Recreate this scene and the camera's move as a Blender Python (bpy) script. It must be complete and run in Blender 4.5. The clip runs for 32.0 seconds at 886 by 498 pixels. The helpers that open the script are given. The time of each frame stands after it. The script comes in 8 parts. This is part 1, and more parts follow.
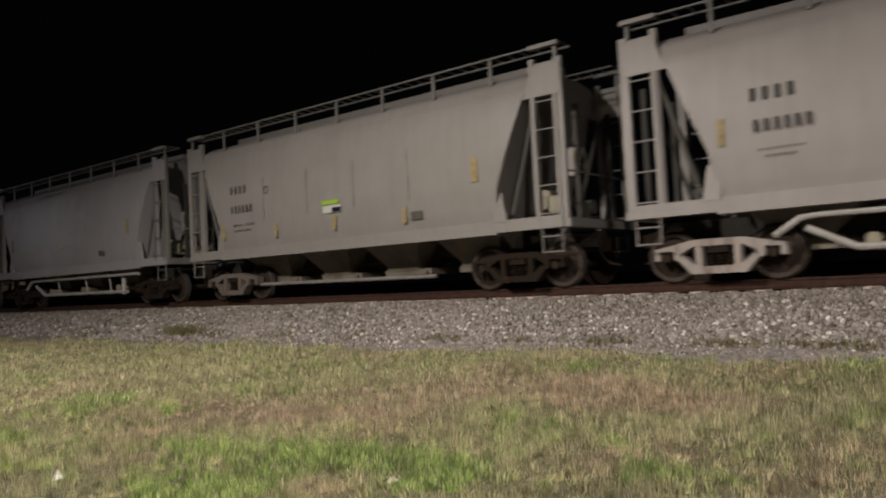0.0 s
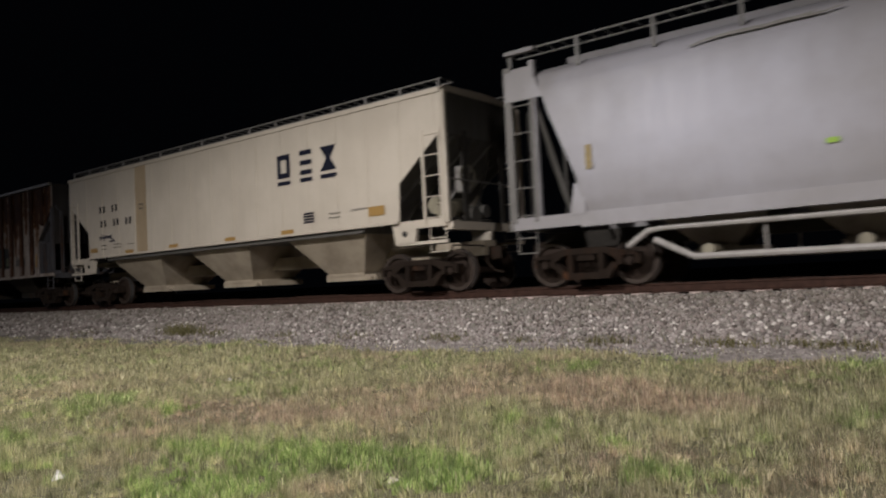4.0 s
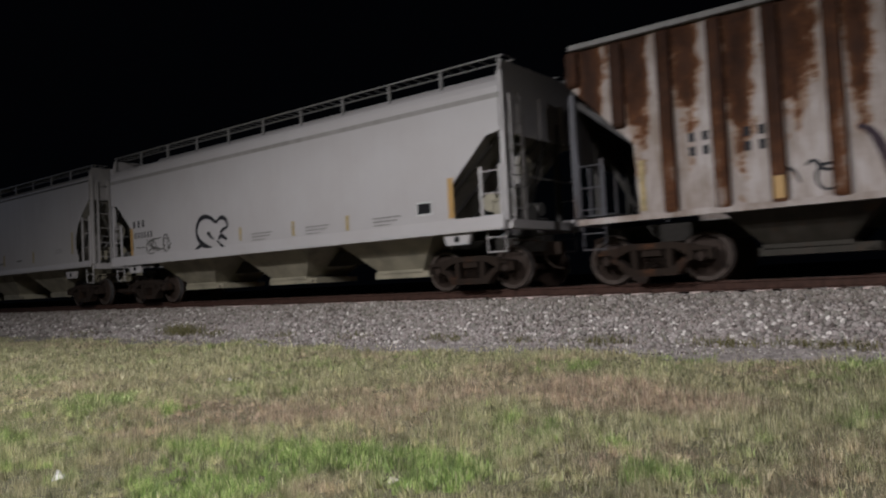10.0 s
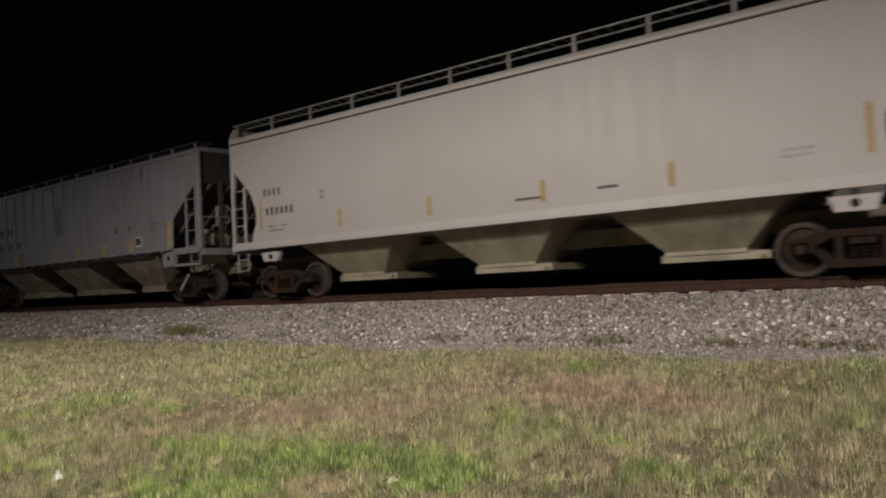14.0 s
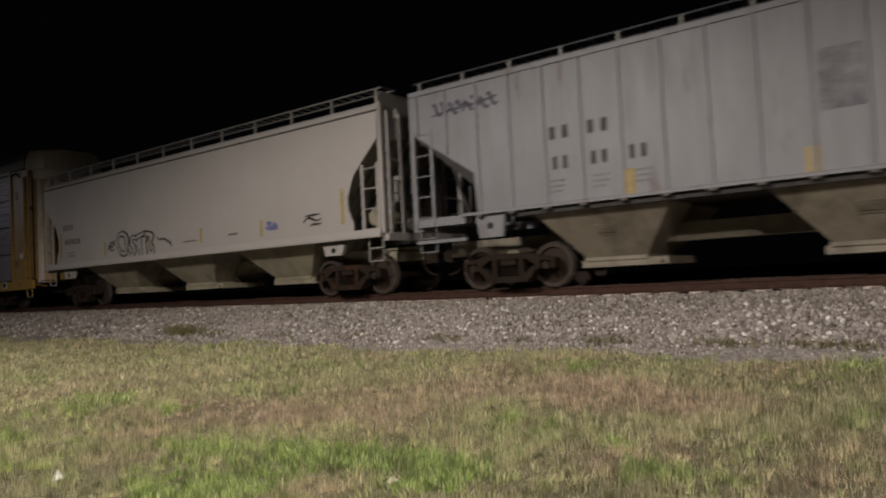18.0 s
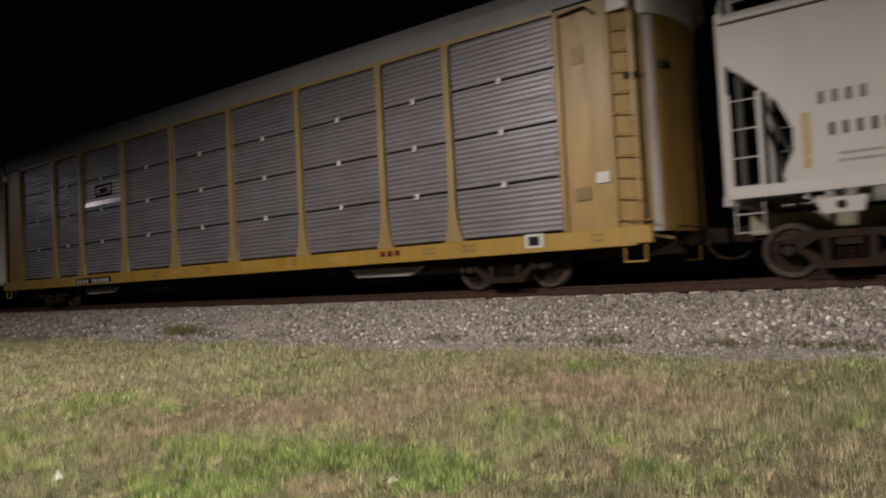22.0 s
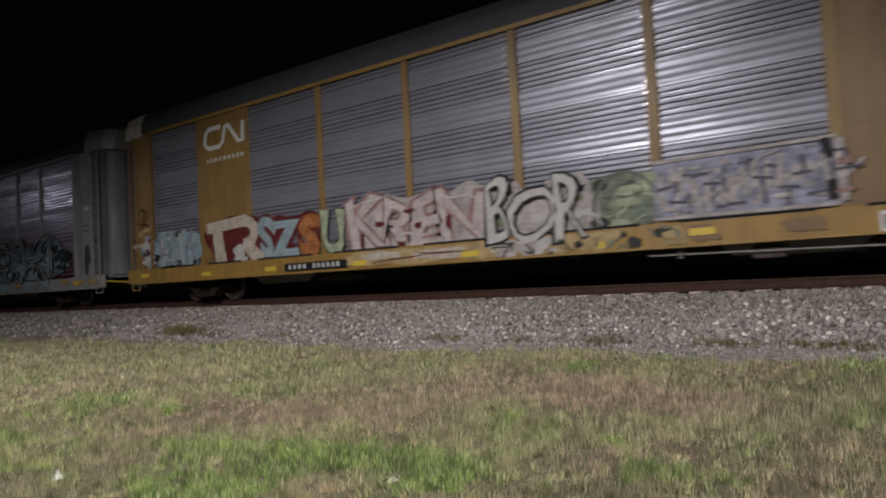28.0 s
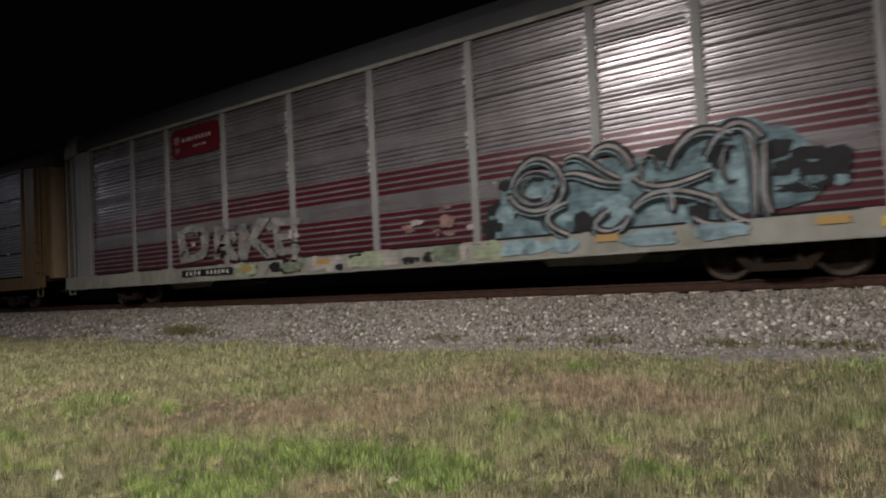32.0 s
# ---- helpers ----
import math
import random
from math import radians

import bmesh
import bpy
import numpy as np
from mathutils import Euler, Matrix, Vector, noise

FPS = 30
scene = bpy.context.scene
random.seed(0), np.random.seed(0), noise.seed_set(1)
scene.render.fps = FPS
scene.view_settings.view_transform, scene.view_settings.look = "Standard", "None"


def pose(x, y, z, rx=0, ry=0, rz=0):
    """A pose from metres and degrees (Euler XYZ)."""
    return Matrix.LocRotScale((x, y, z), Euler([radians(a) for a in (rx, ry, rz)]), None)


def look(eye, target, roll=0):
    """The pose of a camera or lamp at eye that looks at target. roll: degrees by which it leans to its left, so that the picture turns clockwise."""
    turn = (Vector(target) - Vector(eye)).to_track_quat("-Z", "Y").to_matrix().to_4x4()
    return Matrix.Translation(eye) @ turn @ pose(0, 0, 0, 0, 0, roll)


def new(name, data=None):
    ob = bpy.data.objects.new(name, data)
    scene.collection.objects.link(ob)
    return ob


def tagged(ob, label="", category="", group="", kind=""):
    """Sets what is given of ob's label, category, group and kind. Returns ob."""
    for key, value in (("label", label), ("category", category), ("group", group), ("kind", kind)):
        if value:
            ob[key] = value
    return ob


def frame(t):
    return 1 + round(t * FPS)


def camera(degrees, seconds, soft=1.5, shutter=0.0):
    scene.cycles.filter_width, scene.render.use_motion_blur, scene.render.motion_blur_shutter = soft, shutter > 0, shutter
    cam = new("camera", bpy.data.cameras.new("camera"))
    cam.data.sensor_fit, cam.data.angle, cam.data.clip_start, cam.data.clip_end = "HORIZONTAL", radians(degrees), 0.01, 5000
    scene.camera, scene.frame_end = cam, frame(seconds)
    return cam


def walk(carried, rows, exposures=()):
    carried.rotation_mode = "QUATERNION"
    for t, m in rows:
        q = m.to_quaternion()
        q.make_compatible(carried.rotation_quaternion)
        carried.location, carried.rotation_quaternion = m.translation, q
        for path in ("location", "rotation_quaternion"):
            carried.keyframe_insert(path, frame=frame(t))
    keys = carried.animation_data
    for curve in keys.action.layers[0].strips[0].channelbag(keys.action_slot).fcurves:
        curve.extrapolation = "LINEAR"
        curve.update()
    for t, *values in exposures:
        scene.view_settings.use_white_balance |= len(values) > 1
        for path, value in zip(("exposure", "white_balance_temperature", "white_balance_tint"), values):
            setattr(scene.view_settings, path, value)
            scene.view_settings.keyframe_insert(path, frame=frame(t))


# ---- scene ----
# Axes: x along the track (the train runs towards +x), y away from the camera, z = 0 at the top of the rails.
TRACK_Y = 14.0
cam = camera(62.22, 32.0, soft=2.0, shutter=0.5)
EYE = (0.0, 0.0, 0.253)
AIM = (-6.077, 7.930, 0.681)
walk(cam, [(0, look(EYE, AIM, -2.9)), (32, look(EYE, AIM, -2.9))],
     exposures=[(0, 0.0, 6500, 10), (2, 0.03, 6050, 11), (6, -0.04, 6030, 11), (8, -0.06, 5700, 11), (9, -0.08, 5680, 11), (10.5, -0.06, 5700, 10), (12, 0.02, 6500, 10), (13, 0.0, 6500, 11), (16, -0.08, 6500, 11), (17, -0.12, 6550, 11), (18, -0.07, 6500, 11), (19, -0.1, 6550, 11), (20, 0.0, 6330, 10), (22, 0.0, 6500, 11), (23, -0.03, 6080, 9), (25, -0.05, 6380, 10), (28, -0.15, 5880, 11), (29, -0.2, 6300, 10), (30, -0.18, 6130, 10), (31, -0.17, 5880, 8), (32, -0.27, 6230, 7)])

# ---- night sky and the lamps of the yard behind the camera ----
world = bpy.data.worlds.new("night")
scene.world = world
world.use_nodes = True
world.node_tree.nodes["Background"].inputs[0].default_value = (0.55, 0.6, 0.8, 1)
world.node_tree.nodes["Background"].inputs[1].default_value = 0.0012


def yard_lamp(x, y, z, watts, colour, radius=0.25, cone=170, fade=0.34):
    """Cut-off luminaire on a pole: it shines downwards in a wide cone."""
    data = bpy.data.lights.new("yard_light", "SPOT")
    data.energy, data.color, data.shadow_soft_size = watts, colour, radius
    data.spot_size, data.spot_blend = radians(cone), fade
    ob = new("yard_light", data)
    ob.location = (x, y, z)
    return ob


yard_lamp(-10.0, -0.8, 8.2, 8300, (1.0, 0.91, 0.81))
yard_lamp(6.0, -3.0, 8.0, 7800, (1.0, 0.90, 0.81), fade=0.39)
yard_lamp(-44.5, 4.0, 6.3, 300, (0.93, 0.91, 1.0), 0.2, 178, 0.08)

# The distance that the train has run, second by second.
RUN = [(0, 0.0), (1, 5.825), (2, 12.214), (3, 18.300), (3.5, 21.343), (5.5, 33.514), (6, 36.378), (7, 42.468),
       (8, 48.843), (9, 54.799), (10, 61.116), (11, 67.026), (12, 73.106), (13, 79.424), (14, 85.338), (14.5, 88.404),
       (16.5, 100.804), (17, 103.926), (18, 110.211), (19, 116.101), (20, 122.379), (21, 128.484), (22, 134.381),
       (23, 140.761), (24, 146.742), (25, 153.127), (25.5, 156.276), (27.5, 168.991), (28, 172.061), (29, 178.002),
       (30, 184.386), (31, 190.546), (32, 196.495)]

# ---- materials ----
DULL = 0.57  # one factor on every paint colour, balanced against the lamps


def nodes_of(name):
    m = bpy.data.materials.new(name)
    m.use_nodes = True
    return m, m.node_tree.nodes, m.node_tree.links, m.node_tree.nodes["Principled BSDF"]


def coords(n, l, scale=(1, 1, 1), shuffle=True):
    """Object coordinates, scaled, and shifted at random from object to object."""
    tc, mp = n.new("ShaderNodeTexCoord"), n.new("ShaderNodeMapping")
    l.new(tc.outputs["Object"], mp.inputs["Vector"])
    mp.inputs["Scale"].default_value = scale
    if shuffle:
        info, mul = n.new("ShaderNodeObjectInfo"), n.new("ShaderNodeMath")
        mul.operation, mul.inputs[1].default_value = "MULTIPLY", 37.0
        l.new(info.outputs["Random"], mul.inputs[0])
        l.new(mul.outputs[0], mp.inputs["Location"])
    return mp.outputs["Vector"]


def noise_of(n, l, vec, scale, detail=4, rough=0.6):
    t = n.new("ShaderNodeTexNoise")
    t.inputs["Scale"].default_value, t.inputs["Detail"].default_value, t.inputs["Roughness"].default_value = scale, detail, rough
    l.new(vec, t.inputs["Vector"])
    return t.outputs["Fac"]


def ramp(n, l, fac, stops):
    r = n.new("ShaderNodeValToRGB")
    while len(r.color_ramp.elements) < len(stops):
        r.color_ramp.elements.new(0.5)
    for e, (p, c) in zip(r.color_ramp.elements, stops):
        e.position, e.color = p, (*c, 1) if len(c) == 3 else c
    l.new(fac, r.inputs["Fac"])
    return r.outputs["Color"]


def mix(n, l, fac, a, b, mode="MIX"):
    m = n.new("ShaderNodeMix")
    m.data_type, m.blend_type = "RGBA", mode
    for sock, v in ((m.inputs["Factor"], fac), (m.inputs["A"], a), (m.inputs["B"], b)):
        if isinstance(v, bpy.types.NodeSocket):
            l.new(v, sock)
        elif isinstance(v, (int, float)):
            sock.default_value = v
        else:
            sock.default_value = (*v, 1)
    return m.outputs["Result"]


def bump(n, l, bsdf, height, strength, distance):
    b = n.new("ShaderNodeBump")
    b.inputs["Strength"].default_value, b.inputs["Distance"].default_value = strength, distance
    l.new(height, b.inputs["Height"])
    l.new(b.outputs["Normal"], bsdf.inputs["Normal"])


def paint(name, colour, grime=(0.10, 0.085, 0.07), dirt=0.5, rough=0.55, metal=0.0, streak=(3.0, 3.0, 0.35), rust=0.0,
          rust_colour=(0.11, 0.042, 0.018), from_top=None, blot=0.86, rough_span=(-0.03, 0.07)):
    """Weathered paint: vertical streaks of grime, blotches and specks, rust where it is asked for."""
    colour, grime, rust_colour = (tuple(k * DULL for k in c) for c in (colour, grime, rust_colour))
    m, n, l, p = nodes_of(name)
    v = coords(n, l, streak)
    v2 = coords(n, l)
    a = noise_of(n, l, v, 1.6, 6, 0.65)
    b = noise_of(n, l, v2, 0.9, 5, 0.6)
    c = noise_of(n, l, v2, 26, 3, 0.7)
    fac = ramp(n, l, a, [(0.42, (0, 0, 0)), (0.78, (dirt, dirt, dirt))])
    col = mix(n, l, fac, colour, grime)
    blot = ramp(n, l, b, [(0.35, (blot, blot * 0.99, blot * 0.98)), (0.65, (1.0, 1.0, 1.0))])
    col = mix(n, l, 1.0, col, blot, "MULTIPLY")
    speck = ramp(n, l, c, [(0.62, (0, 0, 0)), (0.80, (0.35, 0.35, 0.35))])
    col = mix(n, l, speck, col, grime)
    if rust:
        r1 = noise_of(n, l, coords(n, l, (2.2, 2.2, 0.30)), 1.1, 8, 0.72)
        lo = 0.62 - 0.3 * rust
        if from_top:
            sep, rng_, add_ = n.new("ShaderNodeSeparateXYZ"), n.new("ShaderNodeMapRange"), n.new("ShaderNodeMath")
            l.new(coords(n, l, shuffle=False), sep.inputs[0])
            l.new(sep.outputs["Z"], rng_.inputs["Value"])
            rng_.inputs["From Min"].default_value, rng_.inputs["From Max"].default_value = from_top
            rng_.inputs["To Min"].default_value, rng_.inputs["To Max"].default_value = -0.15, 0.19
            l.new(r1, add_.inputs[0])
            l.new(rng_.outputs[0], add_.inputs[1])
            r1 = add_.outputs[0]
        rf = ramp(n, l, r1, [(lo, (0, 0, 0)), (lo + 0.12, (1, 1, 1))])
        r2 = noise_of(n, l, v2, 9, 5, 0.7)
        rc = ramp(n, l, r2, [(0.3, tuple(k * 0.45 for k in rust_colour)), (0.55, rust_colour), (0.8, (0.18, 0.075, 0.03))])
        col = mix(n, l, rf, col, rc)
    l.new(col, p.inputs["Base Color"])
    rr = ramp(n, l, a, [(0.3, (rough + rough_span[0],) * 3), (0.75, (min(rough + rough_span[1], 1),) * 3)])
    l.new(rr, p.inputs["Roughness"])
    p.inputs["Metallic"].default_value = metal
    if not metal and max(colour) < 0.1:
        p.inputs["Specular IOR Level"].default_value = 0.15
    bump(n, l, p, c, 0.12, 0.004)
    return m


def plain(name, colour, rough=0.6, metal=0.0, vary=0.25, scale=14, grooves=0):
    colour = tuple(k * DULL for k in colour)
    m, n, l, p = nodes_of(name)
    v = coords(n, l)
    a = noise_of(n, l, v, scale, 5, 0.65)
    lo = tuple(k * (1 - vary) for k in colour)
    hi = tuple(min(1, k * (1 + vary)) for k in colour)
    l.new(ramp(n, l, a, [(0.3, lo), (0.7, hi)]), p.inputs["Base Color"])
    p.inputs["Roughness"].default_value, p.inputs["Metallic"].default_value = rough, metal
    p.inputs["Specular IOR Level"].default_value = 0.14
    if grooves:
        # paint that has settled over the panel's corrugations
        w, add_ = n.new("ShaderNodeTexWave"), n.new("ShaderNodeMath")
        w.bands_direction = "Z"
        w.inputs["Scale"].default_value, w.inputs["Distortion"].default_value = 0.314 / grooves, 0.4
        l.new(coords(n, l, shuffle=False), w.inputs["Vector"])
        l.new(w.outputs["Fac"], add_.inputs[0])
        l.new(a, add_.inputs[1])
        bump(n, l, p, add_.outputs[0], 0.14, 0.03)
    else:
        bump(n, l, p, a, 0.15, 0.004)
    return m


def glow_back(name, colour, rough=0.5):
    """Retroreflective sheeting."""
    m, n, l, p = nodes_of(name)
    p.inputs["Base Color"].default_value = (*colour, 1)
    p.inputs["Roughness"].default_value = rough
    return m


def rust_streaked(name, white, extra, by_panel=0.0):
    """White paint with brown rust that runs down from the top in broad vertical streaks."""
    m, n, l, p = nodes_of(name)
    bands = noise_of(n, l, coords(n, l, (2.6, 0.6, 0.07)), 1.3, 3, 0.5)
    fine = noise_of(n, l, coords(n, l, (9, 3, 0.9)), 2.0, 6, 0.7)
    spots = noise_of(n, l, coords(n, l), 3.2, 6, 0.7)
    sep, rng_, e1, e2, e3 = n.new("ShaderNodeSeparateXYZ"), n.new("ShaderNodeMapRange"), n.new("ShaderNodeMath"), n.new("ShaderNodeMath"), n.new("ShaderNodeMath")
    l.new(coords(n, l, shuffle=False), sep.inputs[0])
    l.new(sep.outputs["Z"], rng_.inputs["Value"])
    rng_.inputs["From Min"].default_value, rng_.inputs["From Max"].default_value = 1.4, 3.6
    rng_.inputs["To Min"].default_value, rng_.inputs["To Max"].default_value = (-0.21 if by_panel else -0.10) + extra, 0.055 + extra
    e2.operation, e2.inputs[1].default_value = "MULTIPLY_ADD", 0.16
    # the rear end has rusted further than the front
    rear, e0 = n.new("ShaderNodeMapRange"), n.new("ShaderNodeMath")
    l.new(sep.outputs["X"], rear.inputs["Value"])
    rear.inputs["From Min"].default_value, rear.inputs["From Max"].default_value = -7.5, 4.0
    rear.inputs["To Min"].default_value, rear.inputs["To Max"].default_value = 0.005, -0.01
    l.new(rear.outputs[0], e0.inputs[0])
    l.new(rng_.outputs[0], e0.inputs[1])
    if by_panel:
        # within each panel between the posts the rust has crept in from its rear edge
        turn_, wave_, amp_ = n.new("ShaderNodeMath"), n.new("ShaderNodeMath"), n.new("ShaderNodeMath")
        turn_.operation, turn_.inputs[1].default_value, turn_.inputs[2].default_value = "MULTIPLY_ADD", 2 * math.pi / 0.875, -2 * math.pi * (0.09 / 0.875 + 0.13)
        l.new(sep.outputs["X"], turn_.inputs[0])
        wave_.operation = "SINE"
        l.new(turn_.outputs[0], wave_.inputs[0])
        amp_.operation, amp_.inputs[1].default_value = "MULTIPLY_ADD", by_panel
        l.new(wave_.outputs[0], amp_.inputs[0])
        l.new(e0.outputs[0], amp_.inputs[2])
        e0 = amp_
    e1.operation, e1.inputs[1].default_value = "MULTIPLY_ADD", 0.45
    l.new(bands, e1.inputs[0])
    l.new(e0.outputs[0], e1.inputs[2])
    l.new(fine, e2.inputs[0])
    l.new(e1.outputs[0], e2.inputs[2])
    e3.operation, e3.inputs[1].default_value = "MULTIPLY_ADD", 0.50
    l.new(spots, e3.inputs[0])
    l.new(e2.outputs[0], e3.inputs[2])
    col = ramp(n, l, e3.outputs[0], [(0.685, white), (0.725, tuple(a * b for a, b in zip(white, (0.72, 0.56, 0.43)))), (0.76, (0.105, 0.045, 0.019)), (0.82, (0.058, 0.026, 0.013)), (0.95, (0.034, 0.017, 0.011))])
    dirt = mix(n, l, 1.0, ramp(n, l, fine, [(0.35, (0.70, 0.66, 0.62)), (0.62, (1, 1, 1))]), ramp(n, l, noise_of(n, l, coords(n, l, (1, 1, 0.5)), 2.2, 5, 0.65), [(0.35, (0.62, 0.56, 0.50)), (0.6, (1, 1, 1))]), "MULTIPLY")
    l.new(mix(n, l, 1.0, col, dirt, "MULTIPLY"), p.inputs["Base Color"])
    p.inputs["Roughness"].default_value, p.inputs["Specular IOR Level"].default_value = 0.8, 0.12
    bump(n, l, p, fine, 0.2, 0.006)
    return m


def pale_field(name, colour, pale, centre, size):
    """Weathered paint with one soft-edged paler field."""
    m = paint(name, colour, dirt=0.10, blot=0.93)
    n, l = m.node_tree.nodes, m.node_tree.links
    p = n["Principled BSDF"]
    base = p.inputs["Base Color"].links[0].from_socket
    tc, mp, ln = n.new("ShaderNodeTexCoord"), n.new("ShaderNodeMapping"), n.new("ShaderNodeVectorMath")
    l.new(tc.outputs["Object"], mp.inputs["Vector"])
    mp.inputs["Scale"].default_value = (1 / size[0], 0.0, 1 / size[1])
    mp.inputs["Location"].default_value = (-centre[0] / size[0], 0.0, -centre[1] / size[1])
    ln.operation = "LENGTH"
    l.new(mp.outputs["Vector"], ln.inputs[0])
    add_ = n.new("ShaderNodeMath")
    add_.operation, add_.inputs[1].default_value = "MULTIPLY_ADD", 0.5
    l.new(noise_of(n, l, coords(n, l), 1.4, 4, 0.6), add_.inputs[0])
    l.new(ln.outputs["Value"], add_.inputs[2])
    f = ramp(n, l, add_.outputs[0], [(0.40, (0.9, 0.9, 0.9)), (1.15, (0, 0, 0))])
    l.new(mix(n, l, f, base, tuple(k * DULL for k in pale)), p.inputs["Base Color"])
    return m


M = {}
M["grey"] = paint("grey_car_paint", (0.37, 0.35, 0.335), dirt=0.14, blot=0.9)
M["grey_dull"] = paint("dull_grey_car_paint", (0.36, 0.345, 0.33), dirt=0.6)
M["grey_light"] = paint("light_grey_car_paint", (0.485, 0.458, 0.447), dirt=0.03, blot=0.95)
M["grey_cool"] = paint("cool_grey_car_paint", (0.535, 0.51, 0.508), dirt=0.03, blot=0.95)
M["cream"] = paint("cream_car_paint", (0.82, 0.742, 0.63), dirt=0.10, grime=(0.36, 0.28, 0.20), blot=0.90)
M["cream_dark"] = paint("stained_cream_paint", (0.66, 0.52, 0.34), dirt=0.4, grime=(0.25, 0.18, 0.1))
M["ribbed_grey"] = paint("ribbed_grey_car_paint", (0.272, 0.275, 0.303), dirt=0.22, blot=0.9, rust=0.05)
M["rusty"] = rust_streaked("rusted_white_car_paint", (0.335, 0.305, 0.292), 0.15, 0.11)
M["rusty_post"] = rust_streaked("rust_brown_side_post", (0.20, 0.165, 0.15), 0.305)
M["rusty_grey"] = paint("rusted_greenish_grey_paint", (0.038, 0.034, 0.026), dirt=0.6, rust=0.25, rust_colour=(0.08, 0.04, 0.02))
M["yellow"] = paint("yellow_rack_paint", (0.47, 0.288, 0.042), dirt=0.45, grime=(0.23, 0.12, 0.025), rough=0.52)
M["yellow_end"] = paint("mottled_yellow_end_paint", (0.43, 0.265, 0.062), dirt=0.6, grime=(0.24, 0.13, 0.045), rough=0.5, rust=0.14, rust_colour=(0.17, 0.085, 0.03), blot=0.8)
M["door_edge"] = paint("chalky_white_door_edge", (0.66, 0.60, 0.56), dirt=0.7, grime=(0.30, 0.22, 0.16), rust=0.12)
M["yellow_post"] = paint("dusty_yellow_post_paint", (0.40, 0.285, 0.125), dirt=0.4, grime=(0.24, 0.15, 0.06), rough=0.42)
M["yellow_dull"] = paint("dull_yellow_rack_paint", (0.305, 0.188, 0.050), dirt=0.6, grime=(0.15, 0.075, 0.03), rust=0.12, rust_colour=(0.15, 0.07, 0.03), blot=0.78)
M["yellow_sill"] = paint("grimed_golden_sill_paint", (0.40, 0.242, 0.05), dirt=0.6, grime=(0.20, 0.10, 0.03), rust=0.14, rust_colour=(0.15, 0.07, 0.03), blot=0.8)
M["yellow_rusty"] = paint("rust_stained_yellow_paint", (0.25, 0.15, 0.058), dirt=0.6, grime=(0.14, 0.08, 0.04), rust=0.25, rust_colour=(0.14, 0.06, 0.03))
M["galv_brown"] = paint("brown_stained_galvanised_steel", (0.30, 0.27, 0.27), grime=(0.17, 0.13, 0.11), dirt=0.7, rough=0.44, metal=0.4, streak=(0.5, 3, 5), rough_span=(-0.05, 0.1))
M["galv"] = paint("galvanised_steel", (0.39, 0.375, 0.42), grime=(0.175, 0.157, 0.168), dirt=0.75, rough=0.40, metal=0.52, streak=(0.4, 3, 6), rough_span=(-0.05, 0.14))
M["galv_red"] = paint("faded_red_stripe_on_galvanised_steel", (0.105, 0.011, 0.025), grime=(0.10, 0.025, 0.03), dirt=0.45, rough=0.32, metal=0.2, streak=(0.5, 3, 5))
M["galv_bright"] = paint("bright_galvanised_steel", (0.515, 0.478, 0.53), grime=(0.18, 0.142, 0.15), dirt=0.8, rough=0.25, metal=0.62, streak=(0.35, 3, 7), rough_span=(-0.06, 0.16), blot=0.7)
M["galv_mid"] = paint("dulled_galvanised_steel", (0.345, 0.352, 0.42), grime=(0.19, 0.185, 0.205), dirt=0.7, rough=0.37, metal=0.46, streak=(0.5, 3, 5), rough_span=(-0.06, 0.12))
M["galv_pink"] = paint("bright_pinkish_steel", (0.60, 0.50, 0.50), grime=(0.4, 0.3, 0.3), dirt=0.3, rough=0.2, metal=0.8)
M["rack_grey"] = paint("grey_rack_paint", (0.255, 0.255, 0.28), dirt=0.5)
M["roof_grey"] = paint("grey_roof_paint", (0.29, 0.29, 0.315), dirt=0.2, grime=(0.22, 0.21, 0.21))
M["rack_pale"] = paint("pale_grey_rack_paint", (0.335, 0.332, 0.35), dirt=0.4, grime=(0.16, 0.15, 0.15))
M["cap_grey"] = paint("pale_grey_cap_paint", (0.46, 0.46, 0.475), dirt=0.4)
M["slope"] = paint("olive_grimed_slope_sheet", (0.40, 0.375, 0.325), dirt=0.5, grime=(0.10, 0.085, 0.06))
M["roof_dark"] = paint("dark_roof_steel", (0.085, 0.087, 0.105), dirt=0.5)
M["white_door"] = paint("white_end_door_paint", (0.82, 0.80, 0.78), dirt=0.4)
M["truck"] = paint("grimy_truck_steel", (0.032, 0.022, 0.016), grime=(0.016, 0.010, 0.008), dirt=0.6, rough=0.9, rust=0.3, rust_colour=(0.05, 0.024, 0.013))
M["truck_white"] = paint("whitewashed_truck_steel", (0.52, 0.46, 0.43), grime=(0.2, 0.15, 0.12), dirt=0.5, rough=0.75, rust=0.1, rust_colour=(0.16, 0.09, 0.06))
M["truck_pale"] = paint("dusty_truck_steel", (0.21, 0.175, 0.155), grime=(0.12, 0.09, 0.07), dirt=0.6, rough=0.75, rust=0.2, rust_colour=(0.10, 0.05, 0.03))
M["wheel"] = plain("wheel_steel", (0.045, 0.031, 0.024), 0.75, 0.1)
M["rim"] = plain("scuffed_wheel_rim", (0.08, 0.062, 0.052), 0.6, 0.2)
M["tread"] = plain("polished_wheel_tread", (0.5, 0.5, 0.5), 0.3, 0.9)
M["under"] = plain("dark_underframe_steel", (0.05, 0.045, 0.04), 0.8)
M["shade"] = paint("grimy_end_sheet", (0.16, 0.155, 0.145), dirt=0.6)
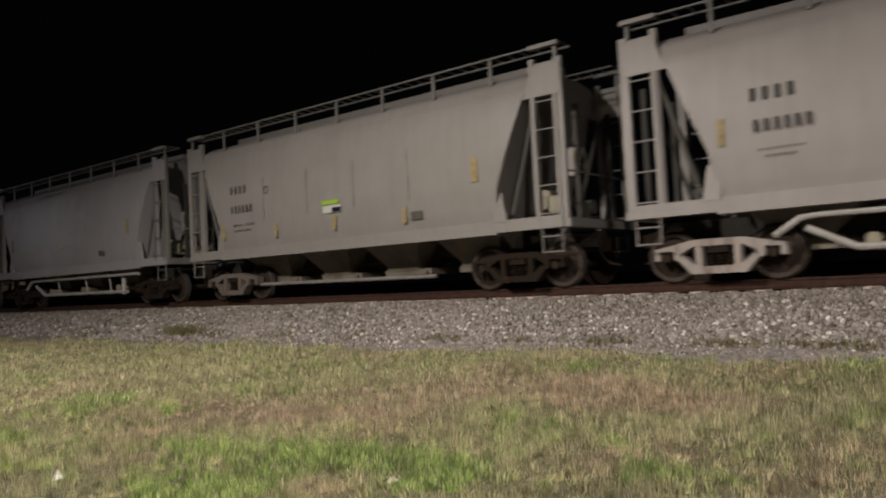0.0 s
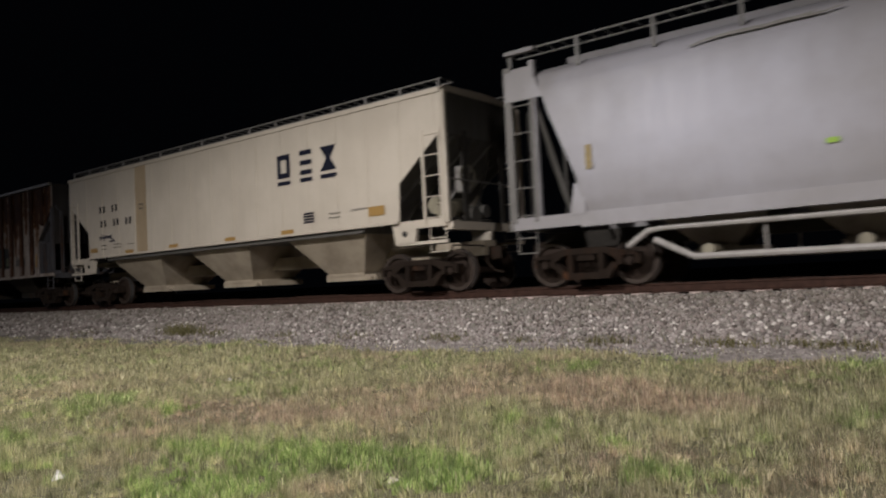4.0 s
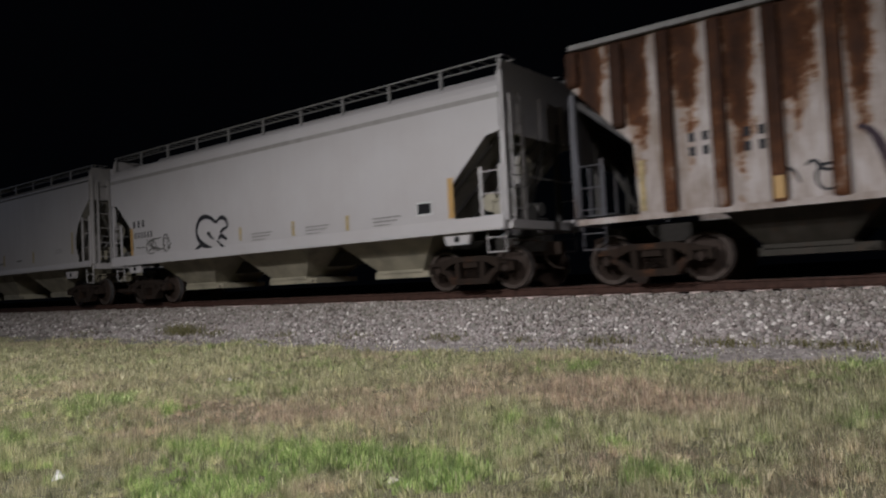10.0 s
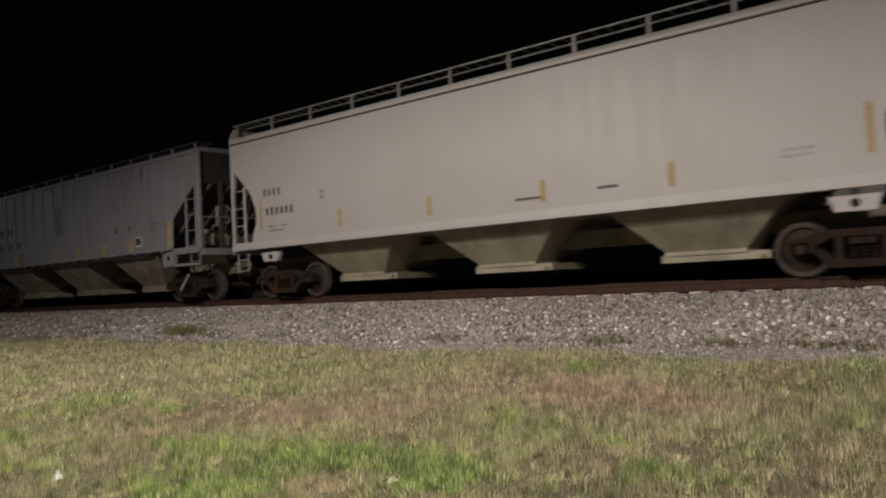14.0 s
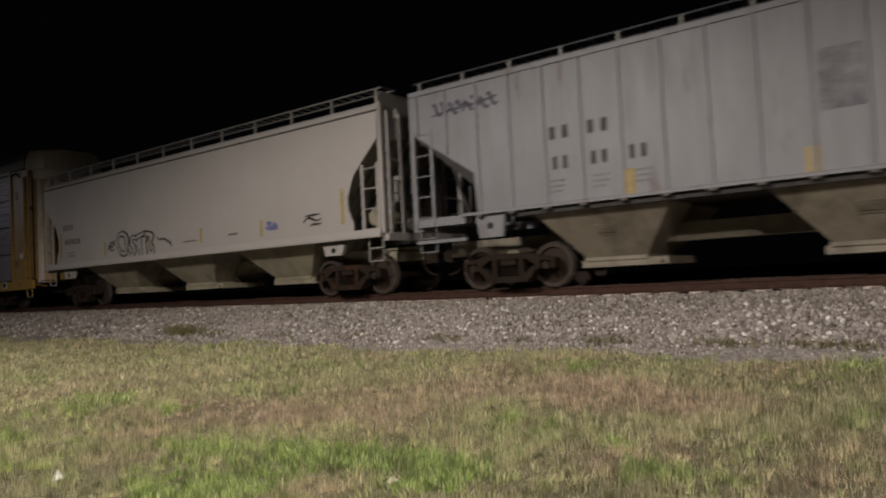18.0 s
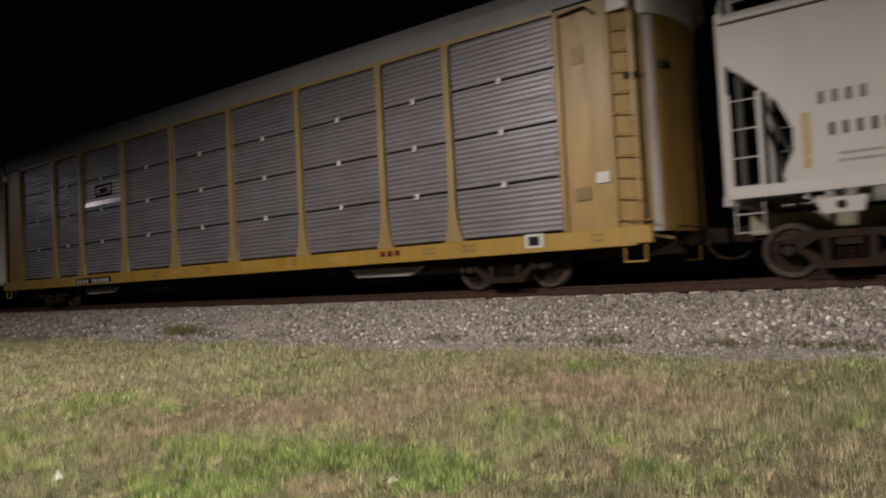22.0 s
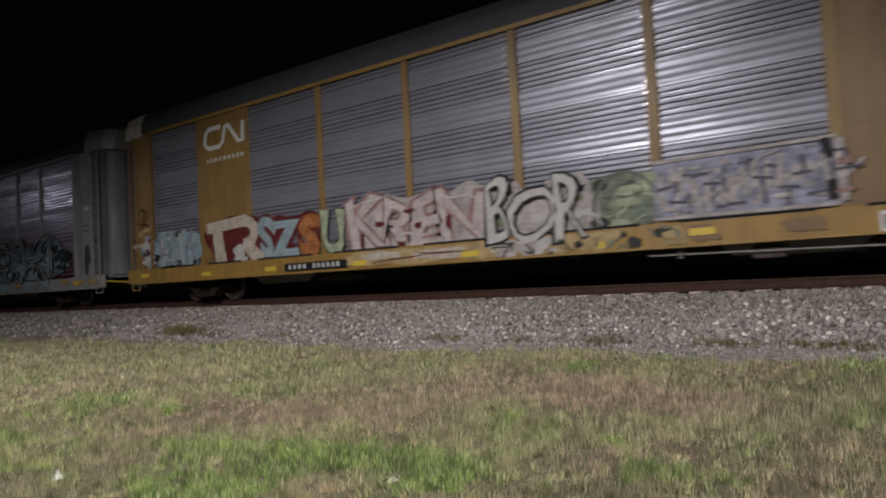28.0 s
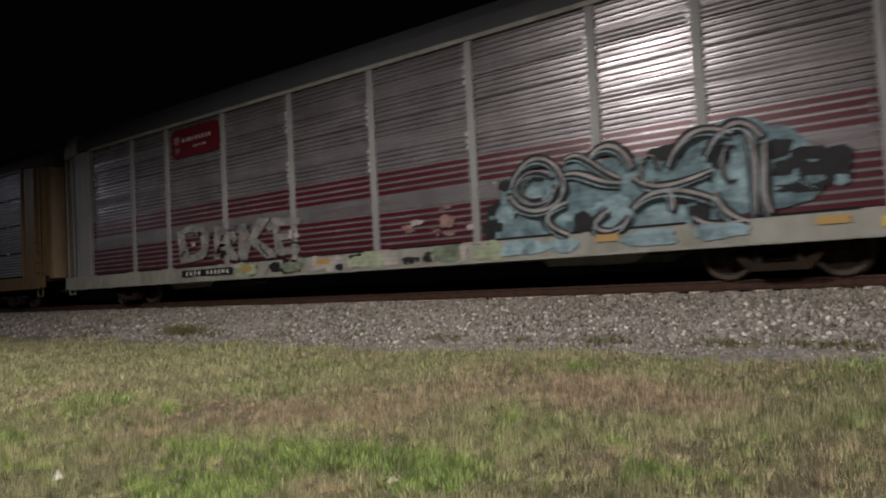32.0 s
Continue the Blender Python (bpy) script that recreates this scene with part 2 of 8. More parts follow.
M["black"] = plain("black_stencil_paint", (0.014, 0.014, 0.016), 0.8)
M["navy"] = plain("navy_stencil_paint", (0.012, 0.014, 0.03), 0.8)
M["white"] = plain("white_stencil_paint", (0.72, 0.72, 0.70), 0.6, vary=0.1)
M["amber"] = glow_back("amber_reflective_sheeting", (0.28, 0.17, 0.05))
M["pale_amber"] = plain("faded_yellow_sheeting", (0.44, 0.345, 0.17), 0.7, vary=0.35)
M["yellow_tag"] = glow_back("yellow_tag", (0.42, 0.30, 0.03))
M["green_tag"] = glow_back("green_tag", (0.22, 0.36, 0.03))
M["red"] = plain("red_sign_paint", (0.12, 0.010, 0.018), 0.5)
M["paper"] = plain("dirty_white_paper", (1.1, 1.08, 1.0), 0.8)
M["dull_paper"] = plain("weathered_beige_paper", (0.62, 0.57, 0.47), 0.9)
M["rail"] = plain("rusted_rail_steel", (0.072, 0.038, 0.028), 0.75, 0.1, 0.4, 9)
M["rail_top"] = plain("worn_rail_head", (0.35, 0.33, 0.32), 0.3, 0.9)
M["tie"] = plain("weathered_pinkish_tie", (0.86, 0.71, 0.65), 0.9, 0, 0.35, 11)

M["walkway"] = paint("dull_galvanised_walkway", (0.30, 0.292, 0.285), dirt=0.5)
M["bay"] = paint("road_grimed_hopper_bay", (0.27, 0.235, 0.185), dirt=0.8, grime=(0.07, 0.058, 0.045), streak=(1.2, 1.2, 0.8))
M["seam"] = paint("faint_weld_seam", (0.36, 0.34, 0.325), dirt=0.3)
M["grey_patched"] = pale_field("patched_grey_car_paint", (0.43, 0.415, 0.435), (0.66, 0.66, 0.77), (-2.3, 3.0), (5.0, 2.7))
M["weed"] = plain("dark_olive_weed", (0.245, 0.225, 0.105), 0.8, 0, 0.4, 30)
M["bay_pale"] = paint("dusty_pale_hopper_bay", (0.43, 0.392, 0.285), dirt=0.75, grime=(0.10, 0.085, 0.065), streak=(1.0, 1.0, 0.8))
M["bay_olive"] = paint("olive_stained_hopper_bay", (0.31, 0.275, 0.21), dirt=0.9, grime=(0.08, 0.06, 0.04), streak=(1.0, 1.0, 0.8))
M["bay_cream"] = paint("dirty_cream_hopper_bay", (0.66, 0.57, 0.44), dirt=0.6, grime=(0.14, 0.10, 0.07), streak=(1.0, 1.0, 0.8))
# dark end paint; on the open hopper it also carries the shade of the opening
M["end_dark"] = paint("dark_rusted_end_paint", (0.065, 0.06, 0.06), dirt=0.7, grime=(0.03, 0.025, 0.022), rust=0.2, rust_colour=(0.06, 0.03, 0.018))
M["stencil"] = plain("faded_black_stencil_paint", (0.085, 0.08, 0.082), 0.8)
M["pipe"] = paint("pale_pipe_paint", (0.58, 0.555, 0.535), dirt=0.45, grime=(0.2, 0.17, 0.14))
# slate end paint kept dark: the shade at the car end is in its colour
M["end_slate"] = paint("shaded_slate_end_paint", (0.105, 0.104, 0.115), dirt=0.9, grime=(0.045, 0.039, 0.037), rust=0.25, rust_colour=(0.06, 0.032, 0.02))
M["end_blue"] = paint("rusted_bluish_grey_end_paint", (0.115, 0.115, 0.13), dirt=0.9, grime=(0.05, 0.042, 0.042), rust=0.32, rust_colour=(0.07, 0.035, 0.02))
M["gloss_white"] = paint("glossy_white_door_paint", (0.80, 0.77, 0.72), dirt=0.3, rough=0.3)
M["sill_grey"] = paint("grimy_pale_sill_paint", (0.40, 0.39, 0.36), dirt=0.8, grime=(0.15, 0.14, 0.10), streak=(1.5, 1.5, 0.6))
M["shaded_rust"] = plain("shaded_rust_brown", (0.05, 0.024, 0.015), 0.9, 0, 0.5, 6)
M["grey_pink"] = paint("pinkish_grey_car_paint", (0.44, 0.405, 0.395), dirt=0.12, blot=0.9)

# grimy steel; on the end braces the dark of the void is in this colour
M["dim_grime"] = paint("grimy_steel_with_end_shade", (0.075, 0.07, 0.065), dirt=0.7, grime=(0.03, 0.026, 0.022))
# mid grey for end frames and top rails, darker than the side paint
M["end_mid"] = paint("mid_grey_end_paint", (0.235, 0.225, 0.215), dirt=0.6)
M["door_dark"] = paint("dark_grimy_end_paint", (0.185, 0.19, 0.21), dirt=0.7, grime=(0.04, 0.036, 0.034))

# ---- mesh helpers ----
def box(bm, x0, x1, y0, y1, z0, z1):
    v = [bm.verts.new((x, y, z)) for x in (x0, x1) for y in (y0, y1) for z in (z0, z1)]
    for f in ((0, 1, 3, 2), (4, 6, 7, 5), (0, 4, 5, 1), (2, 3, 7, 6), (0, 2, 6, 4), (1, 5, 7, 3)):
        bm.faces.new([v[i] for i in f])


def bevel_all(bm, width, segments=1):
    bmesh.ops.bevel(bm, geom=list(bm.edges), offset=width, segments=segments, affect="EDGES", profile=0.7)


def prism_y(bm, outline, y0, y1):
    """Closed outline of (x, z), extruded from y0 to y1."""
    a = [bm.verts.new((x, y0, z)) for x, z in outline]
    b = [bm.verts.new((x, y1, z)) for x, z in outline]
    bm.faces.new(a)
    bm.faces.new(b[::-1])
    for i in range(len(a)):
        j = (i + 1) % len(a)
        bm.faces.new((a[j], a[i], b[i], b[j]))


def prism_x(bm, outline, x0, x1):
    """Closed outline of (y, z), extruded from x0 to x1."""
    a = [bm.verts.new((x0, y, z)) for y, z in outline]
    b = [bm.verts.new((x1, y, z)) for y, z in outline]
    bm.faces.new(a)
    bm.faces.new(b[::-1])
    for i in range(len(a)):
        j = (i + 1) % len(a)
        bm.faces.new((a[j], a[i], b[i], b[j]))


def tube(bm, p, q, r, n=6, r2=None):
    p, q = Vector(p), Vector(q)
    w = (q - p).normalized()
    u = w.orthogonal().normalized()
    k = w.cross(u)
    rings = []
    for c, rad in ((p, r), (q, r if r2 is None else r2)):
        rings.append([bm.verts.new(c + (u * math.cos(2 * math.pi * i / n) + k * math.sin(2 * math.pi * i / n)) * rad) for i in range(n)])
    for i in range(n):
        j = (i + 1) % n
        bm.faces.new((rings[0][i], rings[0][j], rings[1][j], rings[1][i]))
    bm.faces.new(rings[0][::-1])
    bm.faces.new(rings[1])


def pipe(bm, points, r, n=6):
    for p, q in zip(points, points[1:]):
        tube(bm, p, q, r, n)


def hull_box(bm, low, high, z0, z1):
    """A tapered box: low and high are (x0, x1, y0, y1) at z0 and z1."""
    v = []
    for (x0, x1, y0, y1), z in ((low, z0), (high, z1)):
        v.append([bm.verts.new(c) for c in ((x0, y0, z), (x1, y0, z), (x1, y1, z), (x0, y1, z))])
    bm.faces.new(v[0][::-1])
    bm.faces.new(v[1])
    for i in range(4):
        j = (i + 1) % 4
        bm.faces.new((v[0][i], v[0][j], v[1][j], v[1][i]))


def finish(name, bm, material, smooth=False):
    bmesh.ops.recalc_face_normals(bm, faces=bm.faces)
    me = bpy.data.meshes.new(name)
    bm.to_mesh(me)
    bm.free()
    me.materials.append(material)
    if smooth:
        me.shade_smooth()
    return me


def part(name, bm, material, parent, label="", at=(0, 0, 0), turn=0, smooth=False):
    if isinstance(bm, list):
        return [part(name, one, material, parent, label, at, turn, smooth) for one in bm][-1]
    me = bm if isinstance(bm, bpy.types.Mesh) else finish(name, bm, material, smooth)
    ob = new(name, me)
    ob.parent = parent
    ob.location = at
    ob.rotation_euler = (0, 0, turn)
    if label:
        tagged(ob, label)
    return ob


def mesh_of(name, material, build, smooth=False):
    bm = bmesh.new()
    build(bm)
    return finish(name, bm, material, smooth)

# ---- ground, ballast, track ----
def grass_material():
    """Blades coloured by how green or reddish their patch is, with every blade a little different."""
    m, n, l, p = nodes_of("mown_grass")
    geo = n.new("ShaderNodeNewGeometry")
    rnd = geo.outputs["Random Per Island"]
    lush, rosy = n.new("ShaderNodeAttribute"), n.new("ShaderNodeAttribute")
    lush.attribute_name, rosy.attribute_name = "lush", "rosy"
    green = ramp(n, l, rnd, [(0.0, (0.075, 0.11, 0.028)), (0.3, (0.212, 0.31, 0.085)), (0.75, (0.392, 0.532, 0.168)), (0.95, (0.60, 0.60, 0.31)), (1.0, (0.74, 0.68, 0.46))])
    straw = ramp(n, l, rnd, [(0.0, (0.13, 0.135, 0.060)), (0.35, (0.345, 0.328, 0.180)), (0.75, (0.55, 0.512, 0.318)), (0.93, (0.72, 0.665, 0.47)), (1.0, (0.22, 0.28, 0.10))])
    red = ramp(n, l, rnd, [(0.0, (0.19, 0.128, 0.095)), (0.4, (0.44, 0.325, 0.245)), (0.8, (0.63, 0.488, 0.370)), (0.93, (0.74, 0.61, 0.475)), (1.0, (0.21, 0.26, 0.10))])
    col = mix(n, l, rosy.outputs["Fac"], straw, red)
    col = mix(n, l, lush.outputs["Fac"], col, green)
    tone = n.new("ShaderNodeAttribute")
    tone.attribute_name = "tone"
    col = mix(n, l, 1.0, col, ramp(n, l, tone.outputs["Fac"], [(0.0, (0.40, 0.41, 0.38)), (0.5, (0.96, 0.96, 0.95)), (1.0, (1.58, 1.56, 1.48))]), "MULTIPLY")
    l.new(col, p.inputs["Base Color"])
    p.inputs["Roughness"].default_value = 0.6
    thin, out = n.new("ShaderNodeBsdfTranslucent"), n.new("ShaderNodeMixShader")
    l.new(col, thin.inputs["Color"])
    out.inputs[0].default_value = 0.3
    l.new(p.outputs[0], out.inputs[1])
    l.new(thin.outputs[0], out.inputs[2])
    l.new(out.outputs[0], n["Material Output"].inputs["Surface"])
    return m


def value_noise(x, y, scale, seed):
    """Smooth noise in 0..1 on a lattice."""
    u, v = x * scale + seed * 17.3, y * scale + seed * 9.1
    i, j = np.floor(u), np.floor(v)
    f, g = u - i, v - j
    f, g = f * f * (3 - 2 * f), g * g * (3 - 2 * g)
    h = lambda a, b: np.abs(np.sin(a * 127.1 + b * 311.7 + seed * 74.7) * 43758.5453) % 1
    return (h(i, j) * (1 - f) + h(i + 1, j) * f) * (1 - g) + (h(i, j + 1) * (1 - f) + h(i + 1, j + 1) * f) * g


def patches(x, y, spots):
    out = np.zeros_like(x)
    for cx, cy, rx, ry, amount in spots:
        out += amount * np.exp(-((x - cx) / rx) ** 2 - ((y - cy) / ry) ** 2)
    return out


def lushness(x, y):
    """How green, and how reddish, the turf is from place to place."""
    n1 = 0.24 * value_noise(x, y, 0.7, 1) + 0.26 * value_noise(x, y, 1.9, 2) + 0.38 * value_noise(x, y, 4.6, 3) + 0.46 * value_noise(x, y, 10.0, 13)
    n2 = 0.5 * value_noise(x, y, 0.6, 4) + 0.3 * value_noise(x, y, 1.6, 5) + 0.3 * value_noise(x, y, 7.5, 6)
    green = patches(x, y, [(-4.60, 4.05, 0.50, 0.32, 1.0), (-4.95, 4.30, 0.35, 0.25, 0.35), (-4.16, 4.35, 0.40, 0.28, 0.7), (-3.70, 4.30, 0.40, 0.28, 0.75), (-3.22, 3.86, 0.40, 0.30, 0.8), (-5.69, 3.77, 0.40, 0.38, 0.45),
                           (-4.7, 3.16, 0.44, 0.30, 0.8), (-4.9, 2.92, 0.38, 0.23, 0.6), (-4.47, 3.42, 0.36, 0.3, 0.6), (-9.6, 4.73, 1.0, 0.4, 0.35), (-7.71, 3.13, 0.85, 0.4, 0.3), (-7.6, 4.87, 0.35, 0.35, 0.4)])
    green += patches(x, y, [(-2.35, 5.21, 0.17, 0.25, 0.5), (-2.02, 4.57, 0.2, 0.25, 0.48), (-1.54, 5.56, 0.14, 0.35, 0.35), (-3.79, 5.45, 0.35, 0.4, 0.18), (-3.15, 4.35, 0.35, 0.4, 0.35), (-3.13, 5.48, 0.2, 0.4, 0.2), (-1.52, 4.67, 0.3, 0.3, 0.3),
                            (-4.77, 9.09, 0.38, 0.6, 0.5), (-3.66, 10.16, 0.32, 0.5, 0.5), (-11.1, 10.33, 0.6, 0.5, 0.25), (-1.35, 9.85, 0.29, 0.6, 0.22)])
    rosy = patches(x, y, [(-3.31, 7.0, 0.76, 0.64, 0.55), (-2.44, 7.14, 0.74, 0.83, 0.45), (-3.98, 7.69, 0.35, 0.41, 0.45), (-7.13, 5.04, 0.67, 0.43, 0.5), (-6.45, 5.12, 0.36, 0.38, 0.4), (-6.72, 3.9, 0.52, 0.26, 0.4), (-1.91, 5.07, 0.31, 0.35, 0.35),
                          (-2.35, 4.71, 0.21, 0.31, 0.4), (-4.39, 7.0, 0.98, 0.51, 0.3), (-5.75, 5.38, 1.22, 0.63, 0.2), (-5.95, 2.41, 0.26, 0.14, 0.4), (-3.77, 3.49, 0.29, 0.17, 0.5), (-6.06, 3.21, 0.43, 0.33, 0.3), (-1.07, 5.15, 0.18, 0.59, 0.25)])
    g = np.clip((n1 + green - 0.62 * rosy - 0.755) * 2.8, 0, 1)
    r = np.clip((n2 + rosy - 0.53) * 2.3, 0, 1)
    near = np.clip((4.6 - y) / 2.0, 0, 1)
    return np.clip(g + 0.10 * near, 0, 1), r * (1 - 0.5 * near)


def soil_material():
    m, n, l, p = nodes_of("grassy_soil")
    v = coords(n, l, shuffle=False)
    a, b = noise_of(n, l, v, 0.6, 5), noise_of(n, l, v, 38, 4, 0.7)
    c = ramp(n, l, a, [(0.3, (0.085, 0.080, 0.040)), (0.6, (0.13, 0.112, 0.066))])
    c2 = ramp(n, l, b, [(0.3, (0.55, 0.55, 0.5)), (0.7, (1, 1, 1))])
    l.new(mix(n, l, 1.0, c, c2, "MULTIPLY"), p.inputs["Base Color"])
    p.inputs["Roughness"].default_value = 0.95
    bump(n, l, p, b, 0.6, 0.04)
    return m


def gravel_material(name, lo, hi):
    m, n, l, p = nodes_of(name)
    v = coords(n, l, shuffle=False)
    vor = n.new("ShaderNodeTexVoronoi")
    vor.inputs["Scale"].default_value = 17
    l.new(v, vor.inputs["Vector"])
    sep = n.new("ShaderNodeSeparateColor")
    l.new(vor.outputs["Color"], sep.inputs[0])
    c = ramp(n, l, sep.outputs[0], [(0.0, lo), (1.0, hi)])
    b = ramp(n, l, noise_of(n, l, v, 0.8, 5), [(0.3, (0.7, 0.68, 0.66)), (0.7, (1, 1, 1))])
    l.new(mix(n, l, 1.0, c, b, "MULTIPLY"), p.inputs["Base Color"])
    p.inputs["Roughness"].default_value = 0.9
    bump(n, l, p, vor.outputs["Distance"], 0.8, 0.03)
    return m


def stone_material():
    m, n, l, p = nodes_of("crushed_stone")
    geo = n.new("ShaderNodeNewGeometry")
    c = ramp(n, l, geo.outputs["Random Per Island"], [(0.0, (0.085, 0.068, 0.060)), (0.25, (0.205, 0.178, 0.168)), (0.27, (0.215, 0.208, 0.180)), (0.45, (0.245, 0.228, 0.208)), (0.47, (0.27, 0.228, 0.214)), (0.78, (0.315, 0.283, 0.270)), (0.93, (0.43, 0.392, 0.375)), (1.0, (0.74, 0.70, 0.66))])
    v = coords(n, l, shuffle=False)
    g = ramp(n, l, noise_of(n, l, v, 45, 4, 0.7), [(0.3, (0.72, 0.71, 0.70)), (0.7, (1, 1, 1))])
    c = mix(n, l, 1.0, c, g, "MULTIPLY")
    # brake dust and soil that lie thickest near the rails
    sep, rise = n.new("ShaderNodeSeparateXYZ"), n.new("ShaderNodeMath")
    l.new(v, sep.inputs[0])
    rise.operation, rise.inputs[1].default_value = "MULTIPLY_ADD", 1.4
    l.new(noise_of(n, l, v, 1.7, 4), rise.inputs[0])
    l.new(sep.outputs["Y"], rise.inputs[2])
    span = n.new("ShaderNodeMapRange")
    span.inputs["From Min"].default_value, span.inputs["From Max"].default_value = 12.1, 13.3
    l.new(rise.outputs[0], span.inputs["Value"])
    haze = n.new("ShaderNodeMath")
    haze.operation, haze.inputs[1].default_value = "MULTIPLY", 0.55
    l.new(span.outputs[0], haze.inputs[0])
    l.new(mix(n, l, haze.outputs[0], c, (0.125, 0.108, 0.082)), p.inputs["Base Color"])
    p.inputs["Roughness"].default_value = 0.85
    return m


GRASS_Z, CAMERA_GROUND = -1.0, -1.2
TOE_Y, SHOULDER_Y = 11.0, 12.35


def ground_z(x, y):
    base = np.interp(y, [-30, 0, 10.3, 40], [-1.25, CAMERA_GROUND, GRASS_Z, -1.05])
    return base + 0.025 * np.sin(0.9 * x + 0.7 * y) + 0.02 * np.sin(2.1 * x - 1.3 * y)


def grass_edge(x):
    return 10.33 - 0.034 * x + 0.10 * np.sin(1.7 * x) + 0.07 * np.sin(4.3 * x + 1)


def grid_mesh(name, xs, ys, height, material):
    X, Y = np.meshgrid(xs, ys)
    co = np.stack([X, Y, height(X, Y)], -1).reshape(-1, 3)
    w, h = len(xs), len(ys)
    faces = [(j * w + i, j * w + i + 1, (j + 1) * w + i + 1, (j + 1) * w + i) for j in range(h - 1) for i in range(w - 1)]
    me = bpy.data.meshes.new(name)
    me.from_pydata(co.tolist(), [], faces)
    me.materials.append(material)
    me.shade_smooth()
    return me


def build_ground():
    soil = soil_material()
    far = np.array([-2000, -800, -300, -120, -60])
    xs = np.concatenate([far, np.arange(-44, 12, 0.4), [20, 60, 200, 800, 2000]])
    ys = np.concatenate([[-1500, -400, -100, -30, -8], np.arange(0, 12.6, 0.3), [14, 16, 18, 30, 100, 400, 1500]])
    tagged(new("ground", grid_mesh("ground", xs, ys, ground_z, soil)), "grassy soil beside a raised railway track", "ground", kind="structure")
    # ballast bank, with the flat apron of fine gravel at its foot
    gravel = gravel_material("ballast_gravel", (0.14, 0.125, 0.118), (0.33, 0.298, 0.285))
    prof_y = np.array([10.0, 10.25, TOE_Y - 0.15, TOE_Y, 11.35, 11.9, SHOULDER_Y, 12.7, 14.0, 15.3, 15.65, 17.0, 18.0])
    prof_z = np.array([-1.06, -0.965, -0.945, -0.92, -0.76, -0.47, -0.25, -0.215, -0.205, -0.215, -0.25, -0.93, -1.1])
    bx = np.concatenate([[-900, -300, -120, -60], np.arange(-44, 6, 0.25), [12, 40, 120, 400, 900]])

    def bed(x, y):
        z = np.interp(y, prof_y, prof_z) + 0.02 * np.sin(1.1 * x + y) * (y < 12)
        return np.where(y < 10.3, z + 0.0 * x, z)
    tagged(new("ballast_bed", grid_mesh("ballast_bed", bx, prof_y, bed, gravel)), "bank of crushed grey stone under the track", "ballast", kind="structure")
    return prof_y, prof_z


def build_stones(prof_y, prof_z):
    rng = np.random.default_rng(4)
    t = (1 + 5 ** 0.5) / 2
    ico = np.array([(-1, t, 0), (1, t, 0), (-1, -t, 0), (1, -t, 0), (0, -1, t), (0, 1, t), (0, -1, -t), (0, 1, -t), (t, 0, -1), (t, 0, 1), (-t, 0, -1), (-t, 0, 1)])
    ico /= np.linalg.norm(ico[0])
    tri = np.array([(0, 11, 5), (0, 5, 1), (0, 1, 7), (0, 7, 10), (0, 10, 11), (1, 5, 9), (5, 11, 4), (11, 10, 2), (10, 7, 6), (7, 1, 8),
                    (3, 9, 4), (3, 4, 2), (3, 2, 6), (3, 6, 8), (3, 8, 9), (4, 9, 5), (2, 4, 11), (6, 2, 10), (8, 6, 7), (9, 8, 1)])
    xs, ys, size = [], [], []
    for x0, x1, per_m2, s in ((-11, 0.8, 640, 0.034), (-20, -11, 380, 0.040), (-44, -20, 190, 0.048)):
        k = int((x1 - x0) * 2.6 * per_m2)
        xs.append(rng.uniform(x0, x1, k))
        ys.append(rng.uniform(10.25, 12.66, k))
        size.append(np.full(k, s))
    x, y, s = np.concatenate(xs), np.concatenate(ys), np.concatenate(size)
    apron = y < TOE_Y - 0.1
    s = np.where(apron, s * 0.55, s) * rng.uniform(0.5, 1.55, len(x))
    keep = (y > grass_edge(x) - 0.25) & (~apron | (rng.random(len(x)) < 0.75))
    x, y, s = x[keep], y[keep], s[keep]
    z = np.interp(y, prof_y, prof_z) + s * 0.25
    n = len(x)
    co = ico[None] * rng.uniform(0.62, 1.25, (n, 12, 1)) * rng.uniform(0.7, 1.2, (n, 1, 3))
    q = rng.normal(size=(n, 4))
    q /= np.linalg.norm(q, axis=1)[:, None]
    a, b, c, d = q.T
    R = np.stack([1 - 2 * (c * c + d * d), 2 * (b * c - a * d), 2 * (b * d + a * c), 2 * (b * c + a * d), 1 - 2 * (b * b + d * d), 2 * (c * d - a * b),
                  2 * (b * d - a * c), 2 * (c * d + a * b), 1 - 2 * (b * b + c * c)], -1).reshape(n, 3, 3)
    co = np.einsum("nij,nkj->nki", R, co) * s[:, None, None] + np.stack([x, y, z], -1)[:, None]
    fa = (tri[None] + 12 * np.arange(n)[:, None, None]).reshape(-1, 3)
    me = bpy.data.meshes.new("ballast_stones")
    fill_mesh(me, co.reshape(-1, 3), fa)
    me.materials.append(stone_material())
    tagged(new("ballast_stones", me), "loose crushed grey ballast stones on the bank", "ballast", kind="stuff")


def fill_mesh(me, co, tris):
    me.vertices.add(len(co))
    me.vertices.foreach_set("co", co.astype(np.float32).ravel())
    me.loops.add(tris.size)
    me.loops.foreach_set("vertex_index", tris.astype(np.int32).ravel())
    me.polygons.add(len(tris))
    me.polygons.foreach_set("loop_start", np.arange(0, tris.size, 3, dtype=np.int32))
    me.update(calc_edges=True)
    me.validate()


